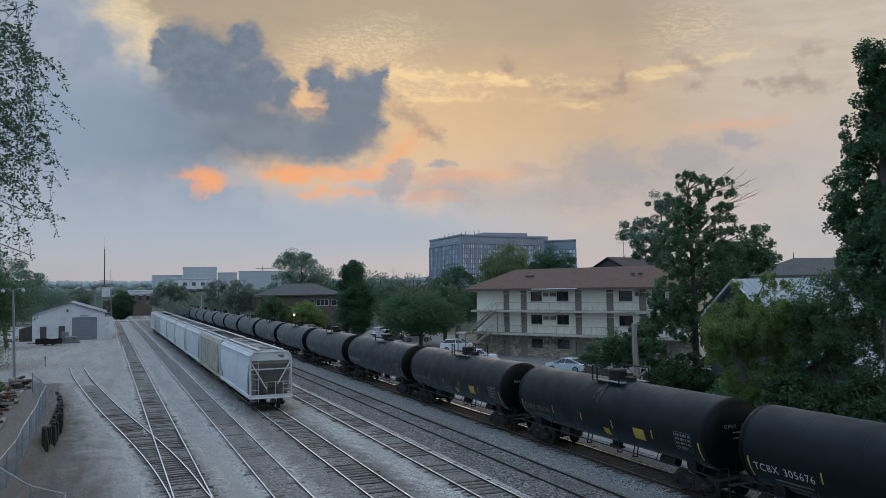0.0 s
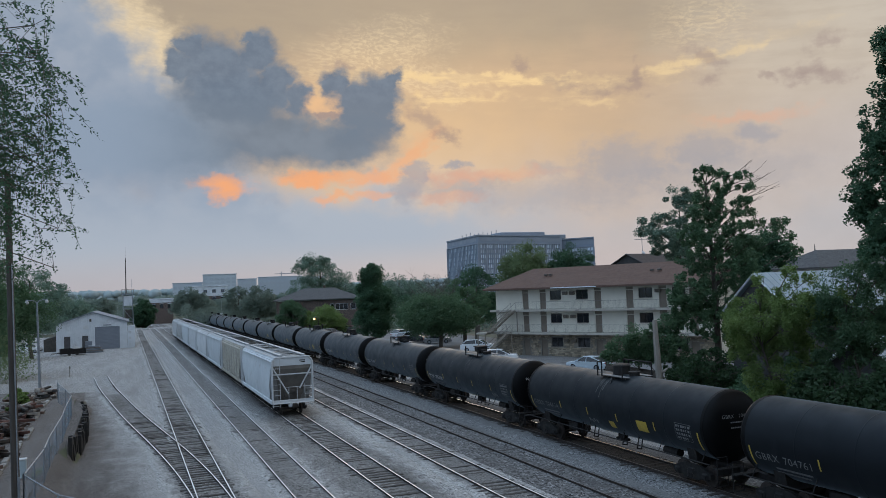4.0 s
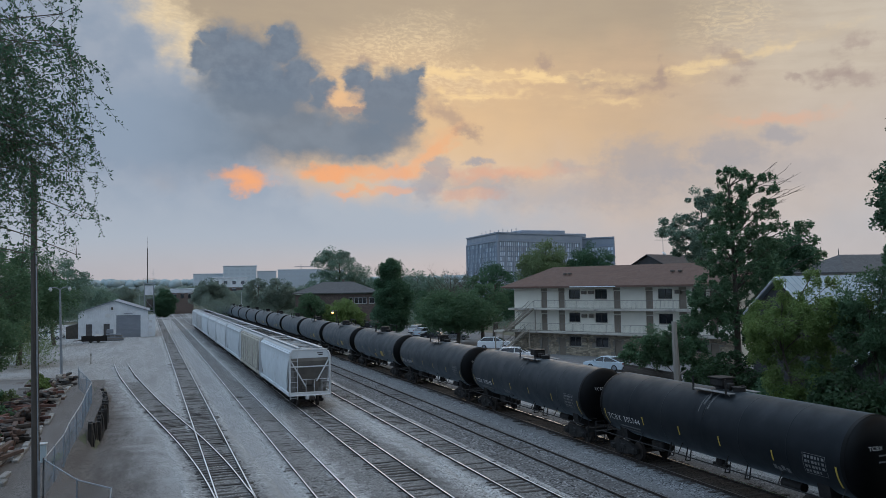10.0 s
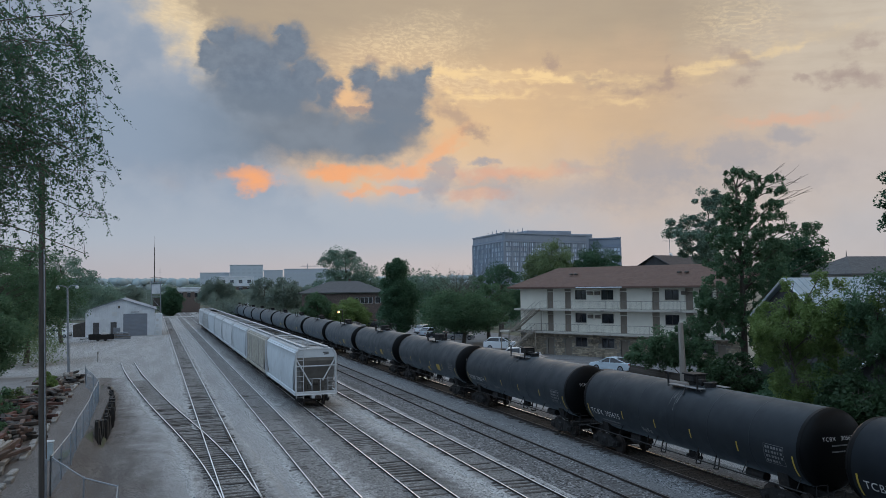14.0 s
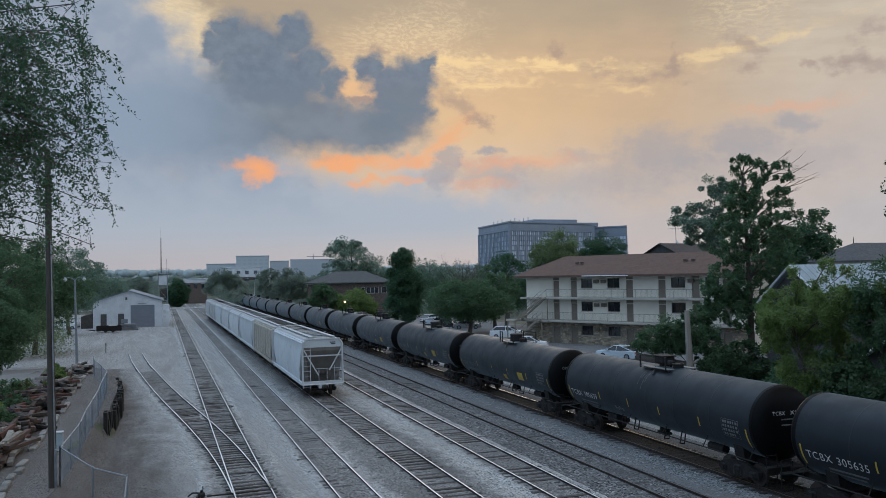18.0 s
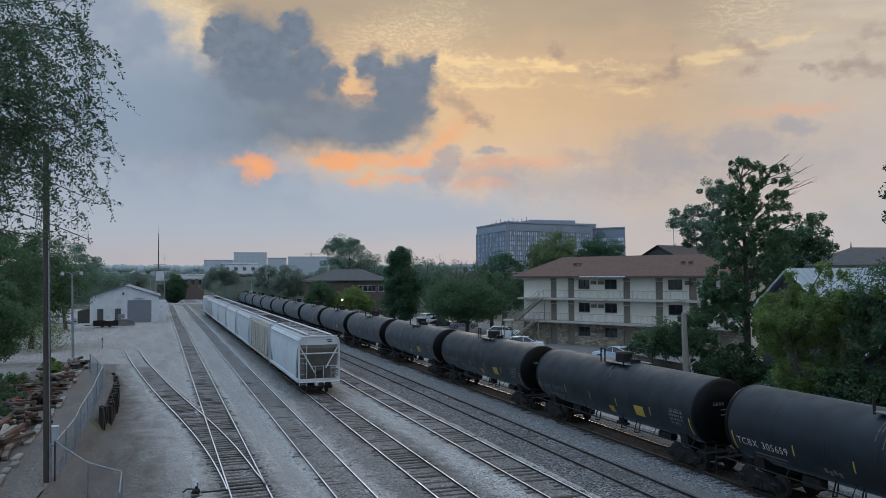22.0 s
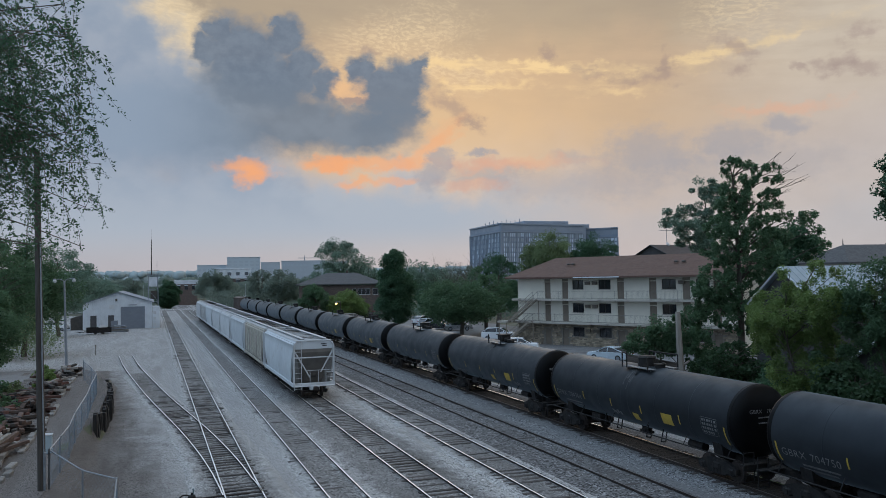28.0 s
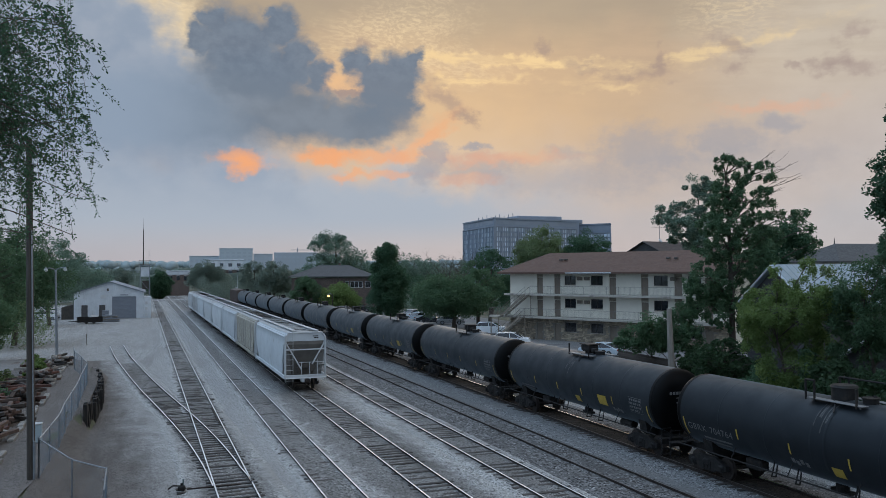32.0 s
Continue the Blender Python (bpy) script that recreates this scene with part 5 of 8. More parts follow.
    E["end_platform"] = pl
    P["ends"] = E
    return P


def build_hopper(kind, paint, label, m):
    car = thing("covered_hopper_car", label, "hopper car", m, "covered hopper cars in a string")
    P = HOP[kind]
    key = (kind, paint.name)
    if key not in HOPM:
        d = {"body": P["body"].mesh("body", paint, True), "side_sill": P["side_sill"].mesh("side_sill", paint), "roof": P["roof"].mesh("roof", M_HROOF),
             "hatch": P["hatch"].mesh("hatch_cover", M_GAPBAR), "discharge_gate": P["discharge_gate"].mesh("discharge_gate", M_GRIME)}
        if P["rib"]:
            d["rib"] = P["rib"].mesh("side_rib", M_RIB)
        for s in (-1, 1):
            d["running_board", s] = P["running_board", s].mesh("running_board", M_BOARD)
        mm = {"slope_sheet": M_SLOPE, "end_sheet": paint, "end_frame": M_HGREY, "ladder": M_HGREY, "brake_gear": M_GRIME, "end_platform": M_HGREY, "bolster_web": M_UNDER, "end_mark": M_FRAME, "under_sheet": M_UNDER}
        for k, q in P["ends"].items():
            d[k] = q.mesh(k, mm[k])
        HOPM[key] = d
    d = HOPM[key]
    body = part("body", d["body"], paint, car)
    if "rib" in d:
        for j, s in itertools.product(range(8), (-1, 1)):
            part("side_rib", d["rib"], paint, body, m=pose(s * 1.51, -HP / 2 + 1.55 + j * (HP - 3.1) / 7, 0))
    part("side_sill", d["side_sill"], paint, car)
    roof = part("roof", d["roof"], M_HROOF, car, "weathered grey roof sheet")
    for yy in P["hatch_y"]:
        part("hatch_cover", d["hatch"], M_GAPBAR, roof, "dark bar for a shaded gap in the roof", m=pose(0, yy, 0))
    for s in (-1, 1):
        part("running_board", d["running_board", s], M_HROOF, roof)
    part("discharge_gate", d["discharge_gate"], M_GRIME, car)
    for sgn in (1, -1):
        rot = pose(0, 0, 0, 0, 0, 0 if sgn > 0 else 180)
        for k in ("slope_sheet", "end_sheet", "end_frame", "ladder", "brake_gear", "end_platform", "bolster_web", "end_mark", "under_sheet"):
            part(k, d[k], paint, car, m=rot)
    running_gear(car, 5.7, 8.2)
    return car


HOP = {True: hopper_parts(True), False: hopper_parts(False)}
HOPM = {}
for k in range(8):
    kind, paint, lab = ((True, M_HBLUE, "pale blue-white covered hopper car with rounded sides"), (False, M_HBEIGE, "dusty beige ribbed covered hopper car"),
                        (True, M_HBLUE, "pale blue covered hopper car with rounded sides"), (True, M_HGREY, "light grey covered hopper car"),
                        (True, M_HGREY, "light grey covered hopper car"), (True, M_HBLUE, "pale blue covered hopper car with rounded sides"),
                        (False, M_HGREY, "light grey ribbed covered hopper car"), (True, M_HGREY, "light grey covered hopper car"))[k]
    build_hopper(kind, paint, lab, pose(T3, HOP_Y + 7.75 + k * HP, 0))

# ------------------------------------------------------------ trees


def leaf_cloud(rnd, centres, radii, per, size, material, name="crown", droop=0.0, long=1.6, flat=0.8):
    """Leaves in clumps round the given centres: one mesh of small four-cornered blades."""
    c = np.repeat(np.asarray(centres, float), per, axis=0)
    r = np.repeat(np.asarray(radii, float), per)
    k = len(c)
    d = rnd.normal(size=(k, 3))
    d /= np.linalg.norm(d, axis=1, keepdims=True) + 1e-9
    rad = r * rnd.uniform(0.25, 1.0, k) ** 0.6
    d[:, 2] *= flat
    p = c + d * rad[:, None]
    if droop:
        p[:, 2] -= droop * rnd.uniform(0, 1, k) ** 2
    u = rnd.normal(size=(k, 3))
    u[:, 2] *= 0.6
    u[:, 2] -= 0.5 * (droop > 0)
    u /= np.linalg.norm(u, axis=1, keepdims=True)
    w = rnd.normal(size=(k, 3))
    w -= u * (u * w).sum(1, keepdims=True)
    w /= np.linalg.norm(w, axis=1, keepdims=True)
    s = size * rnd.uniform(0.6, 1.25, k)[:, None]
    v = np.empty((k, 4, 3))
    v[:, 0], v[:, 2] = p - u * s * long / 2, p + u * s * long / 2
    v[:, 1], v[:, 3] = p + w * s * 0.42, p - w * s * 0.42
    me = bpy.data.meshes.new(name)
    me.vertices.add(k * 4)
    me.vertices.foreach_set("co", v.ravel())
    me.loops.add(k * 4)
    me.loops.foreach_set("vertex_index", np.arange(k * 4))
    me.polygons.add(k)
    me.polygons.foreach_set("loop_start", np.arange(k) * 4)
    me.polygons.foreach_set("loop_total", np.full(k, 4))
    me.update(calc_edges=True)
    me.materials.append(material)
    return me


def limb(mb, a, b, r0, r1, bend, n=5):
    a, b = Vector(a), Vector(b)
    pts = []
    for k in range(n + 1):
        f = k / n
        pts.append(a.lerp(b, f) + Vector(bend) * math.sin(math.pi * f))
    for k in range(n):
        mb.rod(pts[k], pts[k + 1], r0 + (r1 - r0) * k / n, 7, r0 + (r1 - r0) * (k + 1) / n, caps=(k == n - 1))
    return pts


def tree(x, y, h, w, label, material=None, seed=1, clumps=60, per=110, leaf=0.3, lobes=None, trunk=0.35, low=0.25, clump=0.13, name="tree", base=None, bare=0, d=None):
    """A tree of height h and crown width w: tapered trunk, forking limbs, and clumps of leaves on them."""
    rnd = np.random.default_rng(seed)
    material = material or M_LEAF1
    z0 = height(x, y) if base is None else base
    t = thing(name, label, "tree" if name == "tree" else "shrub", pose(x, y, z0 - 0.05))
    d = d or w
    lobes = lobes or [(0, 0, 0.66, 0.5, 0.34), (0.24, 0.1, 0.52, 0.3, 0.22), (-0.25, -0.08, 0.5, 0.3, 0.22), (0.05, -0.2, 0.42, 0.32, 0.2), (-0.08, 0.05, 0.86, 0.26, 0.14)]
    weights = np.array([l[3] * l[4] for l in lobes])
    pick = rnd.choice(len(lobes), clumps, p=weights / weights.sum())
    cs = []
    for k in pick:
        lx, ly, lz, lr, lh = lobes[k]
        q = rnd.normal(size=3)
        q /= np.linalg.norm(q)
        q *= rnd.uniform(0.2, 1.0) ** 0.4
        cs.append((w * (lx + q[0] * lr), d * (ly + q[1] * lr), max(h * low * 0.8, h * (lz + q[2] * lh * 0.9))))
    cs = np.array(cs)
    rs = clump * w * rnd.uniform(0.55, 1.3, clumps)
    wood = Mb()
    top = h * 0.8
    limb(wood, (0, 0, -0.1), (rnd.uniform(-0.05, 0.05) * w, rnd.uniform(-0.05, 0.05) * w, top), trunk, trunk * 0.22, (rnd.uniform(-0.04, 0.04) * w, 0, 0), 7)
    order = np.argsort(-rs)
    for k in order[: (min(len(order), 80) if math.hypot(x, y) < 110 else 30) + bare]:
        cx, cy, cz = cs[k]
        a = max(h * low * 0.6, min(top * 0.92, cz - 0.35 * math.hypot(cx, cy) - 0.06 * h))
        limb(wood, (0, 0, a), (cx, cy, cz), trunk * 0.2 * (1 - a / h) + 0.03, 0.015, (0, 0, 0.03 * h), 4)
    part("trunk", wood.mesh("trunk", M_BARK, True), M_BARK, t, "dark bark")
    part("crown", leaf_cloud(rnd, cs, rs, per, leaf, material), material, t)
    return t


def far(az, dist):
    """A place by its bearing from the rails' direction and its distance."""
    return dist * math.sin(radians(az)), dist * math.cos(radians(az))


def grove(first, spec):
    for k, (az, dist, h, w, material, clumps, per, leaf, label, opts) in enumerate(spec):
        x, y = far(az, dist)
        tree(x, y, h, w, label, material, first + k, int(clumps * 1.15), int(per * 2.0), leaf * 0.6, **opts)


CONE = [(0, 0, 0.3, 0.46, 0.2), (0, 0, 0.55, 0.42, 0.22), (0, 0, 0.78, 0.28, 0.18), (0.1, 0, 0.45, 0.45, 0.2)]
ROUND = [(0, 0, 0.58, 0.46, 0.36), (0.2, 0, 0.5, 0.34, 0.3), (-0.2, 0, 0.52, 0.34, 0.3)]
BUSH = [(0, 0, 0.45, 0.48, 0.45), (0.25, 0, 0.4, 0.3, 0.36), (-0.25, 0, 0.4, 0.3, 0.36), (0.05, 0.1, 0.7, 0.25, 0.25)]
grove(100, [
    # beyond the apartments and along the far side of the yard
    (12.7, 205, 19.0, 15.0, M_LEAF4, 150, 90, 0.40, "tall spreading green tree with open crown", {"trunk": 0.5, "clump": 0.10}),
    (16.6, 195, 16.0, 9.5, M_LEAF2, 80, 90, 0.40, "dark green tree in a row", {"lobes": CONE, "low": 0.1}),
    (14.6, 212, 15.2, 13.0, M_LEAF4, 80, 90, 0.42, "grey-green tree behind the brick house", {"lobes": ROUND}),
    (16.5, 128, 14.3, 6.6, M_LEAF2, 190, 110, 0.30, "dense dark green upright tree", {"lobes": CONE, "low": 0.08, "clump": 0.15}),
    (21.2, 122, 9.0, 11.5, M_LEAF1, 170, 110, 0.30, "broad round green tree over the parked cars", {"lobes": ROUND, "low": 0.15}),
    (19.2, 150, 9.5, 8.0, M_LEAF2, 50, 90, 0.34, "dark green tree behind parked cars", {"lobes": ROUND}),
    (10.8, 175, 8.8, 6.4, M_LEAF1, 90, 90, 0.34, "rounded green shrub mass beside the tracks", {"lobes": BUSH, "low": 0.05, "name": "shrub"}),
    (13.1, 174, 7.0, 8.4, M_LEAF3, 100, 90, 0.32, "olive-green rounded shrub mass", {"lobes": BUSH, "low": 0.05, "name": "shrub"}),
])
grove(110, [
    (27.5, 175, 20.4, 12.0, M_LEAF7, 170, 100, 0.38, "bright green round-topped tree behind the roof", {"lobes": ROUND}),
    (30.6, 180, 19.6, 11.5, M_LEAF2, 130, 90, 0.40, "dark green spreading tree behind the roof", {"lobes": ROUND}),
    (23.8, 140, 12.8, 9.0, M_LEAF2, 60, 90, 0.36, "dark green tree behind the apartments", {}),
    (23.0, 128, 10.5, 7.5, M_LEAF1, 50, 90, 0.34, "green tree beside the apartments", {}),
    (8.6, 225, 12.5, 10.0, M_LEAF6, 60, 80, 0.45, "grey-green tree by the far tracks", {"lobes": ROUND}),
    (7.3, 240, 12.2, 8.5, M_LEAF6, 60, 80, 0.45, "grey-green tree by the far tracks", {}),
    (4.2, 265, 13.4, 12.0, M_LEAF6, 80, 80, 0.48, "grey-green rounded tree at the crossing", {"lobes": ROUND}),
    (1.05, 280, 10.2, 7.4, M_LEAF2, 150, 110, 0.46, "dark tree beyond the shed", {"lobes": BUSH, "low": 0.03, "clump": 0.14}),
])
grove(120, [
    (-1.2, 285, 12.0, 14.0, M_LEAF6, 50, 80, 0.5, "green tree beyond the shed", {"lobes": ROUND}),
    (-3.4, 220, 11.5, 13.0, M_LEAF4, 60, 80, 0.45, "green tree behind the shed", {"lobes": ROUND}),
    (-5.6, 150, 15.5, 11.0, M_LEAF4, 80, 100, 0.36, "dark green tree behind the lamp post", {}),
    (-7.6, 112, 14.5, 11.0, M_LEAF1, 130, 120, 0.30, "large green tree at the lot's edge", {}),
    (-9.6, 90, 13.5, 9.0, M_LEAF1, 80, 110, 0.30, "dark green tree at the lot's edge", {}),
    (-10.4, 62, 8.2, 5.6, M_LEAF1, 120, 130, 0.20, "dense green young tree beside the lot", {"low": 0.05, "clump": 0.14}),
    (18.4, 215, 14.5, 13.0, M_LEAF4, 80, 80, 0.48, "distant green tree beyond the parked cars", {"lobes": ROUND}),
    (20.8, 240, 14.0, 14.0, M_LEAF6, 50, 80, 0.48, "distant green tree beyond the parked cars", {"lobes": ROUND}),
])

# ------------------------------------------------------------ apartment block


def hip_roof(mb, x0, x1, y0, y1, ze, zr, inset, th=0.18):
    """Hipped roof over a rectangle, ridge along x."""
    ym = (y0 + y1) / 2
    a = [(x0, y0, ze), (x1, y0, ze), (x1, y1, ze), (x0, y1, ze)]
    r = [(x0 + inset, ym, zr), (x1 - inset, ym, zr)]
    b = [(p[0], p[1], p[2] - th) for p in a]
    i = len(mb.v)
    mb.v += a + r + b
    mb.f += [tuple(i + k for k in q) for q in ((0, 1, 5, 4), (1, 2, 5), (2, 3, 4, 5), (3, 0, 4), (0, 6, 7, 1), (1, 7, 8, 2), (2, 8, 9, 3), (3, 9, 6, 0), (9, 8, 7, 6))]
    return mb


def wall_with_openings(x0, x1, z0, z1, y0, y1, holes):
    """Wall from y0 to y1 thick with rectangular openings (xa, xb, za, zb) cut through."""
    mb = Mb()
    xs = sorted({x0, x1, *[h[0] for h in holes], *[h[1] for h in holes]})
    zs = sorted({z0, z1, *[h[2] for h in holes], *[h[3] for h in holes]})
    for xa, xb in zip(xs, xs[1:]):
        run = None
        for za, zb in zip(zs, zs[1:]):
            inside = any(h[0] <= xa and xb <= h[1] and h[2] <= za and zb <= h[3] for h in holes)
            if not inside:
                run = (run[0], zb) if run else (za, zb)
            if run and (inside or zb == z1):
                mb.box(((xa + xb) / 2, (y0 + y1) / 2, (run[0] + run[1]) / 2), (xb - xa, y1 - y0, run[1] - run[0]))
                run = None
    return mb


def window_unit(parent, xa, xb, za, zb, y, frame_m=None, sash=2, depth=0.14):
    frame_m = frame_m or M_FRAMEW
    w = part("window", Mb().box(((xa + xb) / 2, y + depth, (za + zb) / 2), (xb - xa, 0.02, zb - za)), M_PANE, parent, "dark window glass")
    fr = Mb()
    t = 0.06
    for x in (xa + t / 2, xb - t / 2):
        fr.soft((x, y + depth - 0.04, (za + zb) / 2), (t, 0.09, zb - za), 0.01)
    for z in (za + t / 2, zb - t / 2):
        fr.soft(((xa + xb) / 2, y + depth - 0.04, z), (xb - xa - 2 * t, 0.09, t), 0.01)
    for k in range(1, sash):
        fr.soft((xa + (xb - xa) * k / sash, y + depth - 0.035, (za + zb) / 2), (t * 0.8, 0.07, zb - za - 2 * t), 0.01)
    part("window_frame", fr, frame_m, w)
    part("window_sill", Mb().soft(((xa + xb) / 2, y - 0.03, za - 0.04), (xb - xa + 0.12, 0.14, 0.06), 0.015), M_SLAB, w)
    return w


def stairs(parent, x0, x1, z0, z1, ya, yb):
    n = 15
    st = part("staircase", Mb().soft(((x0 + x1) / 2, ya, (z0 + z1) / 2), (math.hypot(x1 - x0, z1 - z0), 0.06, 0.28), 0.01,
                                     pose((x0 + x1) / 2, 0, (z0 + z1) / 2, 0, -math.degrees(math.atan2(z1 - z0, x1 - x0)), 0) @ pose(-(x0 + x1) / 2, 0, -(z0 + z1) / 2)), M_TRIM, parent)
    part("stringer", Mb().soft(((x0 + x1) / 2, yb, (z0 + z1) / 2), (math.hypot(x1 - x0, z1 - z0), 0.06, 0.28), 0.01,
                               pose((x0 + x1) / 2, 0, (z0 + z1) / 2, 0, -math.degrees(math.atan2(z1 - z0, x1 - x0)), 0) @ pose(-(x0 + x1) / 2, 0, -(z0 + z1) / 2)), M_TRIM, st)
    for k in range(n):
        f = (k + 0.5) / n
        part("tread", Mb().soft((x0 + (x1 - x0) * f, (ya + yb) / 2, z0 + (z1 - z0) * f), (0.30, abs(yb - ya) - 0.08, 0.05), 0.01), M_SLAB, st)
    for y in (ya, yb):
        r = Mb()
        r.rod((x0, y, z0 + 0.95), (x1, y, z1 + 0.95), 0.025, 6)
        for k in range(8):
            f = k / 7
            r.rod((x0 + (x1 - x0) * f, y, z0 + (z1 - z0) * f), (x0 + (x1 - x0) * f, y, z0 + (z1 - z0) * f + 0.95), 0.014, 5)
        part("handrail", r, M_IRON, st)
    return st


def balustrade(parent, pts, h=0.98, gap=0.16):
    r = Mb()
    for a, b in zip(pts, pts[1:]):
        a, b = Vector(a), Vector(b)
        r.rod(a + Vector((0, 0, h)), b + Vector((0, 0, h)), 0.022, 6)
        r.rod(a + Vector((0, 0, 0.1)), b + Vector((0, 0, 0.1)), 0.014, 5)
        n = max(1, int((b - a).length / gap))
        for k in range(n + 1):
            p = a.lerp(b, k / n)
            r.rod(p, p + Vector((0, 0, h)), 0.02 if k % 10 == 0 else 0.007, 4)
    return part("railing", r, M_IRON, parent)


def apartments():
    L, D = 30.0, 12.0
    b = thing("apartment_building", "three-storey cream stucco apartment block with walkways and brown hip roof", "apartment building", pose(45.65, 96.7, BASE, 0, 0, -63.2))
    f = (0.0, 2.98, 5.85, 8.55)
    doors = (4.35, 7.05, 15.0, 19.25, 23.4, 27.0)
    wins = ((8.6, 10.25), (12.4, 14.1), (20.85, 22.6), (25.0, 26.6))
    rnd = random.Random(5)
    for s in range(3):
        z0, z1 = f[s] + (0 if s == 0 else 0.0), f[s + 1]
        holes = [(x, x + 0.92, z0 + 0.02, z0 + 2.15) for x in doors] + [(a, c, z0 + 1.2, z0 + 2.36) for a, c in wins]
        w = part("front_wall", wall_with_openings(0, L, z0, z1, 0, 0.3, holes), M_MORTAR if s == 0 else M_STUCCO, b, "rubble stone facing" if s == 0 else "")
        if s == 0:
            st = Mb()
            z = z0 + 0.02
            while z < z1 - 0.3:
                hh = rnd.uniform(0.14, 0.26)
                x = rnd.uniform(0, 0.2)
                while x < L - 0.3:
                    ww = rnd.uniform(0.22, 0.6)
                    if not any(h[0] < x + ww and x < h[1] and h[2] < z + hh and z < h[3] for h in holes):
                        st.soft((x + ww / 2, -0.02, z + hh / 2), (ww - 0.03, 0.07 + rnd.uniform(0, 0.04), hh - 0.03), 0.02)
                    x += ww
                z += hh
            part("stone_facing", st.mesh("stone_facing", mat("rubble_stone", (0.42, 0.35, 0.26), (0.25, 0.21, 0.16), rough=0.9, scale=2.5, islands=0.4), fix=False), None, w, "tan and brown rubble stones", kind="stuff")
        for x in doors:
            d = part("door", Mb().soft((x + 0.46, 0.12, z0 + 1.07), (0.88, 0.06, 2.1), 0.01), M_DOOR, b, "brown flush door")
            part("knob", Mb().rod((x + 0.8, 0.08, z0 + 1.0), (x + 0.8, 0.02, z0 + 1.0), 0.035, 8), M_GALV, d)
            part("side_panel", Mb().soft((x + 0.46, 0.10, z0 + 2.42), (0.92, 0.22, 0.42), 0.01), M_TRIM, d)
        for a, c in wins:
            window_unit(b, a, c, z0 + 1.2, z0 + 2.36, 0.0)
        for x in (10.55, 11.6) + ((23.0,) if s == 2 else ()):
            ac = part("air_conditioner", Mb().soft((x + 0.35, -0.1, z0 + 1.98), (0.66, 0.4, 0.42), 0.03), M_TRIM, b, "boxy through-wall air conditioner")
            g = Mb()
            for k in range(6):
                g.box((x + 0.35, -0.305, z0 + 1.82 + 0.06 * k), (0.56, 0.012, 0.025))
            part("grille", g, M_FRAMEW, ac)
    part("side_wall", Mb().box((0.15, D / 2 + 0.15, 4.16), (0.3, D - 0.3, 8.5)), M_STUCCO, b)
    part("side_wall", Mb().box((L - 0.15, D / 2 + 0.15, 4.16), (0.3, D - 0.3, 8.32)), M_STUCCO, b)
    part("back_wall", Mb().box((L / 2, D - 0.15, 4.16), (L - 0.6, 0.3, 8.32)), M_STUCCO, b)
    for k, z in enumerate(f[1:3]):
        part("walkway_slab", Mb().soft((L / 2 + (0 if k else 0.0), -0.7, z - 0.08), (L, 1.36, 0.26), 0.03), M_SLAB, b, "concrete walkway slab")
        balustrade(b, [(0.3 if k == 0 else 4.2, -1.32, z + 0.05), (L, -1.32, z + 0.05)])
    part("landing", Mb().soft((-0.8, -1.2, f[1] - 0.08), (1.6, 2.6, 0.24), 0.03), M_SLAB, b, "concrete stair landing")
    balustrade(b, [(0.2, -2.45, f[1] + 0.05), (-1.55, -2.45, f[1] + 0.05), (-1.55, 0.0, f[1] + 0.05)])
    stairs(b, 0.2, 4.2, f[1], f[2], -2.4, -1.45)
    stairs(b, -0.6, 3.4, 0.0, f[1], -2.4, -1.45)
    for x in (-1.45, -0.2, 4.1):
        part("post", Mb().rod((x, -2.3, 0), (x, -2.3, f[1] - 0.15), 0.07, 8), M_TRIM, b)
    for x in (4.3,):
        part("post", Mb().rod((x, -1.3, f[1]), (x, -1.3, f[2] - 0.15), 0.06, 8), M_TRIM, b)
    roof = part("roof", hip_roof(Mb(), -1.0, L + 1.0, -1.5, D + 1.2, 8.66, 11.2, 3.2, 0.2), M_SHINGLE, b, "brown asphalt shingle hip roof")
    part("soffit", Mb().box((L / 2, -0.75, 8.42), (L, 1.4, 0.06)), M_TRIM, roof)
    part("gutter", Mb().soft((13.0, -1.58, 8.54), (6.4, 0.12, 0.12), 0.02), M_METALW, roof, "white gutter length")
    for x, y in ((6.5, 2.4), (7.2, 2.4), (21.5, 2.4), (22.4, 2.5)):
        part("roof_vent", Mb().soft((x, y, 10.24), (0.45, 0.35, 0.22), 0.04), M_FRAMEW, roof)


apartments()

# ------------------------------------------------------------ shed, mast, lamp post


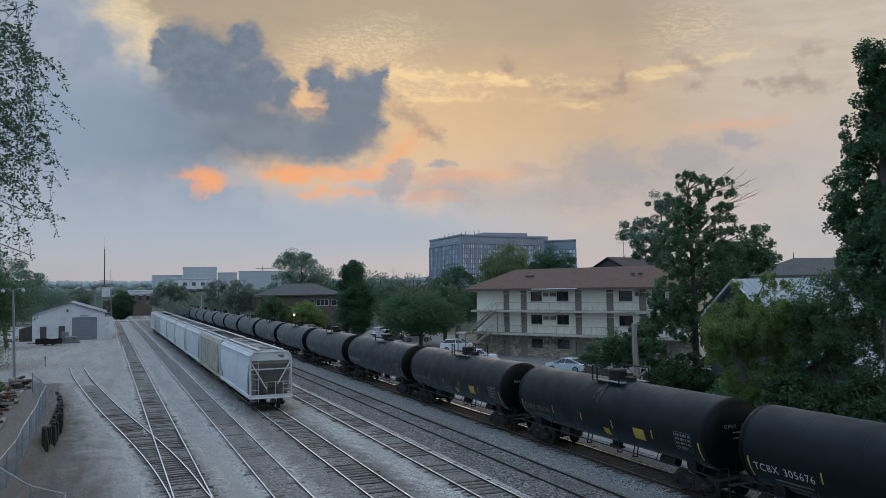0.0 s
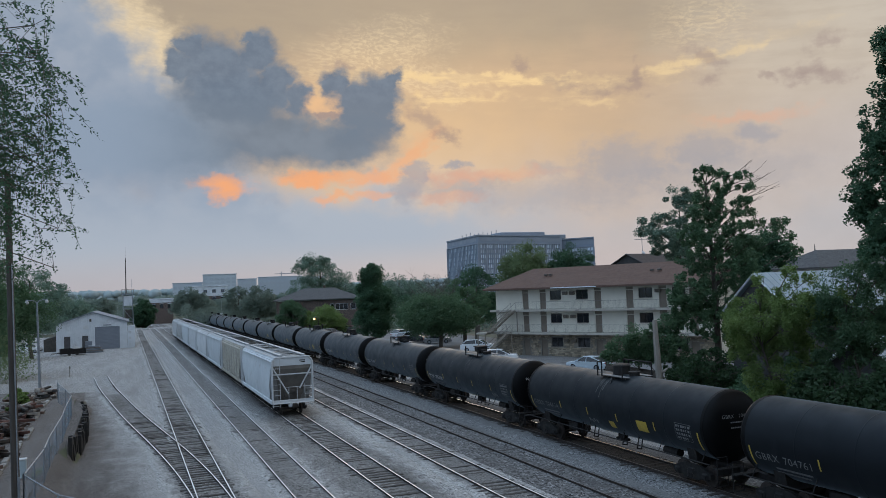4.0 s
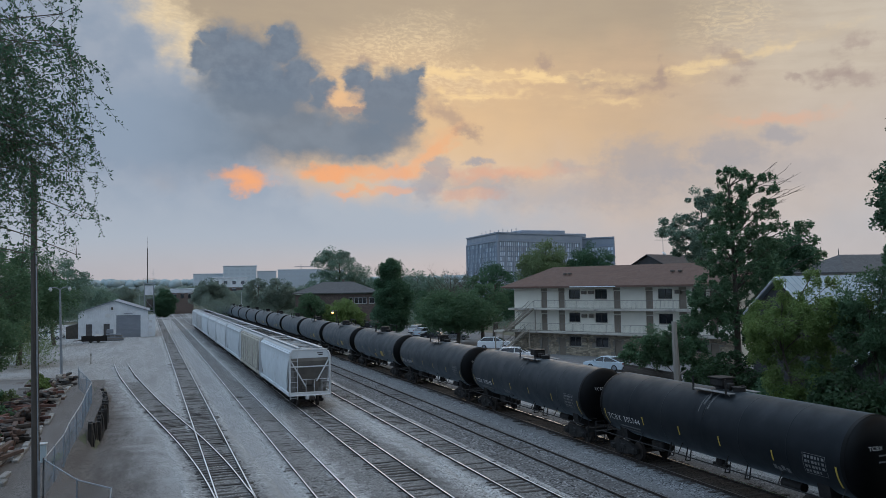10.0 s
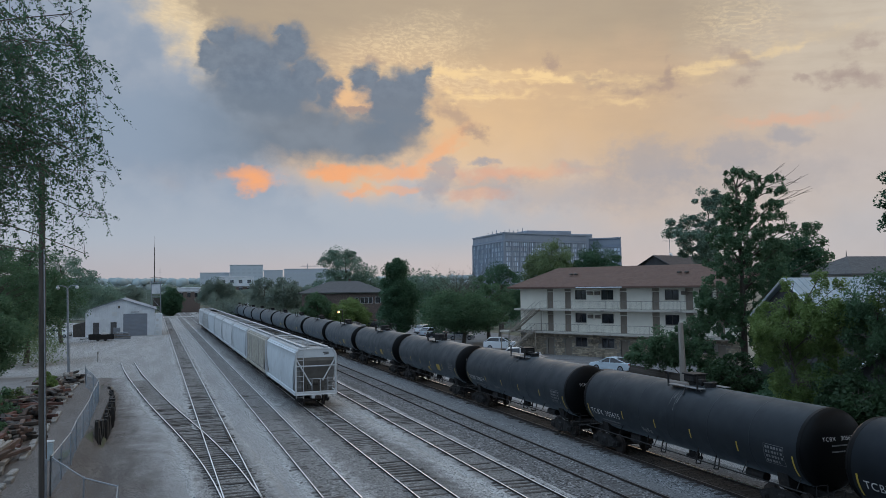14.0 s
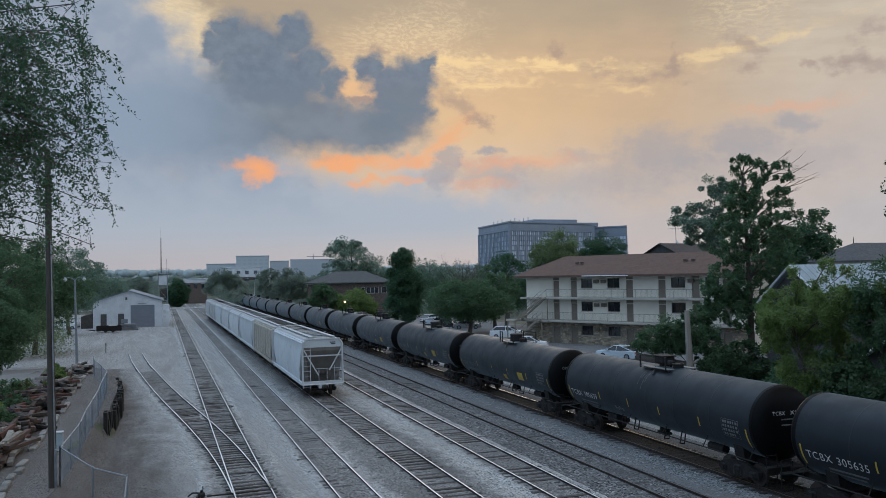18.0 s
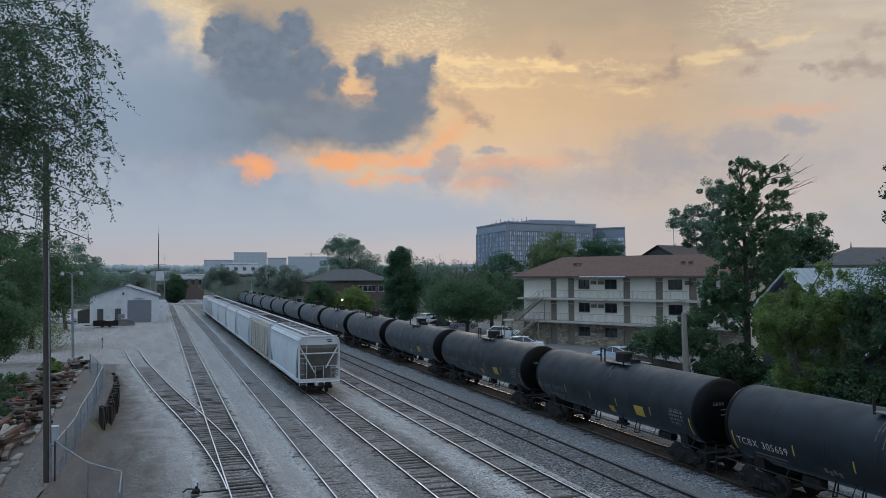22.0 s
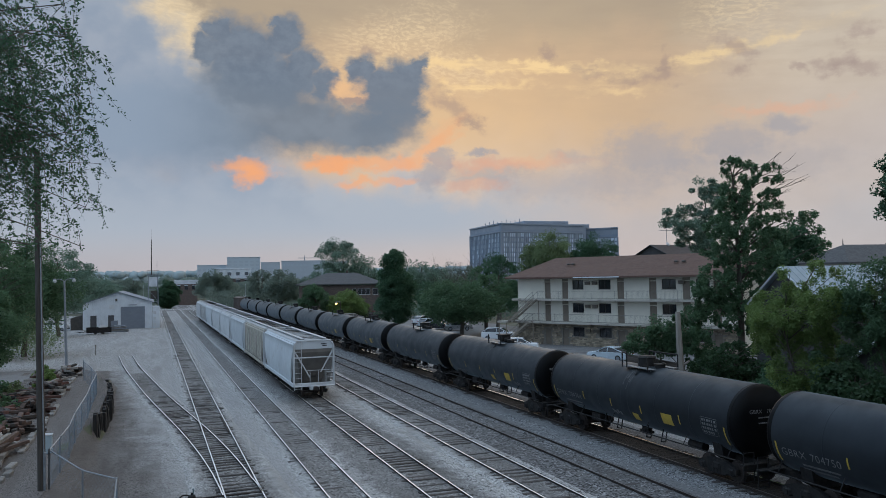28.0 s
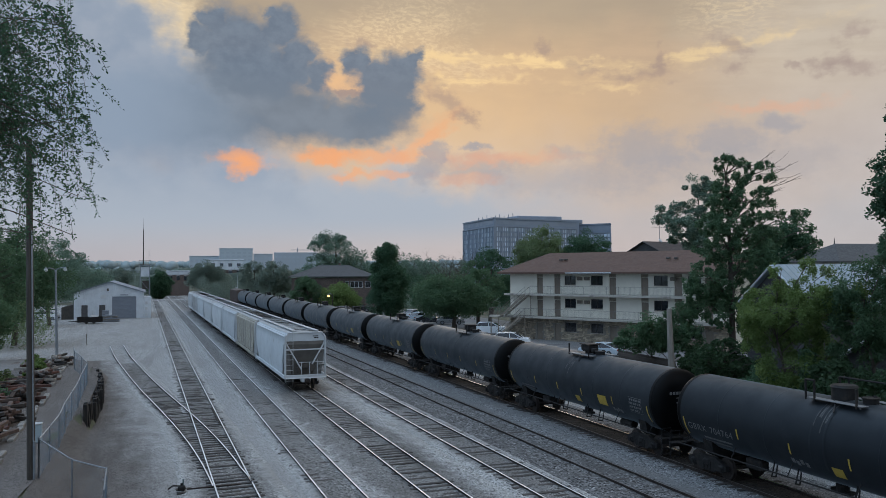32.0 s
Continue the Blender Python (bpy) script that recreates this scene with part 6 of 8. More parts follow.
def shed():
    # doors of the shed
    b = thing("metal_shed", "white corrugated metal shed with grey roller door", "shed", pose(-12.2, 166.2, BASE))
    W, D, ze, zp, xp = 12.35, 24.0, 5.0, 7.0, 6.3
    holes = [(6.65, 11.0, 0.0, 4.28), (1.3, 2.4, 0.0, 2.72), (4.4, 5.5, 0.0, 2.75)]
    w = part("front_wall", wall_with_openings(0, W, 0, ze, 0, 0.2, holes), M_METALW, b)
    part("gable", Mb().prism([(0, ze), (W, ze), (xp, zp)], 0.0, 0.2), M_METALW, w)
    rib = Mb()
    for k in range(1, 40):
        x = W * k / 40
        top = ze + (zp - ze) * (x / xp if x < xp else (W - x) / (W - xp))
        lo = next((h[3] for h in holes if h[0] - 0.05 < x < h[1] + 0.05), 0)
        rib.box((x, -0.012, (lo + top) / 2), (0.05, 0.03, top - lo - 0.05))
    part("corrugation", rib, M_METALW, w, kind="stuff")
    for x in (0.1, W - 0.1):
        part("side_wall", Mb().box((x, D / 2 + 0.1, ze / 2), (0.2, D - 0.2, ze)), M_METALW, b)
    part("back_wall", Mb().box((W / 2, D - 0.1, ze / 2), (W - 0.4, 0.2, ze)), M_METALW, b)
    roof = Mb()
    roof.prism([(-0.35, ze - 0.1), (xp, zp + 0.05), (xp, zp + 0.2), (-0.35, ze + 0.06)], -0.4, D + 0.3)
    roof.prism([(W + 0.35, ze - 0.1), (W + 0.35, ze + 0.06), (xp, zp + 0.2), (xp, zp + 0.05)], -0.4, D + 0.3)
    part("roof", roof, M_METALG, b, "grey sheet metal roof")
    d = part("roller_door", Mb().box((8.825, 0.12, 2.14), (4.35, 0.06, 4.28)), M_METALG, b, "grey roller door, closed")
    for k in range(17):
        part("slat", Mb().soft((8.825, 0.085, 0.13 + 0.25 * k), (4.33, 0.04, 0.22), 0.02), M_METALG, d)
    for x in (1.85, 4.95):
        part("door", Mb().soft((x, 0.12, 1.36), (1.06, 0.06, 2.7), 0.02), M_SHEDDOOR, b, "dark grey door")
    part("vent", Mb().soft((5.9, -0.03, 5.6), (0.35, 0.1, 0.5), 0.02), M_FRAMEW, b)
    part("sign_board", Mb().soft((5.1, -0.05, 4.3), (0.9, 0.05, 0.7), 0.01), M_HGREY, b)
    part("wall_lamp", Mb().soft((8.8, -0.12, 4.62), (1.5, 0.2, 0.14), 0.03), M_GALV, b)
    an = part("lean_to", Mb().prism([(-2.2, 0), (0, 0), (0, 2.9), (-2.2, 2.3)], 1.0, 9.0), M_GRIME, b, "low dark lean-to")
    part("side_bay", Mb().soft((13.05, 1.2, 2.1), (1.3, 2.4, 4.2), 0.03), M_METALW, b, "white annex beside the shed")
    for z in (0.7, 1.9, 3.0):
        part("meter_box", Mb().soft((12.8, -0.12, z), (0.5, 0.2, 0.5), 0.02), M_HGREY, b)


shed()


def signal_tower():
    t = thing("lattice_tower", "small steel tower with white cabin and tall mast", "tower", pose(0.35, 169.8, BASE))
    legs = []
    for x, y in ((-0.85, -0.8), (0.85, -0.8), (0.85, 0.8), (-0.85, 0.8)):
        part("leg", Mb().rod((x * 1.15, y * 1.15, 0), (x, y, 10.3), 0.08, 6), M_GALV, t)
    for z in (2.5, 5.0, 7.5):
        q = Mb()
        c = [(-0.9, -0.85, z), (0.9, -0.85, z), (0.9, 0.85, z), (-0.9, 0.85, z)]
        for a, b in zip(c, c[1:] + c[:1]):
            q.rod(a, b, 0.05, 5)
            q.rod(a, (b[0], b[1], z - 2.4), 0.035, 5)
        part("brace", q, M_GALV, t)
    part("cabin", Mb().soft((0, 0, 9.0), (1.5, 1.4, 1.9), 0.04), M_METALW, t, "white cabin box")
    part("platform", Mb().soft((0, 0, 10.3), (2.3, 2.2, 0.12), 0.02), M_GALV, t)
    part("lower_cabin", Mb().soft((0.1, 0, 6.4), (1.2, 1.2, 1.6), 0.04), M_GRIME, t)
    balustrade(t, [(-1.1, -1.05, 10.35), (1.1, -1.05, 10.35), (1.1, 1.05, 10.35), (-1.1, 1.05, 10.35), (-1.1, -1.05, 10.35)], 0.9, 0.4)
    part("mast", Mb().rod((-0.3, 0, 10.3), (-0.3, 0, 17.4), 0.11, 8, 0.07).rod((-0.3, 0, 17.4), (-0.3, 0, 19.6), 0.025, 5, 0.012), M_POLE, t, "dark mast with thin aerial")
    part("aerial", Mb().rod((0.75, 0, 10.3), (0.75, 0, 13.2), 0.025, 5).rod((0.45, 0, 12.3), (1.05, 0, 12.3), 0.02, 5), M_GALV, t)


signal_tower()


def lamp_post():
    t = thing("street_lamp", "tall grey lamp post with two globe lamps", "street lamp", pose(-8.4, 93.1, BASE, 0, -1.2, 0))
    part("base_plate", Mb().rod((0, 0, 0), (0, 0, 0.35), 0.24, 10, 0.2), M_CONC, t)
    part("pole", Mb().rod((0, 0, 0.3), (0, 0, 9.15), 0.15, 10, 0.09), M_GALV, t)
    for s in (-1, 1):
        arm = part("arm", Mb().pipe([(0, 0, 9.1), (s * 0.25, 0, 9.35), (s * 0.6, 0, 9.42), (s * 0.9, 0, 9.38)], 0.045), M_GALV, t)
        gl = Mb()
        rings = []
        for k in range(7):
            a = math.pi * (k + 0.15) / 6.3
            rings.append([(s * 0.92 + 0.19 * math.sin(a) * math.cos(w), 0.19 * math.sin(a) * math.sin(w), 9.2 + 0.18 * math.cos(a)) for w in [2 * math.pi * j / 10 for j in range(10)]])
        part("globe", gl.loft(rings), M_HGREY, arm, "frosted globe, unlit", smooth=True)
        part("hood", Mb().rod((s * 0.92, 0, 9.36), (s * 0.92, 0, 9.48), 0.15, 10, 0.07), M_GALV, arm)


lamp_post()


def utility_pole():
    t = thing("utility_pole", "weathered wooden utility pole with a steel conduit", "utility pole", pose(-4.0, 34.75, 0.75))
    part("pole", Mb().rod((0, 0, -0.1), (-0.18, 0.05, 13.2), 0.155, 14, 0.11), M_POLE, t, smooth=True)
    part("conduit", Mb().pipe([(0.10, -0.13, 0.0), (0.055, -0.125, 3.2), (0.02, -0.12, 5.6), (-0.04, -0.10, 9.6)], 0.026, 6), M_GALV, t, "pale steel conduit")
    part("cable_guard", Mb().soft((0.12, -0.17, 0.75), (0.09, 0.06, 1.5), 0.02), M_GALV, t)
    part("cross_bolt", Mb().rod((-0.32, 0, 12.2), (0.1, 0, 12.2), 0.03, 6), M_GALV, t)


utility_pole()

# ------------------------------------------------------------ fence, timber wall, timber piles


def chain_fence(pts, name_label, wire=0.0017):
    f = thing("chain_link_fence", name_label, "fence")
    rnd = random.Random(3)
    for (a, b) in zip(pts, pts[1:]):
        A, B = Vector((*a, height(*a))), Vector((*b, height(*b)))
        part("post", Mb().rod(A - Vector((0, 0, 0.1)), A + Vector((0, 0, 1.58)), 0.035, 8), M_GALV, f)
        part("top_rail", Mb().rod(A + Vector((0, 0, 1.53)), B + Vector((0, 0, 1.53)), 0.026, 6), M_GALV, f, "pale galvanised top rail")
        w = Mb()
        n = int((B - A).length / 0.15)
        for k in range(n):
            p, q = A.lerp(B, k / n), A.lerp(B, (k + 1) / n)
            for j in range(6):
                za, zb = 0.05 + j * 0.25, 0.05 + (j + 1) * 0.25
                u, v = (p, q) if j % 2 else (q, p)
                w.rod(u + Vector((0, 0, za)), v + Vector((0, 0, zb)), wire, 3, caps=False)
                w.rod(v + Vector((0, 0, za)), u + Vector((0, 0, zb)), wire, 3, caps=False)
        part("wire_mesh", w.mesh("wire_mesh", M_BLUEFEN, fix=False), M_BLUEFEN, f, "blue-grey chain-link mesh", kind="stuff")
    e = Vector((*pts[-1], height(*pts[-1])))
    part("post", Mb().rod(e - Vector((0, 0, 0.1)), e + Vector((0, 0, 1.58)), 0.035, 8), M_GALV, f)
    return f


chain_fence([(-3.76, 34.9), (-3.7, 38.2), (-3.62, 41.5), (-3.66, 44.8), (-3.6, 48.2), (-3.52, 51.6), (-3.6, 55), (-3.62, 58.5), (-3.66, 62), (-4.3, 66.5), (-5.2, 72), (-5.6, 77)],
            "chain-link fence with bent galvanised top rail along the bank")
chain_fence([(-3.76, 34.9), (-2.5, 33.9), (-1.25, 32.9), (-1.2, 29.5)], "chain-link fence running down the dirt bank", 0.0012)


def timber_wall():
    t = thing("retaining_wall", "row of black upright timbers holding the bank", "retaining wall")
    rnd = random.Random(8)
    y = 49.6
    while y < 71:
        x = np.interp(y, (49.6, 53, 58, 64, 71), (-2.95, -2.62, -2.55, -2.75, -3.35)) + rnd.uniform(-0.05, 0.05)
        h = rnd.uniform(1.05, 1.55) if y < 63 else rnd.uniform(0.95, 1.25)
        part("timber", Mb().soft((0, 0, h / 2), (0.2, 0.26, h), 0.02), M_FRAME, t, m=pose(x, y, BASE - 0.05, rnd.uniform(-6, 6), rnd.uniform(-9, 1), rnd.uniform(-12, 12)))
        y += 0.31 + rnd.uniform(0, 0.14)


timber_wall()
M_OLDTIE = mat("old_rust_brown_timber", (0.108, 0.068, 0.052), (0.06, 0.042, 0.036), rough=0.92, scale=4, stretch=(3, 0.4, 3), bump=0.5, bscale=12, spread=0.45)
M_RUST = mat("rusty_scrap_steel", (0.125, 0.058, 0.045), (0.08, 0.04, 0.033), rough=0.9, scale=3, spread=0.3)


def timber_pile(x, y, n, seed, mats, label, ln=2.6, spread=(1.4, 2.2), wild=35, rz=8):
    rnd = random.Random(seed)
    t = thing("timber_pile", label, "timber pile", pose(x, y, height(x, y)), "piles of old timbers")
    me = [Mb().soft((0, 0, 0), (0.23, ln * k, 0.17), 0.015) for k in (1.0, 0.8, 0.55)]
    made = {}
    for k in range(n):
        lv = int(k / n * 5)
        m = rnd.choice(mats)
        j = rnd.randrange(3)
        if (m.name, j) not in made:
            made[m.name, j] = me[j].mesh("beam", m)
        g = 1 - lv / 7
        part("beam", made[m.name, j], m, t, m=pose(rnd.uniform(-spread[0], spread[0]) * g, rnd.uniform(-spread[1], spread[1]) * g, 0.09 + lv * 0.17,
                                                  rnd.uniform(-7, 7), rnd.uniform(-8, 8), rnd.gauss(rz, wild)))


timber_pile(-7.15, 38.0, 34, 1, [M_PALE, M_OLDTIE, M_RUST, M_OLDTIE], "loose pile of bleached and brown old railway ties", spread=(0.7, 2.4), wild=7, rz=-9)
timber_pile(-6.55, 41.5, 16, 21, [M_PALE, M_OLDTIE, M_OLDTIE], "stack of long bleached planks by the kerb", ln=4.6, spread=(0.35, 1.4), wild=5, rz=-6)
timber_pile(-7.5, 45.0, 40, 2, [M_OLDTIE, M_TIE, M_RUST, M_PALE], "jumbled pile of rotten brown railway ties", spread=(1.0, 2.6), wild=20)
timber_pile(-7.8, 52.0, 46, 3, [M_OLDTIE, M_TIE, M_RUST], "jumbled heap of rust-brown railway ties", spread=(1.1, 3.0))
timber_pile(-7.9, 60.0, 46, 4, [M_OLDTIE, M_TIE, M_RUST, M_PALE], "jumbled heap of rust-brown railway ties", spread=(1.1, 3.4))
timber_pile(-7.6, 69.0, 44, 5, [M_TIE, M_OLDTIE, M_PALE], "dark heap of broken railway ties", spread=(1.2, 3.8))
timber_pile(-9.6, 41.0, 50, 16, [M_OLDTIE, M_TIE, M_PALE], "jumbled heap of rust-brown railway ties", spread=(1.2, 3.2), wild=30)
timber_pile(-10.0, 58.0, 54, 17, [M_OLDTIE, M_TIE, M_RUST], "jumbled heap of rust-brown railway ties", spread=(1.5, 3.6))
timber_pile(-6.9, 48.5, 36, 18, [M_OLDTIE, M_TIE, M_TIE], "dark heap of broken railway ties", spread=(0.6, 2.2), wild=25)
timber_pile(-6.9, 56.0, 36, 19, [M_TIE, M_OLDTIE, M_RUST], "dark heap of broken railway ties", spread=(0.6, 2.4))
timber_pile(-6.95, 64.5, 36, 20, [M_TIE, M_OLDTIE, M_RUST, M_PALE], "dark heap of broken railway ties", spread=(0.6, 2.4))
timber_pile(-10.6, 50.0, 50, 6, [M_OLDTIE, M_TIE, M_RUST], "jumbled heap of rust-brown railway ties", spread=(1.3, 4.0))
timber_pile(-6.9, 77.5, 30, 7, [M_TIE, M_PALE, M_OLDTIE], "low heap of dark and bleached ties", spread=(0.8, 3.0))


def kerb_line():
    t = thing("kerb_line", "broken line of pale concrete kerb blocks", "kerb", kind="structure")
    rnd = random.Random(4)
    y = 24.0
    while y < 80:
        ln = rnd.uniform(0.5, 1.7)
        x = np.interp(y, (20, 35, 54, 80), (-5.62, -5.68, -5.75, -6.25))
        if rnd.random() < 0.85:
            part("kerb_block", Mb().soft((0, 0, 0.06), (0.3, ln, 0.24), 0.04), M_CONC, t, m=pose(x + rnd.uniform(-0.1, 0.1), y + ln / 2, height(x, y), rnd.uniform(-2, 2), rnd.uniform(-4, 4), rnd.uniform(-4, 4)))
        y += ln + rnd.uniform(0.03, 0.5)


kerb_line()


def cable_box():
    t = thing("utility_box", "small pale blue utility box at the pole", "utility box", pose(-4.6, 41.9, height(-4.6, 41.9)))
    part("body", Mb().soft((0, 0, 0.42), (0.42, 0.36, 0.84), 0.03), mat("pale_blue_box", (0.42, 0.52, 0.58), (0.36, 0.45, 0.5), rough=0.6), t)
    part("lid", Mb().soft((0, 0, 0.87), (0.48, 0.42, 0.07), 0.02), M_HGREY, t)


cable_box()


def switch_stand():
    t = thing("switch_stand", "black switch stand with lever and blue-green target", "switch stand", pose(1.5, 34.3, BASE + 0.02))
    for d in (-0.3, 0.3):
        part("head_block", Mb().soft((0.45, d, 0.0), (1.3, 0.2, 0.14), 0.02), M_TIE, t)
    part("stand_body", Mb().soft((0, 0, 0.17), (0.3, 0.26, 0.2), 0.05).rod((0, 0, 0.22), (0, 0, 0.36), 0.045, 8), M_FRAME, t)
    part("lever", Mb().pipe([(-0.08, 0.05, 0.24), (-0.34, 0.08, 0.27), (-0.52, 0.08, 0.14)], 0.03), M_FRAME, t)
    part("target", Mb().soft((0.06, 0, 0.44), (0.04, 0.13, 0.15), 0.01).rod((0.06, 0, 0.25), (0.06, 0, 0.52), 0.018, 6), mat("faded_target_paint", (0.05, 0.12, 0.13), rough=0.6), t, "faded blue-green target plate")
    part("throw_rod", Mb().rod((0.2, 0, 0.1), (2.3, 0, 0.1), 0.03, 6), M_RAIL, t)


switch_stand()


def marker_post():
    t = thing("marker_post", "short thin dark marker post in the gravel", "post", pose(-6.48, 108.0, BASE + 0.04))
    part("post", Mb().rod((0, 0, 0), (0, 0, 1.3), 0.05, 6), M_IRON, t)
    part("plate", Mb().soft((0, -0.06, 1.1), (0.16, 0.03, 0.3), 0.01), M_IRON, t)


marker_post()

# ------------------------------------------------------------ trees round the near houses
def lobed_tree(az, dist, lobes, label, material, seed, leaf, clump, dense, per, trunk, top, name="tree", depth=0.7, flat=0.8, long=1.6, droop=0.0):
    """A tree whose crown is a set of lobes (across the line of sight, up, half width, half height): limbs run to each lobe and twigs to its clumps of leaves."""
    rnd = np.random.default_rng(seed)
    x, y = far(az, dist)
    a = radians(az)
    across, along = Vector((math.cos(a), -math.sin(a), 0)), Vector((math.sin(a), math.cos(a), 0))
    t = thing(name, label, "tree" if name == "tree" else "shrub", pose(x, y, BASE - 0.05))
    wood = Mb()
    stem = limb(wood, (0, 0, -0.1), across * lobes[0][0] * 0.5 + Vector((0, 0, top)), trunk, trunk * 0.2, (rnd.uniform(-0.2, 0.2), 0, 0), 8)
    cs, rs = [], []
    for u, z, ru, rz in lobes:
        mid = across * u + along * (rnd.normal() * depth * ru * 0.6) + Vector((0, 0, z))
        root = min((p for p in stem if p.z < max(z - 0.3 * abs(u), stem[1].z + 0.01)), key=lambda p: abs(p.z - (z - 0.6 * abs(u) - rz)), default=stem[1])
        limb(wood, root, mid, max(0.02, trunk * 0.2), 0.014, (0, 0, 0.12 * abs(u)), 5)
        for k in range(max(3, int(dense * ru * rz / clump ** 2))):
            q = rnd.normal(size=3)
            q /= np.linalg.norm(q)
            q *= rnd.uniform(0.15, 1.0) ** 0.45
            c = mid + across * (q[0] * ru) + along * (q[1] * max(ru, rz) * depth) + Vector((0, 0, q[2] * rz))
            cs.append(tuple(c))
            rs.append(clump * rnd.uniform(0.4, 1.45))
            if k % 2 == 0:
                wood.rod(mid, c, 0.012, 4, 0.006, False)
    part("trunk", wood.mesh("trunk", M_BARK, True, False), M_BARK, t, "dark bark")
    part("crown", leaf_cloud(rnd, np.array(cs), np.array(rs), per, leaf, material, flat=flat, long=long, droop=droop), material, t)
    return t


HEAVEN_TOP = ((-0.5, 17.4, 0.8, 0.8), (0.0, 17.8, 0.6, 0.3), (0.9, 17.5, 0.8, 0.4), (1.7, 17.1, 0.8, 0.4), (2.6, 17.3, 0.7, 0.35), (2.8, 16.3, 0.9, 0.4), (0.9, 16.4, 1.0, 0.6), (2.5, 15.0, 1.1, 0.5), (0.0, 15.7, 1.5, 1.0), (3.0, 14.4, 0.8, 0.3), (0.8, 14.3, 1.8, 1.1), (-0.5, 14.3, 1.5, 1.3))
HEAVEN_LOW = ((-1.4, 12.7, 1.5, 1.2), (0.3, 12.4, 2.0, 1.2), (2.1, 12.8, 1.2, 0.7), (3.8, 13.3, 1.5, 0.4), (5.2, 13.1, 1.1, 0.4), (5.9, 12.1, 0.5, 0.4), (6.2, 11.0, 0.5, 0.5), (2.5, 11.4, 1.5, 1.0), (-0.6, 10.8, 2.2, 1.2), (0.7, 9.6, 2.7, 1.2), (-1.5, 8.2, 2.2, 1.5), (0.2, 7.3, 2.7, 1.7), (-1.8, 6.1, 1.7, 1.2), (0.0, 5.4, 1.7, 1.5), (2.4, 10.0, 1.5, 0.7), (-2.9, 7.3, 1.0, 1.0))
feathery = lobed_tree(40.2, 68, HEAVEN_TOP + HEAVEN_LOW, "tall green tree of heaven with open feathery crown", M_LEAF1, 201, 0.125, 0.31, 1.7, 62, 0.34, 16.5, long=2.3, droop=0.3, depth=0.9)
x, y = far(40.2, 68)
twigs = Mb()
rnd_t = random.Random(5)
for k in range(9):
    b = Vector((x + rnd_t.uniform(0.8, 2.2), y + rnd_t.uniform(-1.6, -0.4), rnd_t.uniform(13.6, 17.0)))
    e = b + Vector((rnd_t.uniform(1.2, 2.9), rnd_t.uniform(-1.6, 0.2), rnd_t.uniform(0.2, 1.5)))
    q = limb(twigs, b, e, 0.035, 0.012, (0, 0, -0.15), 4)
    for j in range(4):
        p = q[rnd_t.randrange(2, 5)]
        twigs.rod(p, p + Vector((rnd_t.uniform(0.2, 0.9), rnd_t.uniform(-0.6, 0.2), rnd_t.uniform(-0.2, 0.6))), 0.014, 4, 0.006)
part("twig_growth", twigs.mesh("twig_growth", M_BARK, fix=False), M_BARK, feathery, kind="stuff", m=pose(-x, -y, -height(x, y)))
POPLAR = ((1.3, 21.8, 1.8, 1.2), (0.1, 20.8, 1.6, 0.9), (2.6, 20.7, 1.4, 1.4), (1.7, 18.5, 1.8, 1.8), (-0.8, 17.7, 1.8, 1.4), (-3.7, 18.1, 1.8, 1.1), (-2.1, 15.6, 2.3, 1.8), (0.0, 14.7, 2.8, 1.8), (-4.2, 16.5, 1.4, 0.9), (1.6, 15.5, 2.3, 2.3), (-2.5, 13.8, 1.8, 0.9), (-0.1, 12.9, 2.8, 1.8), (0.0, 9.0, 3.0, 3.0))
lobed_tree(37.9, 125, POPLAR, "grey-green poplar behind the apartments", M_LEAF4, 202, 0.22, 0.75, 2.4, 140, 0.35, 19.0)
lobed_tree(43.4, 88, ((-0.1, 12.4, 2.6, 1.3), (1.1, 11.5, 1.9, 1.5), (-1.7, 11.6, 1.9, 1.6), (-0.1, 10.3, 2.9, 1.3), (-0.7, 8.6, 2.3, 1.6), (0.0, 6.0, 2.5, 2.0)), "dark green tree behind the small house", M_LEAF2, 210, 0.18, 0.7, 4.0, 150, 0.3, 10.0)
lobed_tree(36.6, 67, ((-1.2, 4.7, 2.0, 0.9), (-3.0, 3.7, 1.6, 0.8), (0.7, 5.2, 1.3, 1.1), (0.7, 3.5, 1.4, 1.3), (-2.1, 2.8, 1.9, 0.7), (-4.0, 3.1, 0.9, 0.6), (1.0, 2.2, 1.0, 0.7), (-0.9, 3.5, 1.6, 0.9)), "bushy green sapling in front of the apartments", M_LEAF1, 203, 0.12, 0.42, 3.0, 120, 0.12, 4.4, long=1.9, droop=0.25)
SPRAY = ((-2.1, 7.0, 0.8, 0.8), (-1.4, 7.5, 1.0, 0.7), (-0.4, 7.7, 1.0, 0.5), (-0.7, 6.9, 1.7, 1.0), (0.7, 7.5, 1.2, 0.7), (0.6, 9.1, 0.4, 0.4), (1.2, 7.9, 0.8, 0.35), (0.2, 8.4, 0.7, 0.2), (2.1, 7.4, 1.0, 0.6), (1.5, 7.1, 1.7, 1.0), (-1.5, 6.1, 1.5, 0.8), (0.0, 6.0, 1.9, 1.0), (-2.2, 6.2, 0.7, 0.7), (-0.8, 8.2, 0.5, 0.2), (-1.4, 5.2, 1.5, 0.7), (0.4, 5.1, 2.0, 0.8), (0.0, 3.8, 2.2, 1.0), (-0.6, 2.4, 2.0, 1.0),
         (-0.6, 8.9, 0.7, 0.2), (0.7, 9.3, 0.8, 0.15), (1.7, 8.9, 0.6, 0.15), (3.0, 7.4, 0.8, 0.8))
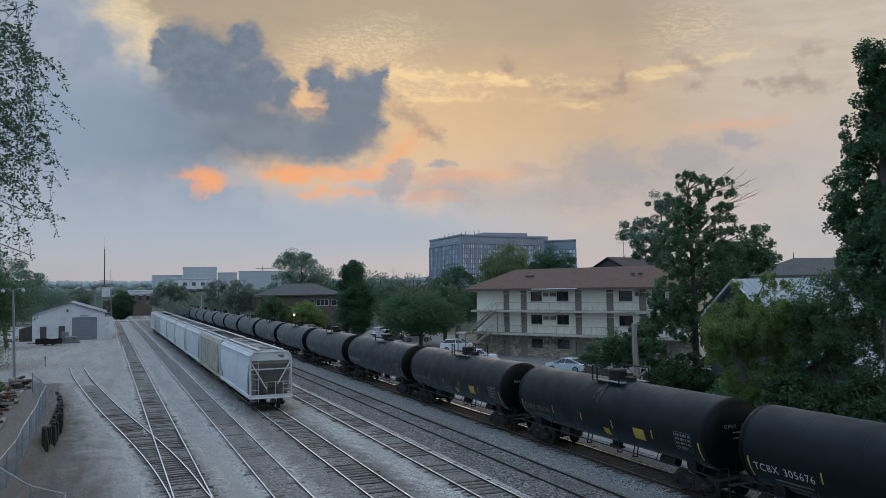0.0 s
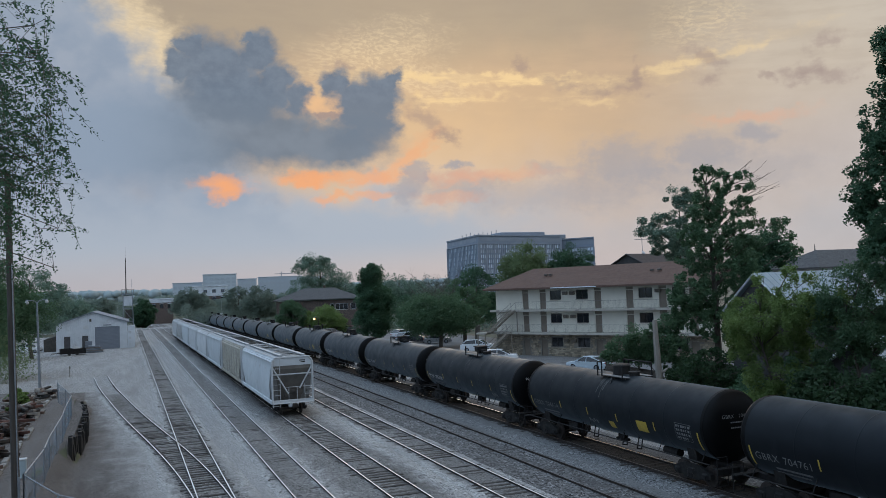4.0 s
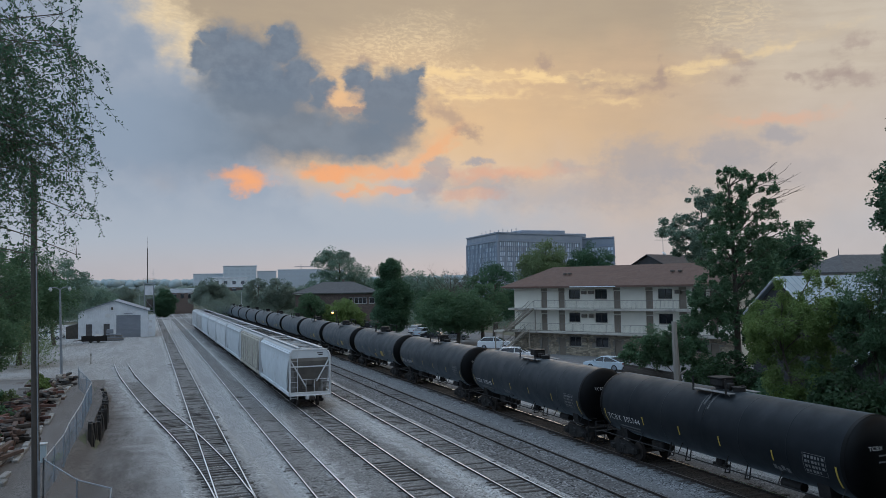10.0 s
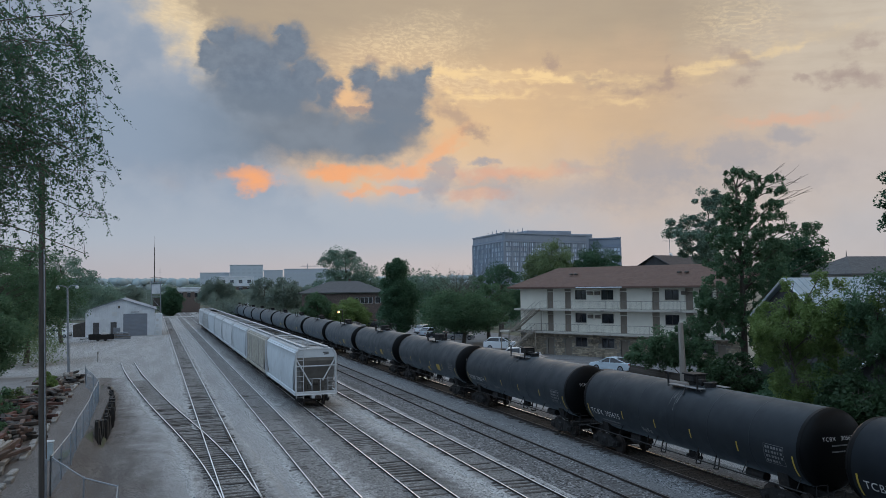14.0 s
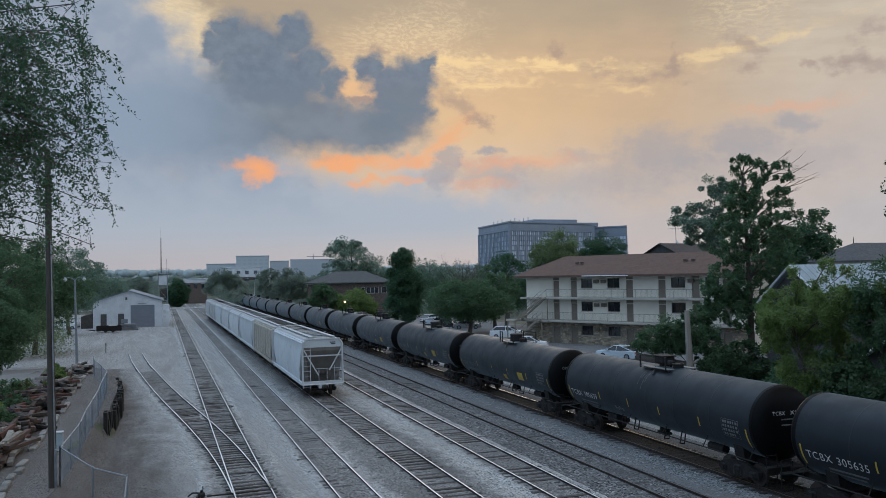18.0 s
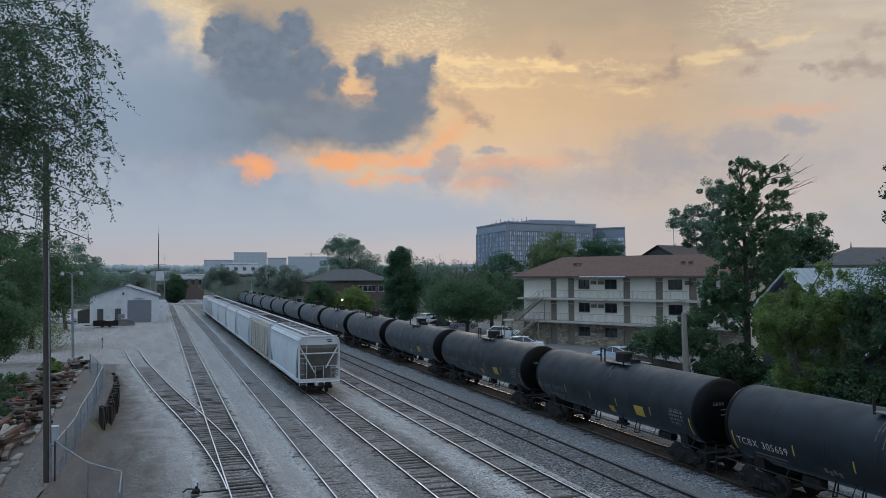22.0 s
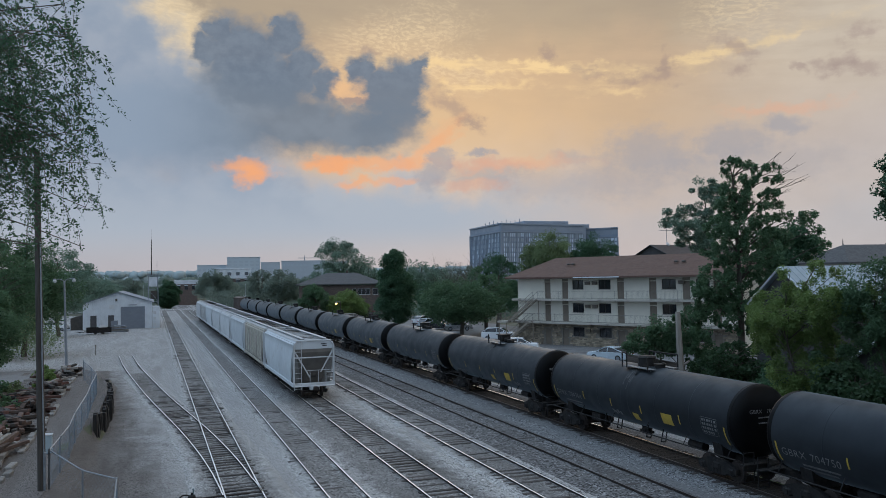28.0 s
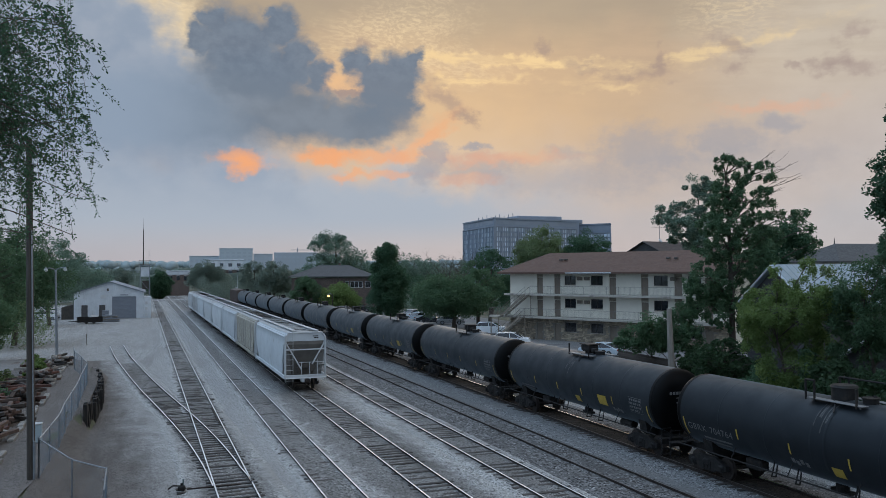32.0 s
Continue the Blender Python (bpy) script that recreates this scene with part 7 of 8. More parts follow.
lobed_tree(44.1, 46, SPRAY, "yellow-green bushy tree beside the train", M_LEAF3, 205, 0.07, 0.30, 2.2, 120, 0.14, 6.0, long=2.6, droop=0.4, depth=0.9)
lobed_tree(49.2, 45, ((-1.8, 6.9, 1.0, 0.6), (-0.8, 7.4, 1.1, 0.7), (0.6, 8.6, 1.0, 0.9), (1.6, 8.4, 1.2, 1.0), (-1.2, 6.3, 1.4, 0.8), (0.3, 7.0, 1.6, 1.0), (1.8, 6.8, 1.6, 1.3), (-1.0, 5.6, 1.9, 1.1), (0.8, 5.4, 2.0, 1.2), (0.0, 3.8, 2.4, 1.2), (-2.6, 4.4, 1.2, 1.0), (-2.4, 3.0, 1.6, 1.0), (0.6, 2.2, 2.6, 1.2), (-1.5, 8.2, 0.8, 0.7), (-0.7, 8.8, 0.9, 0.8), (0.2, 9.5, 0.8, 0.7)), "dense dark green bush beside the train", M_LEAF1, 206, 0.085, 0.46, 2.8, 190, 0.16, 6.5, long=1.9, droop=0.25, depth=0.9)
x, y = far(46.8, 41.5)
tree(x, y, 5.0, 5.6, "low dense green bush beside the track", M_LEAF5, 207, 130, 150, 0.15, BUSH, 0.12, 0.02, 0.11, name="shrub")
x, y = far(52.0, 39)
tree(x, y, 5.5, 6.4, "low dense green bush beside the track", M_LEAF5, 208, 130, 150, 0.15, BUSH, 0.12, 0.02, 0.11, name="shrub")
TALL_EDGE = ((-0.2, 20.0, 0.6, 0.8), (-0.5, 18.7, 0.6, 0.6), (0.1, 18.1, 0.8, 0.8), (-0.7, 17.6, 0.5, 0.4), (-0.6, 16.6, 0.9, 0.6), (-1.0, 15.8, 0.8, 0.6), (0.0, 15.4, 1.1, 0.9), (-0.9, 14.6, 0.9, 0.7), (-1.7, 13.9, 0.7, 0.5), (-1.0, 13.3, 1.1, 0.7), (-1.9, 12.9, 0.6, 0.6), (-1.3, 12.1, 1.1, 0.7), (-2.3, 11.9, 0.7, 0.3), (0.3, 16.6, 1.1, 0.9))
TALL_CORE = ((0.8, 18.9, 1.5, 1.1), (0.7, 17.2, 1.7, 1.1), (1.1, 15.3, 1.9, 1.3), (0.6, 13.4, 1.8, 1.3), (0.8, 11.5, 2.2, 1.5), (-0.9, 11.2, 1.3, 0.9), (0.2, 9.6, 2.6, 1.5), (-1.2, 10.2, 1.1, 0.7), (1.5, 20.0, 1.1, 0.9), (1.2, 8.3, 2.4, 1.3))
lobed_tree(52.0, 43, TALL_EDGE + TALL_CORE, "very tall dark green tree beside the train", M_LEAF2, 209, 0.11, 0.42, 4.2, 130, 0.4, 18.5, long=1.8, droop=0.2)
# the last two stand in the shade-darkened leaf colour
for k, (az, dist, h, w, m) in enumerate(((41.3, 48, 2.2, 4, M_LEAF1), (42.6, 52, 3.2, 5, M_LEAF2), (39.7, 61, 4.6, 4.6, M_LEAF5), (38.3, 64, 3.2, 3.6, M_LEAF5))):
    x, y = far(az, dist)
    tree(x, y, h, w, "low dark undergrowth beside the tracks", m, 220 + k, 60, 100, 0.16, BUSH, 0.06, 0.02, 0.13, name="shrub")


def bare_tree(x, y, h, seed):
    rnd = random.Random(seed)
    t = thing("bare_tree", "leafless grey-brown tree with fine branches", "tree", pose(x, y, height(x, y)))
    limb_m = Mb()
    limb(limb_m, (0, 0, -0.1), (0.2, 0, h * 0.7), 0.22, 0.08, (0.2, 0, 0), 5)
    part("trunk", limb_m, M_BARK, t)
    tw = Mb()
    for k in range(46):
        a = rnd.uniform(0, 6.28)
        z = h * rnd.uniform(0.25, 0.7)
        ln = h * rnd.uniform(0.25, 0.5)
        e = Vector((math.cos(a) * ln * 0.7, math.sin(a) * ln * 0.7, z + ln * 0.75))
        pts = limb(tw, (0.1, 0, z), e, 0.05, 0.015, (0, 0, -0.1 * ln), 4)
        for j in range(5):
            p = pts[rnd.randrange(1, 5)]
            tw.rod(p, p + Vector((rnd.uniform(-1, 1), rnd.uniform(-1, 1), rnd.uniform(0.3, 1.4))) * 0.09 * h, 0.016, 4, 0.006)
    part("crown", tw.mesh("crown", M_BARK, fix=False), M_BARK, t, kind="stuff")


for k, (az, dist, h) in enumerate(((20.6, 150, 12.0), (22.0, 160, 13.0), (24.0, 165, 12.5))):
    bare_tree(*far(az, dist), h, 30 + k)

# the drooping tree close by, whose branches hang over the yard
def weeping_tree():
    rnd = np.random.default_rng(77)
    x0, y0 = -6.4, 11.8
    z0 = height(x0, y0) - 0.05
    t = thing("weeping_elm", "drooping elm with thin hanging leafy twigs", "tree", pose(x0, y0, z0))
    wood, twigs = Mb(), Mb()
    limb(wood, (0, 0, -0.1), (0.5, 0.3, 10.5), 0.34, 0.16, (0.1, 0, 0), 7)
    centres = []
    for k in range(58):
        turn = rnd.uniform(-34, 36)
        z1 = rnd.uniform(8.2, 13.0)
        ln = rnd.uniform(2.6, 6.0)
        e = Vector((0.5 + ln * math.cos(radians(turn)), 0.3 + ln * math.sin(radians(turn)) * 0.7, z1))
        e.x = min(e.x, 5.4)
        pts = limb(wood, (0.45, 0.3, rnd.uniform(6.6, 10.4)), e, 0.022, 0.006, (0, 0, 0.7), 7)
        for p in pts[2:]:
            for j in range(9):
                q = Vector(p) + Vector(rnd.normal(size=3) * (0.16, 0.3, 0.14))
                sub = rnd.uniform(0.35, 1.15)
                d = Vector((rnd.uniform(-0.1, 0.85), rnd.uniform(-0.55, 0.55), rnd.uniform(-1.0, 0.15))).normalized()
                tip = q + d * sub + Vector((0, 0, -0.28 * sub * sub))
                mid = q.lerp(tip, 0.5) + Vector((0, 0, 0.16 * sub))
                up = tip.z + z0 - 10.8
                if tip.x + x0 > -0.27 - (0.25 if up < 0 else 0.1) * up * up or tip.z + z0 < 9.0 or (tip.z + z0 > 11.6 and rnd.random() < 0.62) or (tip.z + z0 < 10.5 and rnd.random() < 0.22):
                    continue
                twigs.rod(Vector(p), q, 0.0045, 3, 0.0035, False)
                twigs.rod(q, mid, 0.0035, 3, 0.003, False).rod(mid, tip, 0.003, 3, 0.0015, False)
                n = int(sub * 58)
                for a in range(n):
                    f = a / n
                    centres.append(q.lerp(mid, f * 2) if f < 0.5 else mid.lerp(tip, f * 2 - 1))
    part("trunk", wood.mesh("trunk", M_BARK, True), M_BARK, t, "dark bark")
    part("twig_growth", twigs.mesh("twig_growth", M_BARK, fix=False), M_BARK, t, kind="stuff")
    c = np.array([tuple(v) for v in centres])
    part("crown", leaf_cloud(rnd, c, np.full(len(c), 0.065), 1, 0.032, M_LEAF2, droop=0.04, long=1.9), M_LEAF2, t, "small hanging green leaves")
    cs = rnd.normal(size=(20, 3)) * (0.55, 0.6, 0.42) + (4.0, 0.4, 10.75)
    part("inner_crown", leaf_cloud(rnd, cs, rnd.uniform(0.2, 0.45, 20), 130, 0.038, M_LEAF2, long=1.8), M_LEAF2, t)


weeping_tree()
x, y = -8.6, 39.5
tree(x, y, 5.6, 3.2, "yellow-green leafy tree behind the timber piles", M_LEAF3, 231, 60, 120, 0.13, BUSH, 0.12, 0.1, 0.13)
x, y = -7.2, 30.0
tree(x, y, 5.2, 2.6, "thin leafy tree beside the path", M_LEAF4, 232, 50, 60, 0.1, BUSH, 0.08, 0.2, 0.16)
for k, (x, y, h, w, m) in enumerate(((-7.4, 66.5, 1.7, 1.5, M_LEAF3), (-8.9, 61.0, 1.6, 1.6, M_LEAF7), (-9.2, 44.0, 1.6, 2.0, M_LEAF7), (-8.9, 53.5, 2.6, 2.6, M_LEAF1), (-7.9, 46.5, 1.9, 1.6, M_LEAF1), (-8.2, 72.0, 1.5, 1.6, M_LEAF3))):
    tree(x, y, h, w, "weedy green shrub growing among the timbers", m, 240 + k, 30, 90, 0.11, BUSH, 0.03, 0.02, 0.16, name="shrub")

# ------------------------------------------------------------ houses


def gable_house(name, label, m, L, W, ze, zr, wall, roof, wins=(), over=0.4, trim=None):
    """Ridge along local y; gable wall at y = 0."""
    b = thing(name, label, "house", m)
    part("wall", Mb().box((0, L / 2, ze / 2), (W, L, ze)), wall, b)
    part("gable", Mb().prism([(-W / 2, ze), (W / 2, ze), (0, zr)], 0.0, L), wall, b)
    r = Mb()
    k = (zr - ze) / (W / 2)
    for s in (-1, 1):
        r.prism([(s * (W / 2 + over), ze - over * k + 0.02), (0, zr + 0.02), (0, zr + 0.17), (s * (W / 2 + over), ze - over * k + 0.17)], -over, L + over)
    rf = part("roof", r, roof, b)
    if roof.name.endswith("metal_roof"):
        for sg, y in itertools.product((-1, 1), [-over + 0.1 + 0.55 * q for q in range(int((L + 2 * over) / 0.55))]):
            part("seam", Mb().rod((sg * (W / 2 + over), y, ze - over * k + 0.18), (0, y, zr + 0.18), 0.025, 4), roof, rf)
    tr = trim or M_METALW
    for s in (-1, 1):
        a, e = Vector((s * (W / 2 + over), -over - 0.03, ze - over * k + 0.1)), Vector((0, -over - 0.03, zr + 0.1))
        part("barge_board", Mb().rod(a, e, 0.085, 4), tr, rf, "white barge board")
    for face, u, z, w, h in wins:
        if face == "front":
            window_unit(b, u - w / 2, u + w / 2, z, z + h, -0.16, M_METALW)
        else:
            q = part("window", Mb().box((-W / 2 - 0.01, u, z + h / 2), (0.03, w, h)), M_PANE, b, "dark window glass")
            fr = Mb()
            for dz in (0, h):
                fr.box((-W / 2 - 0.02, u, z + dz), (0.06, w + 0.14, 0.08))
            for dy in (-w / 2, 0, w / 2):
                fr.box((-W / 2 - 0.02, u + dy, z + h / 2), (0.06, 0.07, h - 0.1))
            part("window_frame", fr, M_METALW, q)
    return b


M_BLUEROOF = mat("pale_blue_metal_roof", (0.34, 0.42, 0.47), (0.27, 0.34, 0.39), rough=0.45, metal=0.2, scale=0.8, stain=(0.32, 0.38, 0.42), sscale=0.9)
M_GREYROOF = mat("grey_shingle", (0.085, 0.085, 0.088), (0.06, 0.06, 0.062), rough=0.95, scale=1.2, grain=(0.11, 0.11, 0.112), gscale=5)
M_DARKROOF = mat("dark_brown_shingle", (0.075, 0.058, 0.052), (0.055, 0.044, 0.04), rough=0.95, scale=1.0, grain=(0.09, 0.07, 0.064), gscale=5)
M_SIDING = mat("dark_siding", (0.06, 0.06, 0.063), (0.045, 0.045, 0.048), rough=0.8, scale=1.5)
M_WHITEWALL = mat("white_siding", (0.55, 0.56, 0.57), (0.48, 0.49, 0.50), rough=0.8, scale=1.0)
# brick darkened: shade below the house's eaves put into the base colour
M_BRICK = mat("red_brown_brick", (0.10, 0.08, 0.072), (0.072, 0.06, 0.055), rough=0.95, scale=2.0, grain=(0.2, 0.15, 0.13), gscale=8)
x, y = far(43.0, 61)
gable_house("house", "small house with pale blue metal roof behind bushes", pose(x, y, BASE, 0, 0, -93), 8.0, 6.2, 6.7, 9.05, M_SIDING, M_BLUEROOF)
x, y = far(48.8, 52)
gable_house("garden_shed", "low shed with pale blue metal roof among bushes", pose(x, y, BASE, 0, 0, -70), 5, 4.0, 3.6, 5.0, M_SIDING, M_BLUEROOF)
x, y = far(45.2, 112)
white_house = thing("house", "white house with long grey shingle hip roof", "house", pose(x, y, BASE, 0, 0, -5))
part("wall", Mb().box((11, 0, 4.9), (21.4, 9.4, 9.8)), M_WHITEWALL, white_house)
part("roof", hip_roof(Mb(), -0.5, 22.5, -5.2, 5.2, 9.85, 12.1, 4.0), M_GREYROOF, white_house, "grey shingle hip roof")
for u in (4.0, 9.0, 14.0):
    pane = part("window", Mb().box((u, -4.72, 9.0), (1.6, 0.06, 1.0)), M_PANE, white_house, "dark window glass")
    fr = Mb()
    for dz in (-0.5, 0.5):
        fr.box((u, -4.73, 9.0 + dz), (1.74, 0.08, 0.08))
    for dx in (-0.8, 0, 0.8):
        fr.box((u + dx, -4.73, 9.0), (0.07, 0.08, 0.92))
    part("window_frame", fr, M_METALW, pane)
x, y = far(34.6, 136)
gable_house("house", "house with dark brown shingle roof", pose(x, y, BASE, 0, 0, -75), 20, 10, 11.0, 13.4, M_SIDING, M_DARKROOF, trim=M_SIDING)
x, y = far(9.8, 185)
house = thing("brick_house", "two-storey brick house with grey hip roof", "house", pose(x, y, BASE, 0, 0, -16))
part("wall", wall_with_openings(0, 18.5, 0, 7.4, 0, 0.4, [(12.0, 12.9, 5.2, 6.6), (13.2, 16.0, 5.2, 6.6), (16.6, 17.8, 5.2, 6.6)]), M_BRICK, house)
part("side_wall", Mb().box((0.2, 6.2, 3.7), (0.4, 11.6, 7.4)), M_BRICK, house)
part("side_wall", Mb().box((18.3, 6.2, 3.7), (0.4, 11.6, 7.4)), M_BRICK, house)
part("back_wall", Mb().box((9.25, 11.8, 3.7), (17.7, 0.4, 7.4)), M_BRICK, house)
for a, c in ((12.0, 12.9), (13.2, 16.0), (16.6, 17.8)):
    window_unit(house, a, c, 5.2, 6.6, 0.0, M_METALW, 3 if c - a > 2 else 1)
part("roof", hip_roof(Mb(), -0.7, 19.2, -0.8, 12.8, 7.75, 10.3, 6.5), M_GREYROOF, house, "grey shingle hip roof")
part("chimney", Mb().soft((10.5, 6.5, 10.5), (0.5, 0.5, 0.7), 0.03), M_BRICK, house)


def snag():
    x, y = far(36.38, 63)
    t = thing("tree_stump", "tall bleached dead tree trunk without branches", "dead tree", pose(x, y, height(x, y)))
    m = Mb()
    limb(m, (0, 0, -0.1), (-0.28, 0.0, 5.95), 0.30, 0.19, (-0.04, 0, 0), 8)
    part("trunk", m, M_PALE, t, smooth=True)
    part("knot", Mb().rod((0.1, -0.15, 2.0), (0.3, -0.45, 2.3), 0.12, 8, 0.07), M_PALE, t)


snag()


def board_fence(a, b, h, label):
    A, B = Vector((*a, height(*a))), Vector((*b, height(*b)))
    t = thing("board_fence", label, "fence", pose(*A, 0, 0, math.degrees(math.atan2(B.y - A.y, B.x - A.x))))
    L = (B - A).length
    n = max(2, round(L / 2.4))
    for k in range(n + 1):
        part("post", Mb().soft((L * k / n, 0, h / 2), (0.12, 0.12, h + 0.1), 0.01), M_TRIMDARK, t)
    for k in range(int(h / 0.22)):
        part("board", Mb().soft((L / 2, -0.075, 0.16 + 0.22 * k), (L, 0.03, 0.216), 0.006), M_TRIMDARK, t)


M_TRIMDARK = mat("dark_weathered_boards", (0.055, 0.045, 0.038), (0.085, 0.07, 0.058), rough=0.9, scale=2, stretch=(0.3, 2, 2), spread=0.2)
board_fence(far(32.8, 73), far(36.2, 66), 1.9, "dark weathered board fence by the parking lot")
board_fence(far(37.4, 71), far(42.0, 64), 2.3, "tall dark weathered board fence under the trees")

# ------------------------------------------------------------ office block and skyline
# office colours lightened: distance haze put into panes, cladding and mullions
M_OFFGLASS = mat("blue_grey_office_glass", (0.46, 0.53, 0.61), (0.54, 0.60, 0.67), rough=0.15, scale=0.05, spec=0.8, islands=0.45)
M_OFFWALL = mat("blue_grey_cladding", (0.24, 0.29, 0.36), (0.21, 0.25, 0.32), rough=0.6, scale=0.1)
M_OFFRIB = mat("grey_mullion", (0.27, 0.31, 0.37), (0.23, 0.265, 0.32), rough=0.5, scale=0.2)


def curtain_wall(parent, A, B, z0, z1, floors, bays, crown):
    """A glazed face between two ground points: panes, spandrels, mullions and a plain crown."""
    A, B = Vector((*A, 0)), Vector((*B, 0))
    L = (B - A).length
    rot = pose(A.x, A.y, 0, 0, 0, math.degrees(math.atan2(B.y - A.y, B.x - A.x)))
    zt = z1 - crown
    face = part("facade", Mb().box((L / 2, 0.6, (z0 + z1) / 2), (L, 1.0, z1 - z0)), M_OFFWALL, parent, m=rot)
    fh = (zt - z0) / floors
    bw = L / bays
    pan = Mb()
    for i in range(bays):
        for j in range(floors):
            pan.box((bw * (i + 0.5), 0.06, z0 + fh * (j + 0.5)), (bw * 0.84, 0.05, fh * 0.72))
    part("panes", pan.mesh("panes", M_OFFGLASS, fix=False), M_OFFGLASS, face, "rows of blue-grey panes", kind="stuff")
    rib = Mb()
    for i in range(bays + 1):
        rib.box((bw * i, -0.1, (z0 + zt) / 2), (0.3 if i % 4 else 0.9, 0.5, zt - z0))
    part("mullions", rib.mesh("mullions", M_OFFRIB, fix=False), M_OFFRIB, face, "grey vertical mullions", kind="stuff")
    for z, h in ((zt + 0.3, 0.6), (z1 - 0.4, 0.7)):
        part("cornice", Mb().box((L / 2, -0.15, z), (L, 0.6, h)), M_OFFRIB, face)
    part("crown_glazing", Mb().box((L / 2, 0.05, (zt + z1) / 2), (L, 0.08, crown * 0.45)), M_OFFRIB, face)


def office():
    b = thing("office_building", "large blue-grey glazed office block behind trees", "office building")
    C, Lf, R = far(24.15, 430), far(21.95, 480), far(29.95, 470)
    curtain_wall(b, Lf, C, -0.2, 37.2, 12, 22, 5.0)
    curtain_wall(b, C, R, -0.2, 37.2, 12, 44, 5.0)
    k = Vector(R) - Vector(C)
    bk = Vector(Lf) + k
    core = [(*Lf, 0), (*C, 0), (*R, 0), (bk.x, bk.y, 0)]
    m = Mb()
    m.loft([[(p[0] + 2.5, p[1] + 1.6, 0.0) for p in core], [(p[0] + 2.5, p[1] + 1.6, 36.9) for p in core]])
    part("core", m, M_OFFWALL, b)
    W1, W2 = far(29.6, 500), far(32.3, 492)
    curtain_wall(b, W1, W2, -0.2, 36.8, 12, 12, 6.0)
    part("wing", Mb().loft([[(W1[0], W1[1] + 1.2, z), (W2[0], W2[1] + 1.2, z), (W2[0] + 10, W2[1] + 30, z), (W1[0] + 10, W1[1] + 30, z)] for z in (0, 36.5)]), M_OFFWALL, b)
    p = Vector(C).lerp(Vector(R), 0.55) + Vector((2, 12))
    part("plant_room", Mb().soft((p.x, p.y, 37.6), (28, 14, 3.4), 0.3, None), M_OFFRIB, b, "pale rooftop plant room")
    p2 = Vector(C).lerp(Vector(R), 0.98) + Vector((6, 20))
    part("plant_room", Mb().soft((p2.x, p2.y, 37.6), (16, 10, 2.4), 0.3, None), M_OFFRIB, b)
    for k in range(9):
        q = Vector(Lf).lerp(Vector(C), 0.6 + 0.06 * k) + Vector((2 + k * 1.4, 8))
        part("aerial", Mb().rod((q.x, q.y, 36.9), (q.x, q.y, 38.8 + 0.5 * (k % 3)), 0.2, 5), M_OFFRIB, b)


office()
# paled towards blue, low contrast: skyline haze put into these base colours
M_FARPANE = mat("hazed_panes", (0.43, 0.49, 0.545), (0.40, 0.455, 0.51), rough=0.4, scale=0.05)
M_FAR = mat("hazed_concrete", (0.50, 0.56, 0.61), (0.45, 0.51, 0.56), rough=0.8, scale=0.02)
M_FAR2 = mat("hazed_grey_cladding", (0.44, 0.49, 0.54), (0.40, 0.45, 0.50), rough=0.8, scale=0.02)


def distant_block(az0, az1, dist, z1, label, m=None, rows=5, depth=25):
    m = m or M_FAR
    A, B = far(az0, dist), far(az1, dist)
    L = math.hypot(B[0] - A[0], B[1] - A[1])
    b = thing("distant_building", label, "building", pose(A[0], A[1], BASE, 0, 0, math.degrees(math.atan2(B[1] - A[1], B[0] - A[0]))))
    part("wall", Mb().soft((L / 2, depth / 2, z1 / 2), (L, depth, z1), 0.2), m, b)
    part("parapet", Mb().soft((L / 2, depth / 2, z1 + 0.4), (L + 0.6, depth + 0.6, 0.8), 0.1), M_FAR2, b)
    n = max(3, int(L / 5))
    w = Mb()
    for j in range(rows):
        for i in range(n):
            w.box((L * (i + 0.5) / n, -0.05, z1 * (0.25 + 0.68 * (j + 0.5) / rows)), (L / n * 0.62, 0.2, z1 * 0.68 / rows * 0.5))
    part("glazing", w, M_FARPANE, b, kind="stuff")
    return b


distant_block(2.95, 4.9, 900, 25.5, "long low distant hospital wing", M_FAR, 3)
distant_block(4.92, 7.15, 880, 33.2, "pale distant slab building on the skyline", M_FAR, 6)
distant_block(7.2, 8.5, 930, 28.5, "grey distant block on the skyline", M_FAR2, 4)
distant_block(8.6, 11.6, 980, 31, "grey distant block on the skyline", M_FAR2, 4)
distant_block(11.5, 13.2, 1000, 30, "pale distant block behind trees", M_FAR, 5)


def brick_office(az0, az1, dist, z1, label, band, upper=True):
    A, B = far(az0, dist), far(az1, dist)
    L = math.hypot(B[0] - A[0], B[1] - A[1])
    b = thing("brick_building", label, "building", pose(A[0], A[1], BASE, 0, 0, math.degrees(math.atan2(B[1] - A[1], B[0] - A[0]))))
    part("wall", Mb().soft((L / 2, 8, z1 / 2 - 0.1), (L, 16, z1), 0.1), M_BRICK, b)
    part("upper_wall", Mb().soft((L / 2, 8, z1 - band / 2), (L + 0.3, 16.3, band), 0.1), M_METALW, b, "white upper storey")
    n = max(3, int(L / 3.2))
    for i in range(n):
        for z in (z1 - band - 1.9, z1 - band * 0.5 - 0.6)[:2 if upper else 1]:
            w = part("window", Mb().box((L * (i + 0.5) / n, -0.18, z + 0.7), (L / n * 0.42, 0.06, 1.5)), M_PANE, b, "dark window glass")
            part("window_frame", Mb().box((L * (i + 0.5) / n, -0.17, z + 1.5), (L / n * 0.5, 0.1, 0.14)), M_METALW, w)
    part("cornice", Mb().soft((L / 2, 8, z1 + 0.2), (L + 0.8, 16.8, 0.4), 0.1), M_METALW, b)


brick_office(4.2, 6.5, 370, 14.0, "brick and white-panelled low office beyond the tracks", 4.2)
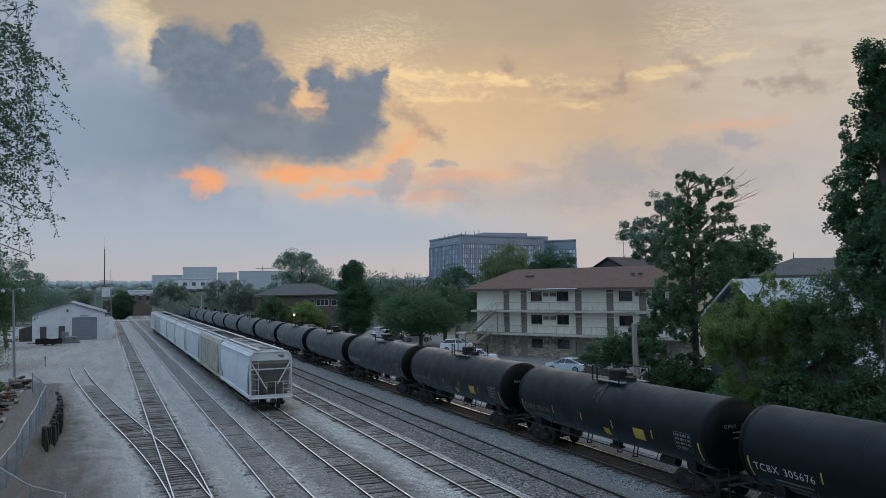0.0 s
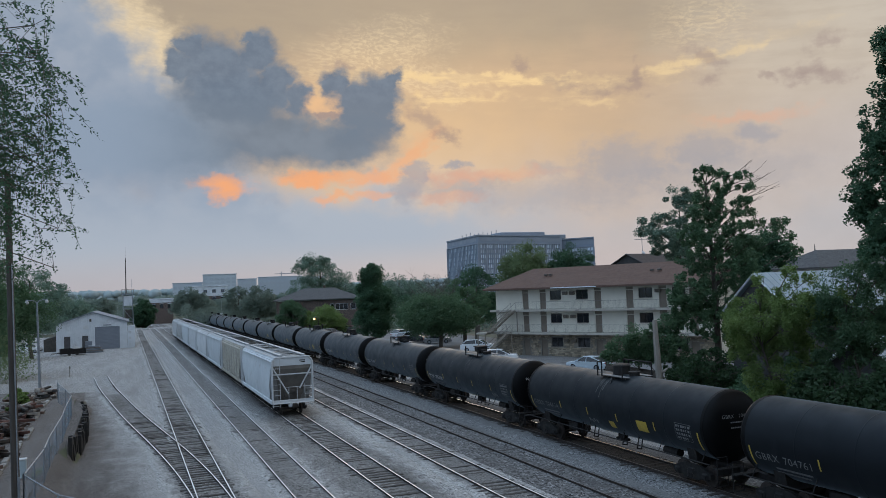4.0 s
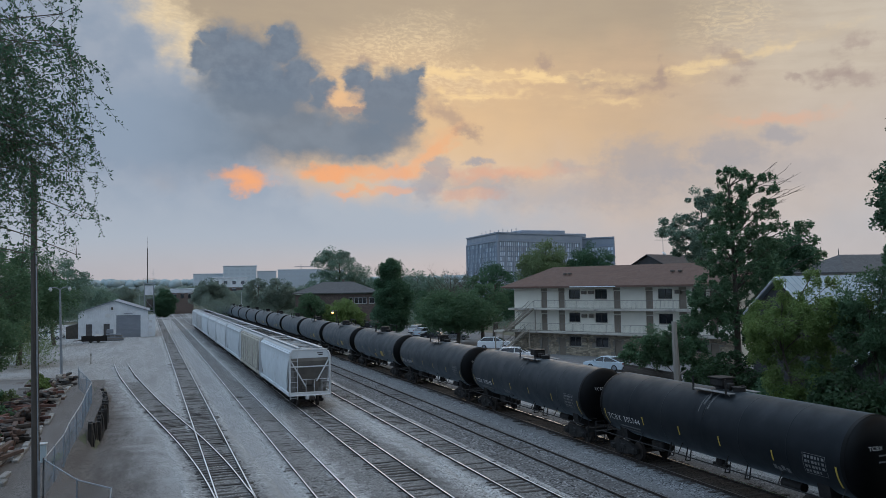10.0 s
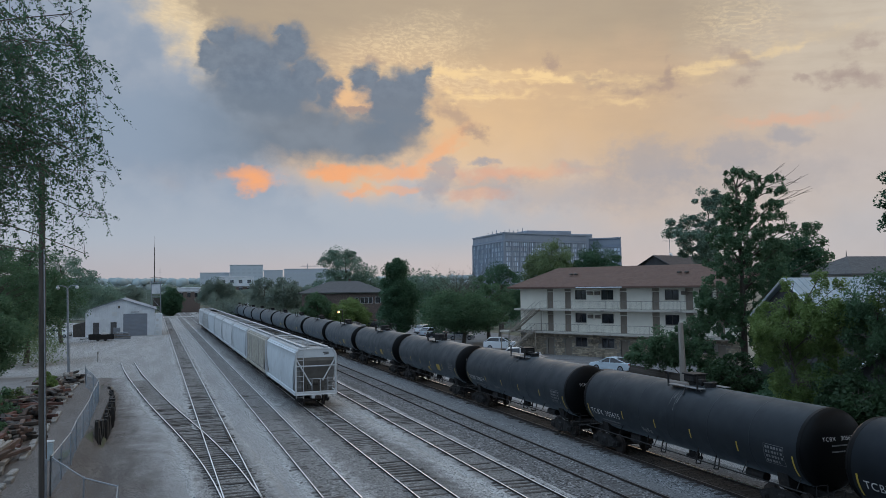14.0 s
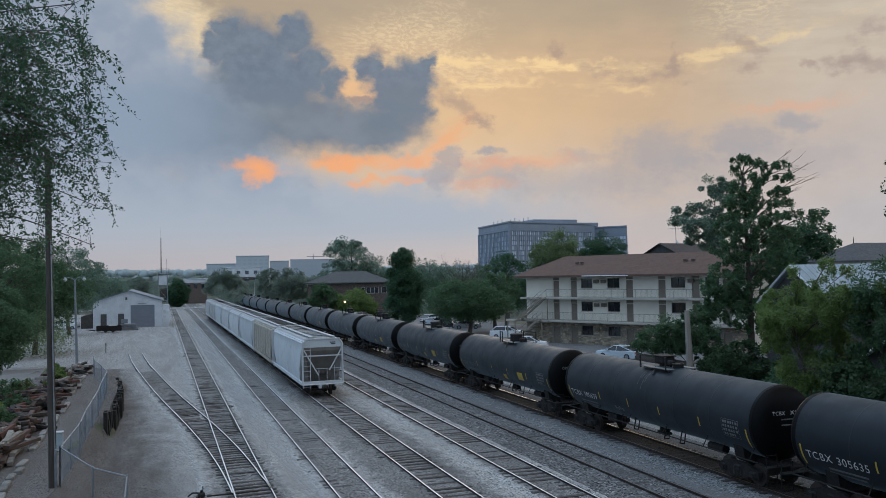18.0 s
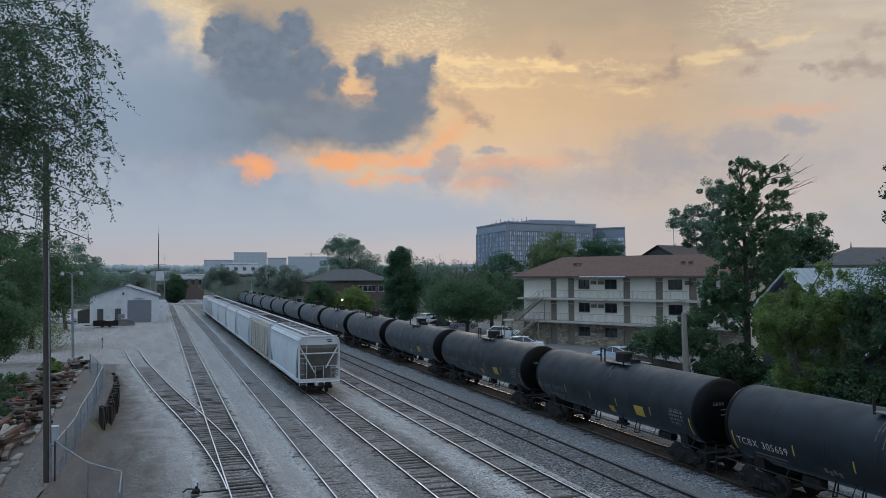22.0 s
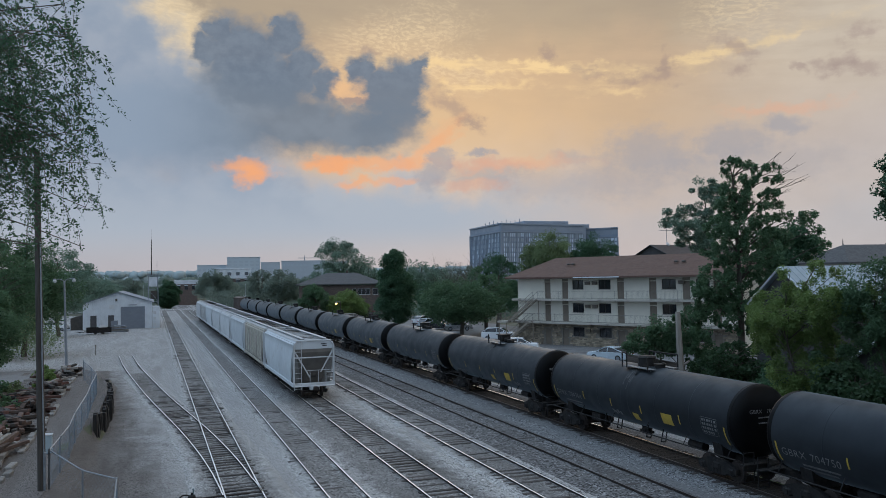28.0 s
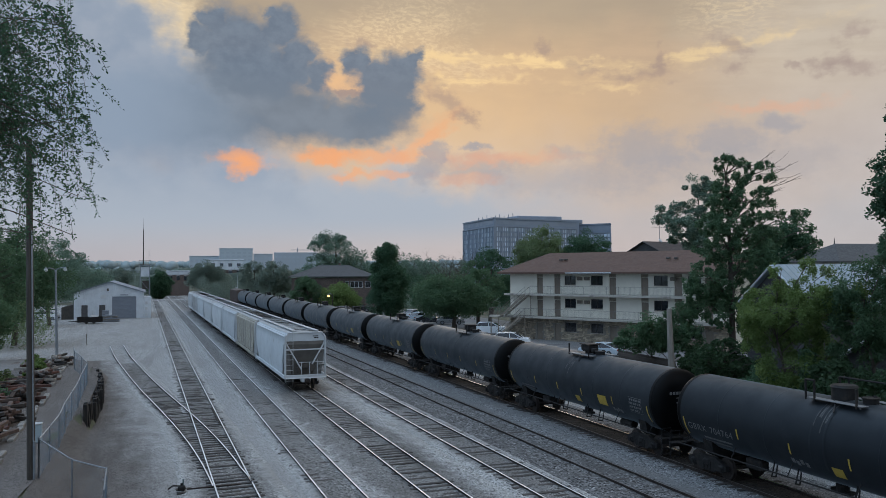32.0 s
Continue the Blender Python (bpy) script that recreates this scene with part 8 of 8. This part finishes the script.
brick_office(1.5, 2.96, 318, 9.1, "small brick building with white top at the crossing", 1.2, False)


def crane():
    x, y = far(10.2, 990)
    t = thing("tower_crane", "thin distant tower crane on the skyline", "crane", pose(x, y, BASE))
    part("mast", Mb().box((0, 0, 18), (0.9, 0.9, 36)), M_GALV, t)
    part("jib", Mb().box((3, 0, 35), (22, 0.6, 0.7)), M_GALV, t)
    part("apex", Mb().rod((0, 0, 36), (0, 0, 38.5), 0.4, 5, 0.2), M_GALV, t)


crane()


def canopy(rnd, spots, name, material):
    """Closed canopy of lumpy crowns, one mesh; spots are (x, y, top, radius)."""
    bm = bmesh.new()
    bmesh.ops.create_icosphere(bm, subdivisions=2, radius=1.0)
    ball = np.array([v.co for v in bm.verts])
    faces = np.array([[v.index for v in f.verts] for f in bm.faces])
    bm.free()
    vs, fs = [], []
    for k, (x, y, top, r) in enumerate(spots):
        q = np.array([1.0 + 0.30 * noise.noise((*(p * 1.7 + k * 3.1),)) + 0.22 * noise.noise((*(p * 4.5 + k * 1.7),)) for p in ball])
        c = ball * q[:, None] * (r, r, r * 0.75) + (x, y, top - r * 0.75)
        fs.append(faces + k * len(ball))
        vs.append(c)
    me = bpy.data.meshes.new(name)
    me.from_pydata(np.concatenate(vs).tolist(), [], np.concatenate(fs).tolist())
    me.materials.append(material)
    me.polygons.foreach_set("use_smooth", [True] * len(me.polygons))
    return me


def far_woods():
    rnd = np.random.default_rng(9)
    cs, rs, spots = [], [], []
    for k in range(420):
        az = rnd.uniform(-22, 62)
        dist = rnd.uniform(340, 640)
        top = 7.6 + dist * rnd.uniform(-0.004, 0.006 + 0.003 * (az < 4))
        r = rnd.uniform(3.0, 5.5)
        x, y = far(az, dist)
        spots.append((x, y, top, r * 1.1))
        for j in range(2):
            cs.append((x + rnd.normal() * 2, y + rnd.normal() * 2, top - r * (0.45 + j)))
            rs.append(r * 1.05)
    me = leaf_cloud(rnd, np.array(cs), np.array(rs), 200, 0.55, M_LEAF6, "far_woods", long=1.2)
    tagged(new("far_woods", me), "distant belt of woods along the horizon, haze-grey in colour", "woods", kind="stuff")
    tagged(new("far_canopy", canopy(rnd, spots, "far_canopy", M_LEAF6)), "closed haze-coloured crowns within the distant woods", "woods", kind="stuff")
    ridge = []
    for az in np.arange(-24, 64, 0.13):
        dist = rnd.uniform(1050, 1500)
        x, y = far(az, dist)
        crest = 9.0 + dist * (0.0126 + 0.0024 * noise.noise((az * 0.35, 2.0, 0)) + 0.0016 * noise.noise((az * 1.6, 7.0, 0)))
        for z in (crest, crest - 7.0):
            ridge.append((x + rnd.normal() * 4, y, z, rnd.uniform(4.5, 9)))
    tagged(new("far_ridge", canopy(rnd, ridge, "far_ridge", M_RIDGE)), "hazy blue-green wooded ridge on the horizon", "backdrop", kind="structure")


far_woods()

# middle-distance greenery that fills the gaps between the trees
def hedges():
    rnd = np.random.default_rng(19)
    for az0, az1, d0, d1, top, n, leaf, material in ((15.0, 26.0, 165, 215, 5.0, 90, 0.34, M_LEAF4), (3.8, 15.0, 230, 330, 6.0, 200, 0.36, M_LEAF6), (-9.5, 0.0, 246, 330, 6.0, 100, 0.36, M_LEAF6), (36.5, 47.0, 112, 150, 6.5, 70, 0.28, M_LEAF4), (-13, -6, 100, 150, 6.5, 80, 0.24, M_LEAF7)):
        cs, rs = [], []
        for k in range(n):
            dist = rnd.uniform(d0, d1)
            x, y = far(rnd.uniform(az0, az1), dist)
            h = top * rnd.uniform(0.55, 1.1)
            r = rnd.uniform(1.4, 2.8)
            for z in np.arange(r * 0.6, h, r * 1.3):
                cs.append((x + rnd.normal() * 0.7, y + rnd.normal() * 0.7, z))
                rs.append(r)
        me = leaf_cloud(rnd, np.array(cs), np.array(rs), 210, leaf * 0.72, material, "undergrowth", long=1.3)
        tagged(new("undergrowth", me), "tangled green undergrowth between the trees", "undergrowth", kind="stuff")


hedges()

# ------------------------------------------------------------ cars and street things


def car(x, y, rz, paint, label, suv=False, group="parked cars"):
    t = thing("car", label, "car", pose(x, y, height(x, y) + 0.04, 0, 0, rz), group)
    L, W = (4.7, 1.86) if suv else (4.6, 1.8)
    hb, hr = (1.14, 1.70) if suv else (0.92, 1.43)
    body = Mb()
    prof = [(-L / 2, 0.42), (-L / 2 + 0.04, 0.72), (-L / 2 + 0.25, hb - 0.06), (-L / 2 + 1.15, hb), (L / 2 - 0.55, hb + 0.02), (L / 2 - 0.06, hb - 0.04), (L / 2, 0.5), (L / 2 - 0.12, 0.24), (-L / 2 + 0.15, 0.22)]
    rings = []
    for u, k in ((-W / 2, 0.96), (-W / 2 + 0.05, 1.0), (W / 2 - 0.05, 1.0), (W / 2, 0.96)):
        rings.append([(p * k, u, 0.22 + (z - 0.22) * (0.97 if k < 1 else 1)) for p, z in prof])
    part("body", body.loft(rings), paint, t, smooth=True)
    cab = [(-L / 2 + 0.98, hb - 0.02), (-L / 2 + 1.55, hb + (hr - hb) * 0.66), (-L / 2 + 2.05, hr - 0.02), (-L / 2 + 2.6, hr), (L / 2 - (0.9 if suv else 1.55), hr - 0.06), (L / 2 - (0.5 if suv else 0.95), hb + (hr - hb) * 0.55), (L / 2 - (0.22 if suv else 0.35), hb)]
    g = Mb()
    rings = []
    for u, k in ((-W / 2 + 0.06, 0.0), (-W / 2 + 0.2, 1.0), (W / 2 - 0.2, 1.0), (W / 2 - 0.06, 0.0)):
        rings.append([(p, u, hb - 0.02 + (z - hb + 0.02) * (0.0 if k == 0 else 0.96)) for p, z in cab])
    gl = part("glazing", g.loft(rings), M_PANE, t, "dark tinted glass")
    roof = Mb().soft((0.5 * (cab[2][0] + cab[4][0]), 0, hr - 0.07), (cab[4][0] - cab[2][0] + 0.3, W - 0.42, 0.14), 0.06)
    part("roof", roof, paint, t)
    for s in (-1, 1):
        for a, b in ((cab[0], cab[2]), (cab[4], cab[6]), ((0.1, hb), (0.12, hr - 0.06))):
            part("pillar", Mb().rod((a[0], s * (W / 2 - 0.07), a[1]), (b[0], s * (W / 2 - 0.2), b[1] - 0.02), 0.045, 5), paint, t)
        part("mirror", Mb().soft((-L / 2 + 1.5, s * (W / 2 + 0.08), hb + 0.06), (0.12, 0.2, 0.14), 0.03), paint, t)
        part("headlight", Mb().soft((-L / 2 + 0.1, s * (W / 2 - 0.3), 0.68), (0.16, 0.42, 0.14), 0.03), M_GALV, t, "clear headlight")
        part("tail_light", Mb().soft((L / 2 - 0.06, s * (W / 2 - 0.25), 0.8), (0.12, 0.36, 0.16), 0.03), M_TAIL, t, "red tail light")
        for x0 in (-L / 2 + 0.9, L / 2 - 0.95):
            w = part("wheel", Mb().rod((x0, s * (W / 2 - 0.2), 0.33), (x0, s * (W / 2 + 0.01), 0.33), 0.33, 16), M_TYRE, t)
            part("rim", Mb().rod((x0, s * (W / 2 - 0.1), 0.33), (x0, s * (W / 2 + 0.025), 0.33), 0.21, 12), M_GALV, w)
    part("bumper", Mb().soft((-L / 2 + 0.02, 0, 0.42), (0.14, W - 0.2, 0.22), 0.05), M_TYRE, t)
    part("bumper", Mb().soft((L / 2 - 0.02, 0, 0.42), (0.14, W - 0.2, 0.22), 0.05), M_TYRE, t)


M_TAIL = mat("red_lens", (0.25, 0.02, 0.015), rough=0.3)
M_TYRE = mat("black_rubber", (0.02, 0.02, 0.02), (0.03, 0.03, 0.03), rough=0.8)
P_WHITE = mat("white_car_paint", (0.72, 0.74, 0.76), (0.68, 0.70, 0.72), rough=0.25, rvar=0.05, scale=0.4)
P_ICE = mat("silver_blue_car_paint", (0.50, 0.58, 0.64), (0.46, 0.54, 0.60), rough=0.25, rvar=0.05, scale=0.4)
P_SILVER = mat("silver_car_paint", (0.32, 0.33, 0.34), rough=0.3, metal=0.4, rvar=0.05)
P_DARK = mat("dark_car_paint", (0.03, 0.032, 0.036), rough=0.25, rvar=0.05)
P_RED = mat("dark_red_car_paint", (0.13, 0.02, 0.02), rough=0.3, rvar=0.05)
x, y = far(23.85, 112)
car(x, y, 146, P_WHITE, "white sport utility car parked by the apartments", True)
x, y = far(31.6, 84.5)
car(x, y, -62, P_ICE, "pale silver-blue sedan parked in the lot")
x, y = far(21.0, 133)
car(x, y, 160, P_SILVER, "silver sedan parked under a tree")
x, y = far(19.55, 136)
car(x, y, 150, P_DARK, "dark car parked beside the trees")
x, y = far(18.95, 141)
car(x, y, 205, P_ICE, "pale car parked beside the trees", True)
x, y = far(18.55, 150)
car(x, y, 205, P_WHITE, "white car parked beside the trees", True)
x, y = far(15.3, 178)
car(x, y, 190, P_RED, "dark red van parked behind the train", True)
x, y = far(13.5, 168)
car(x, y, 190, P_SILVER, "silver car parked behind the train", True)
x, y = far(14.6, 176)
car(x, y, 160, P_DARK, "dark car parked behind the train", True)
x, y = far(25.3, 93.5)
car(x, y, 150, P_WHITE, "white car parked close behind the train", True)
x, y = far(-4.6, 168)
car(x - 3.6, y, 170, P_WHITE, "white pickup parked behind the shed", True)


def trailer():
    t = thing("utility_trailer", "low black box trailer parked by the shed", "trailer", pose(-8.6, 152.5, BASE + 0.04, 0, 0, 4))
    part("deck", Mb().soft((0, 0, 0.42), (4.0, 2.0, 0.3), 0.04), M_FRAME, t)
    for y in (-1.0, 1.0):
        part("side_board", Mb().soft((0, y, 0.86), (4.0, 0.08, 0.62), 0.02), M_FRAME, t)
    for x in (-1.96, 1.96):
        part("end_board", Mb().soft((x, 0, 0.86), (0.08, 1.9, 0.62), 0.02), M_FRAME, t)
    for x in (-0.6, 0.6):
        part("wheel", Mb().rod((x, -0.98, 0.28), (x, 0.98, 0.28), 0.28, 14), M_TYRE, t)
    part("drawbar", Mb().rod((-2.0, 0, 0.45), (-3.4, 0, 0.4), 0.07, 6), M_FRAME, t)
    load = part("load", Mb().soft((0.6, 0.1, 0.95), (1.4, 1.3, 0.75), 0.2), M_HGREY, t, "pale sheeted load")
    part("sheet_fold", Mb().soft((0.5, 0.0, 1.36), (0.8, 0.7, 0.16), 0.07), M_HGREY, load)
    st = thing("pallet_stack", "stack of grey pallets and dark sheets by the shed", "pallets", pose(-5.7, 157.0, BASE + 0.04, 0, 0, -3))
    for k in range(5):
        part("pallet", Mb().soft((0.12 * (k % 2), 0, 0.12 + 0.24 * k), (3.6 - 0.3 * k, 1.3, 0.15), 0.02), M_IRON if k % 2 else M_METALG, st)
    part("crate", Mb().soft((-0.6, 0.1, 1.65), (1.1, 0.9, 0.75), 0.03), M_METALG, st, "grey-blue crate")
    dr = thing("drum_pair", "two dark drums standing by the shed wall", "drum", pose(-10.8, 158.0, BASE + 0.04))
    for x in (0, 0.75):
        part("drum", Mb().rod((x, 0, 0), (x, 0, 0.9), 0.3, 14).rod((x, 0, 0.28), (x, 0, 0.33), 0.315, 14).rod((x, 0, 0.58), (x, 0, 0.63), 0.315, 14), M_SHEDDOOR, dr)


trailer()


def yard_light(az, dist, z, k, label, warm):
    x, y = far(az, dist)
    t = thing("yard_lamp", label, "street lamp", pose(x, y, BASE))
    part("pole", Mb().rod((0, 0, 0), (0, 0, z + 0.4), 0.09, 8, 0.06), M_POLE, t)
    arm = part("arm", Mb().pipe([(0, 0, z + 0.3), (-0.5, -0.4, z + 0.45), (-0.9, -0.7, z + 0.35)], 0.04), M_GALV, t)
    part("lamp_head", Mb().rod((-0.9, -0.7, z + 0.12), (-0.9, -0.7, z + 0.36), 0.24, 10, 0.1), M_GALV, arm)
    part("bulb", Mb().rod((-0.9, -0.7, z - 0.12), (-0.9, -0.7, z + 0.13), 0.16, 10, 0.2), mat("lit_sodium_bulb", (0.9, 0.6, 0.3), rough=0.4, glow=(warm, k)), arm, "glowing orange bulb")


yard_light(12.65, 148, 4.4, 6.0, "yard lamp glowing orange beside the tracks", (1.0, 0.45, 0.14))


def crossing():
    mb = Mb().soft((-2.0, 268, -0.09), (58, 15, 0.17), 0.03)
    solid("crossing_road", mb, M_YARD, "pale dusty road crossing the tracks", "road", "structure")
    for x in (-2.5, 27.5):
        t = thing("crossing_signal", "thin white crossing signal with crossed boards", "signal", pose(x, 258, BASE))
        part("mast", Mb().rod((0, 0, 0), (0, 0, 4.2), 0.08, 8), M_GALV, t)
        for r in (-40, 40):
            part("board", Mb().soft((0, -0.1, 0), (1.3, 0.04, 0.2), 0.01), M_METALW, t, m=pose(0, 0, 3.8, 0, r, 0))
        part("lamp_bar", Mb().soft((0, -0.1, 2.9), (1.2, 0.2, 0.4), 0.05), M_FRAME, t)
        part("gate_arm", Mb().rod((0.2, 0.2, 1.0), (0.25, 0.2, 8.0), 0.06, 6, 0.03), M_METALW, t)


crossing()


def tv_aerial():
    x, y = far(35.6, 139)
    t = thing("tv_aerial", "thin rooftop television aerial", "aerial", pose(x, y, 11.9))
    part("mast", Mb().rod((0, 0, -0.5), (0, 0, 4.2), 0.05, 6), M_GALV, t)
    part("boom", Mb().rod((-1.3, 0, 3.9), (1.3, 0, 3.9), 0.04, 6), M_GALV, t)
    for k in range(6):
        part("element", Mb().rod((-1.2 + 0.48 * k, -0.5, 3.9), (-1.2 + 0.48 * k, 0.5, 3.9), 0.025, 5), M_GALV, t)
    part("dish", Mb().rod((0.05, -0.2, 1.6), (0.1, -0.3, 1.7), 0.4, 12, 0.3), M_HGREY, t)


tv_aerial()


def steeple():
    x, y = far(46.5, 420)
    t = thing("church_steeple", "thin dark distant church steeple", "steeple", pose(x, y, BASE))
    part("tower", Mb().box((0, 0, 6), (3, 3, 12)), M_GREYROOF, t)
    part("spire", Mb().rod((0, 0, 12), (0, 0, 23.5), 0.9, 8, 0.08), M_GREYROOF, t)


steeple()


def end_car():
    """The box car at the tail of the tank train."""
    y = FIRST + N_TANK * PITCH
    c = thing("buffer_box_car", "grey-brown box car at the tail of the tank train", "box car", pose(T6, y, 0))
    part("body", Mb().soft((0, 0, 2.55), (3.0, 15.6, 3.0), 0.06), M_BOXCAR, c)
    part("roof", Mb().prism([(-1.55, 4.06), (0, 4.3), (1.55, 4.06)], -7.9, 7.9), M_BOXCAR, c)
    rib = Mb().box((0, 0, 2.55), (0.07, 0.1, 2.9)).mesh("side_rib", M_BOXCAR)
    for k, s in itertools.product(range(16), (-1, 1)):
        part("side_rib", rib, M_BOXCAR, c, m=pose(s * 1.53, -7.4 + k * 0.99, 0))
    part("underframe", Mb().soft((0, 0, 0.9), (0.8, 16.4, 0.34), 0.04), M_GRIME, c)
    tank_wheels.append(running_gear(c, 5.9, 8.6))
    tank_cars.append(c)


end_car()

# ------------------------------------------------------------ what moves


def motions():
    stops = [0.0] + [2.0 * k for k in range(1, 17)]
    for car in tank_cars:
        x, y, z = car.matrix_basis.translation
        walk(car, [(t, pose(x, y + travelled(t), z)) for t in stops])
    # the wheels roll with the way made good
    turns = []
    for k in range(193):
        t = 32.0 * k / 192
        turns.append((t, -math.degrees(travelled(t)) / WHEEL_R))
    for gear in tank_wheels:
        for w in gear:
            p = w.matrix_basis.translation.copy()
            walk(w, [(t, pose(p.x, p.y, p.z) @ pose(0, 0, 0, a, 0, 0)) for t, a in turns])


motions()
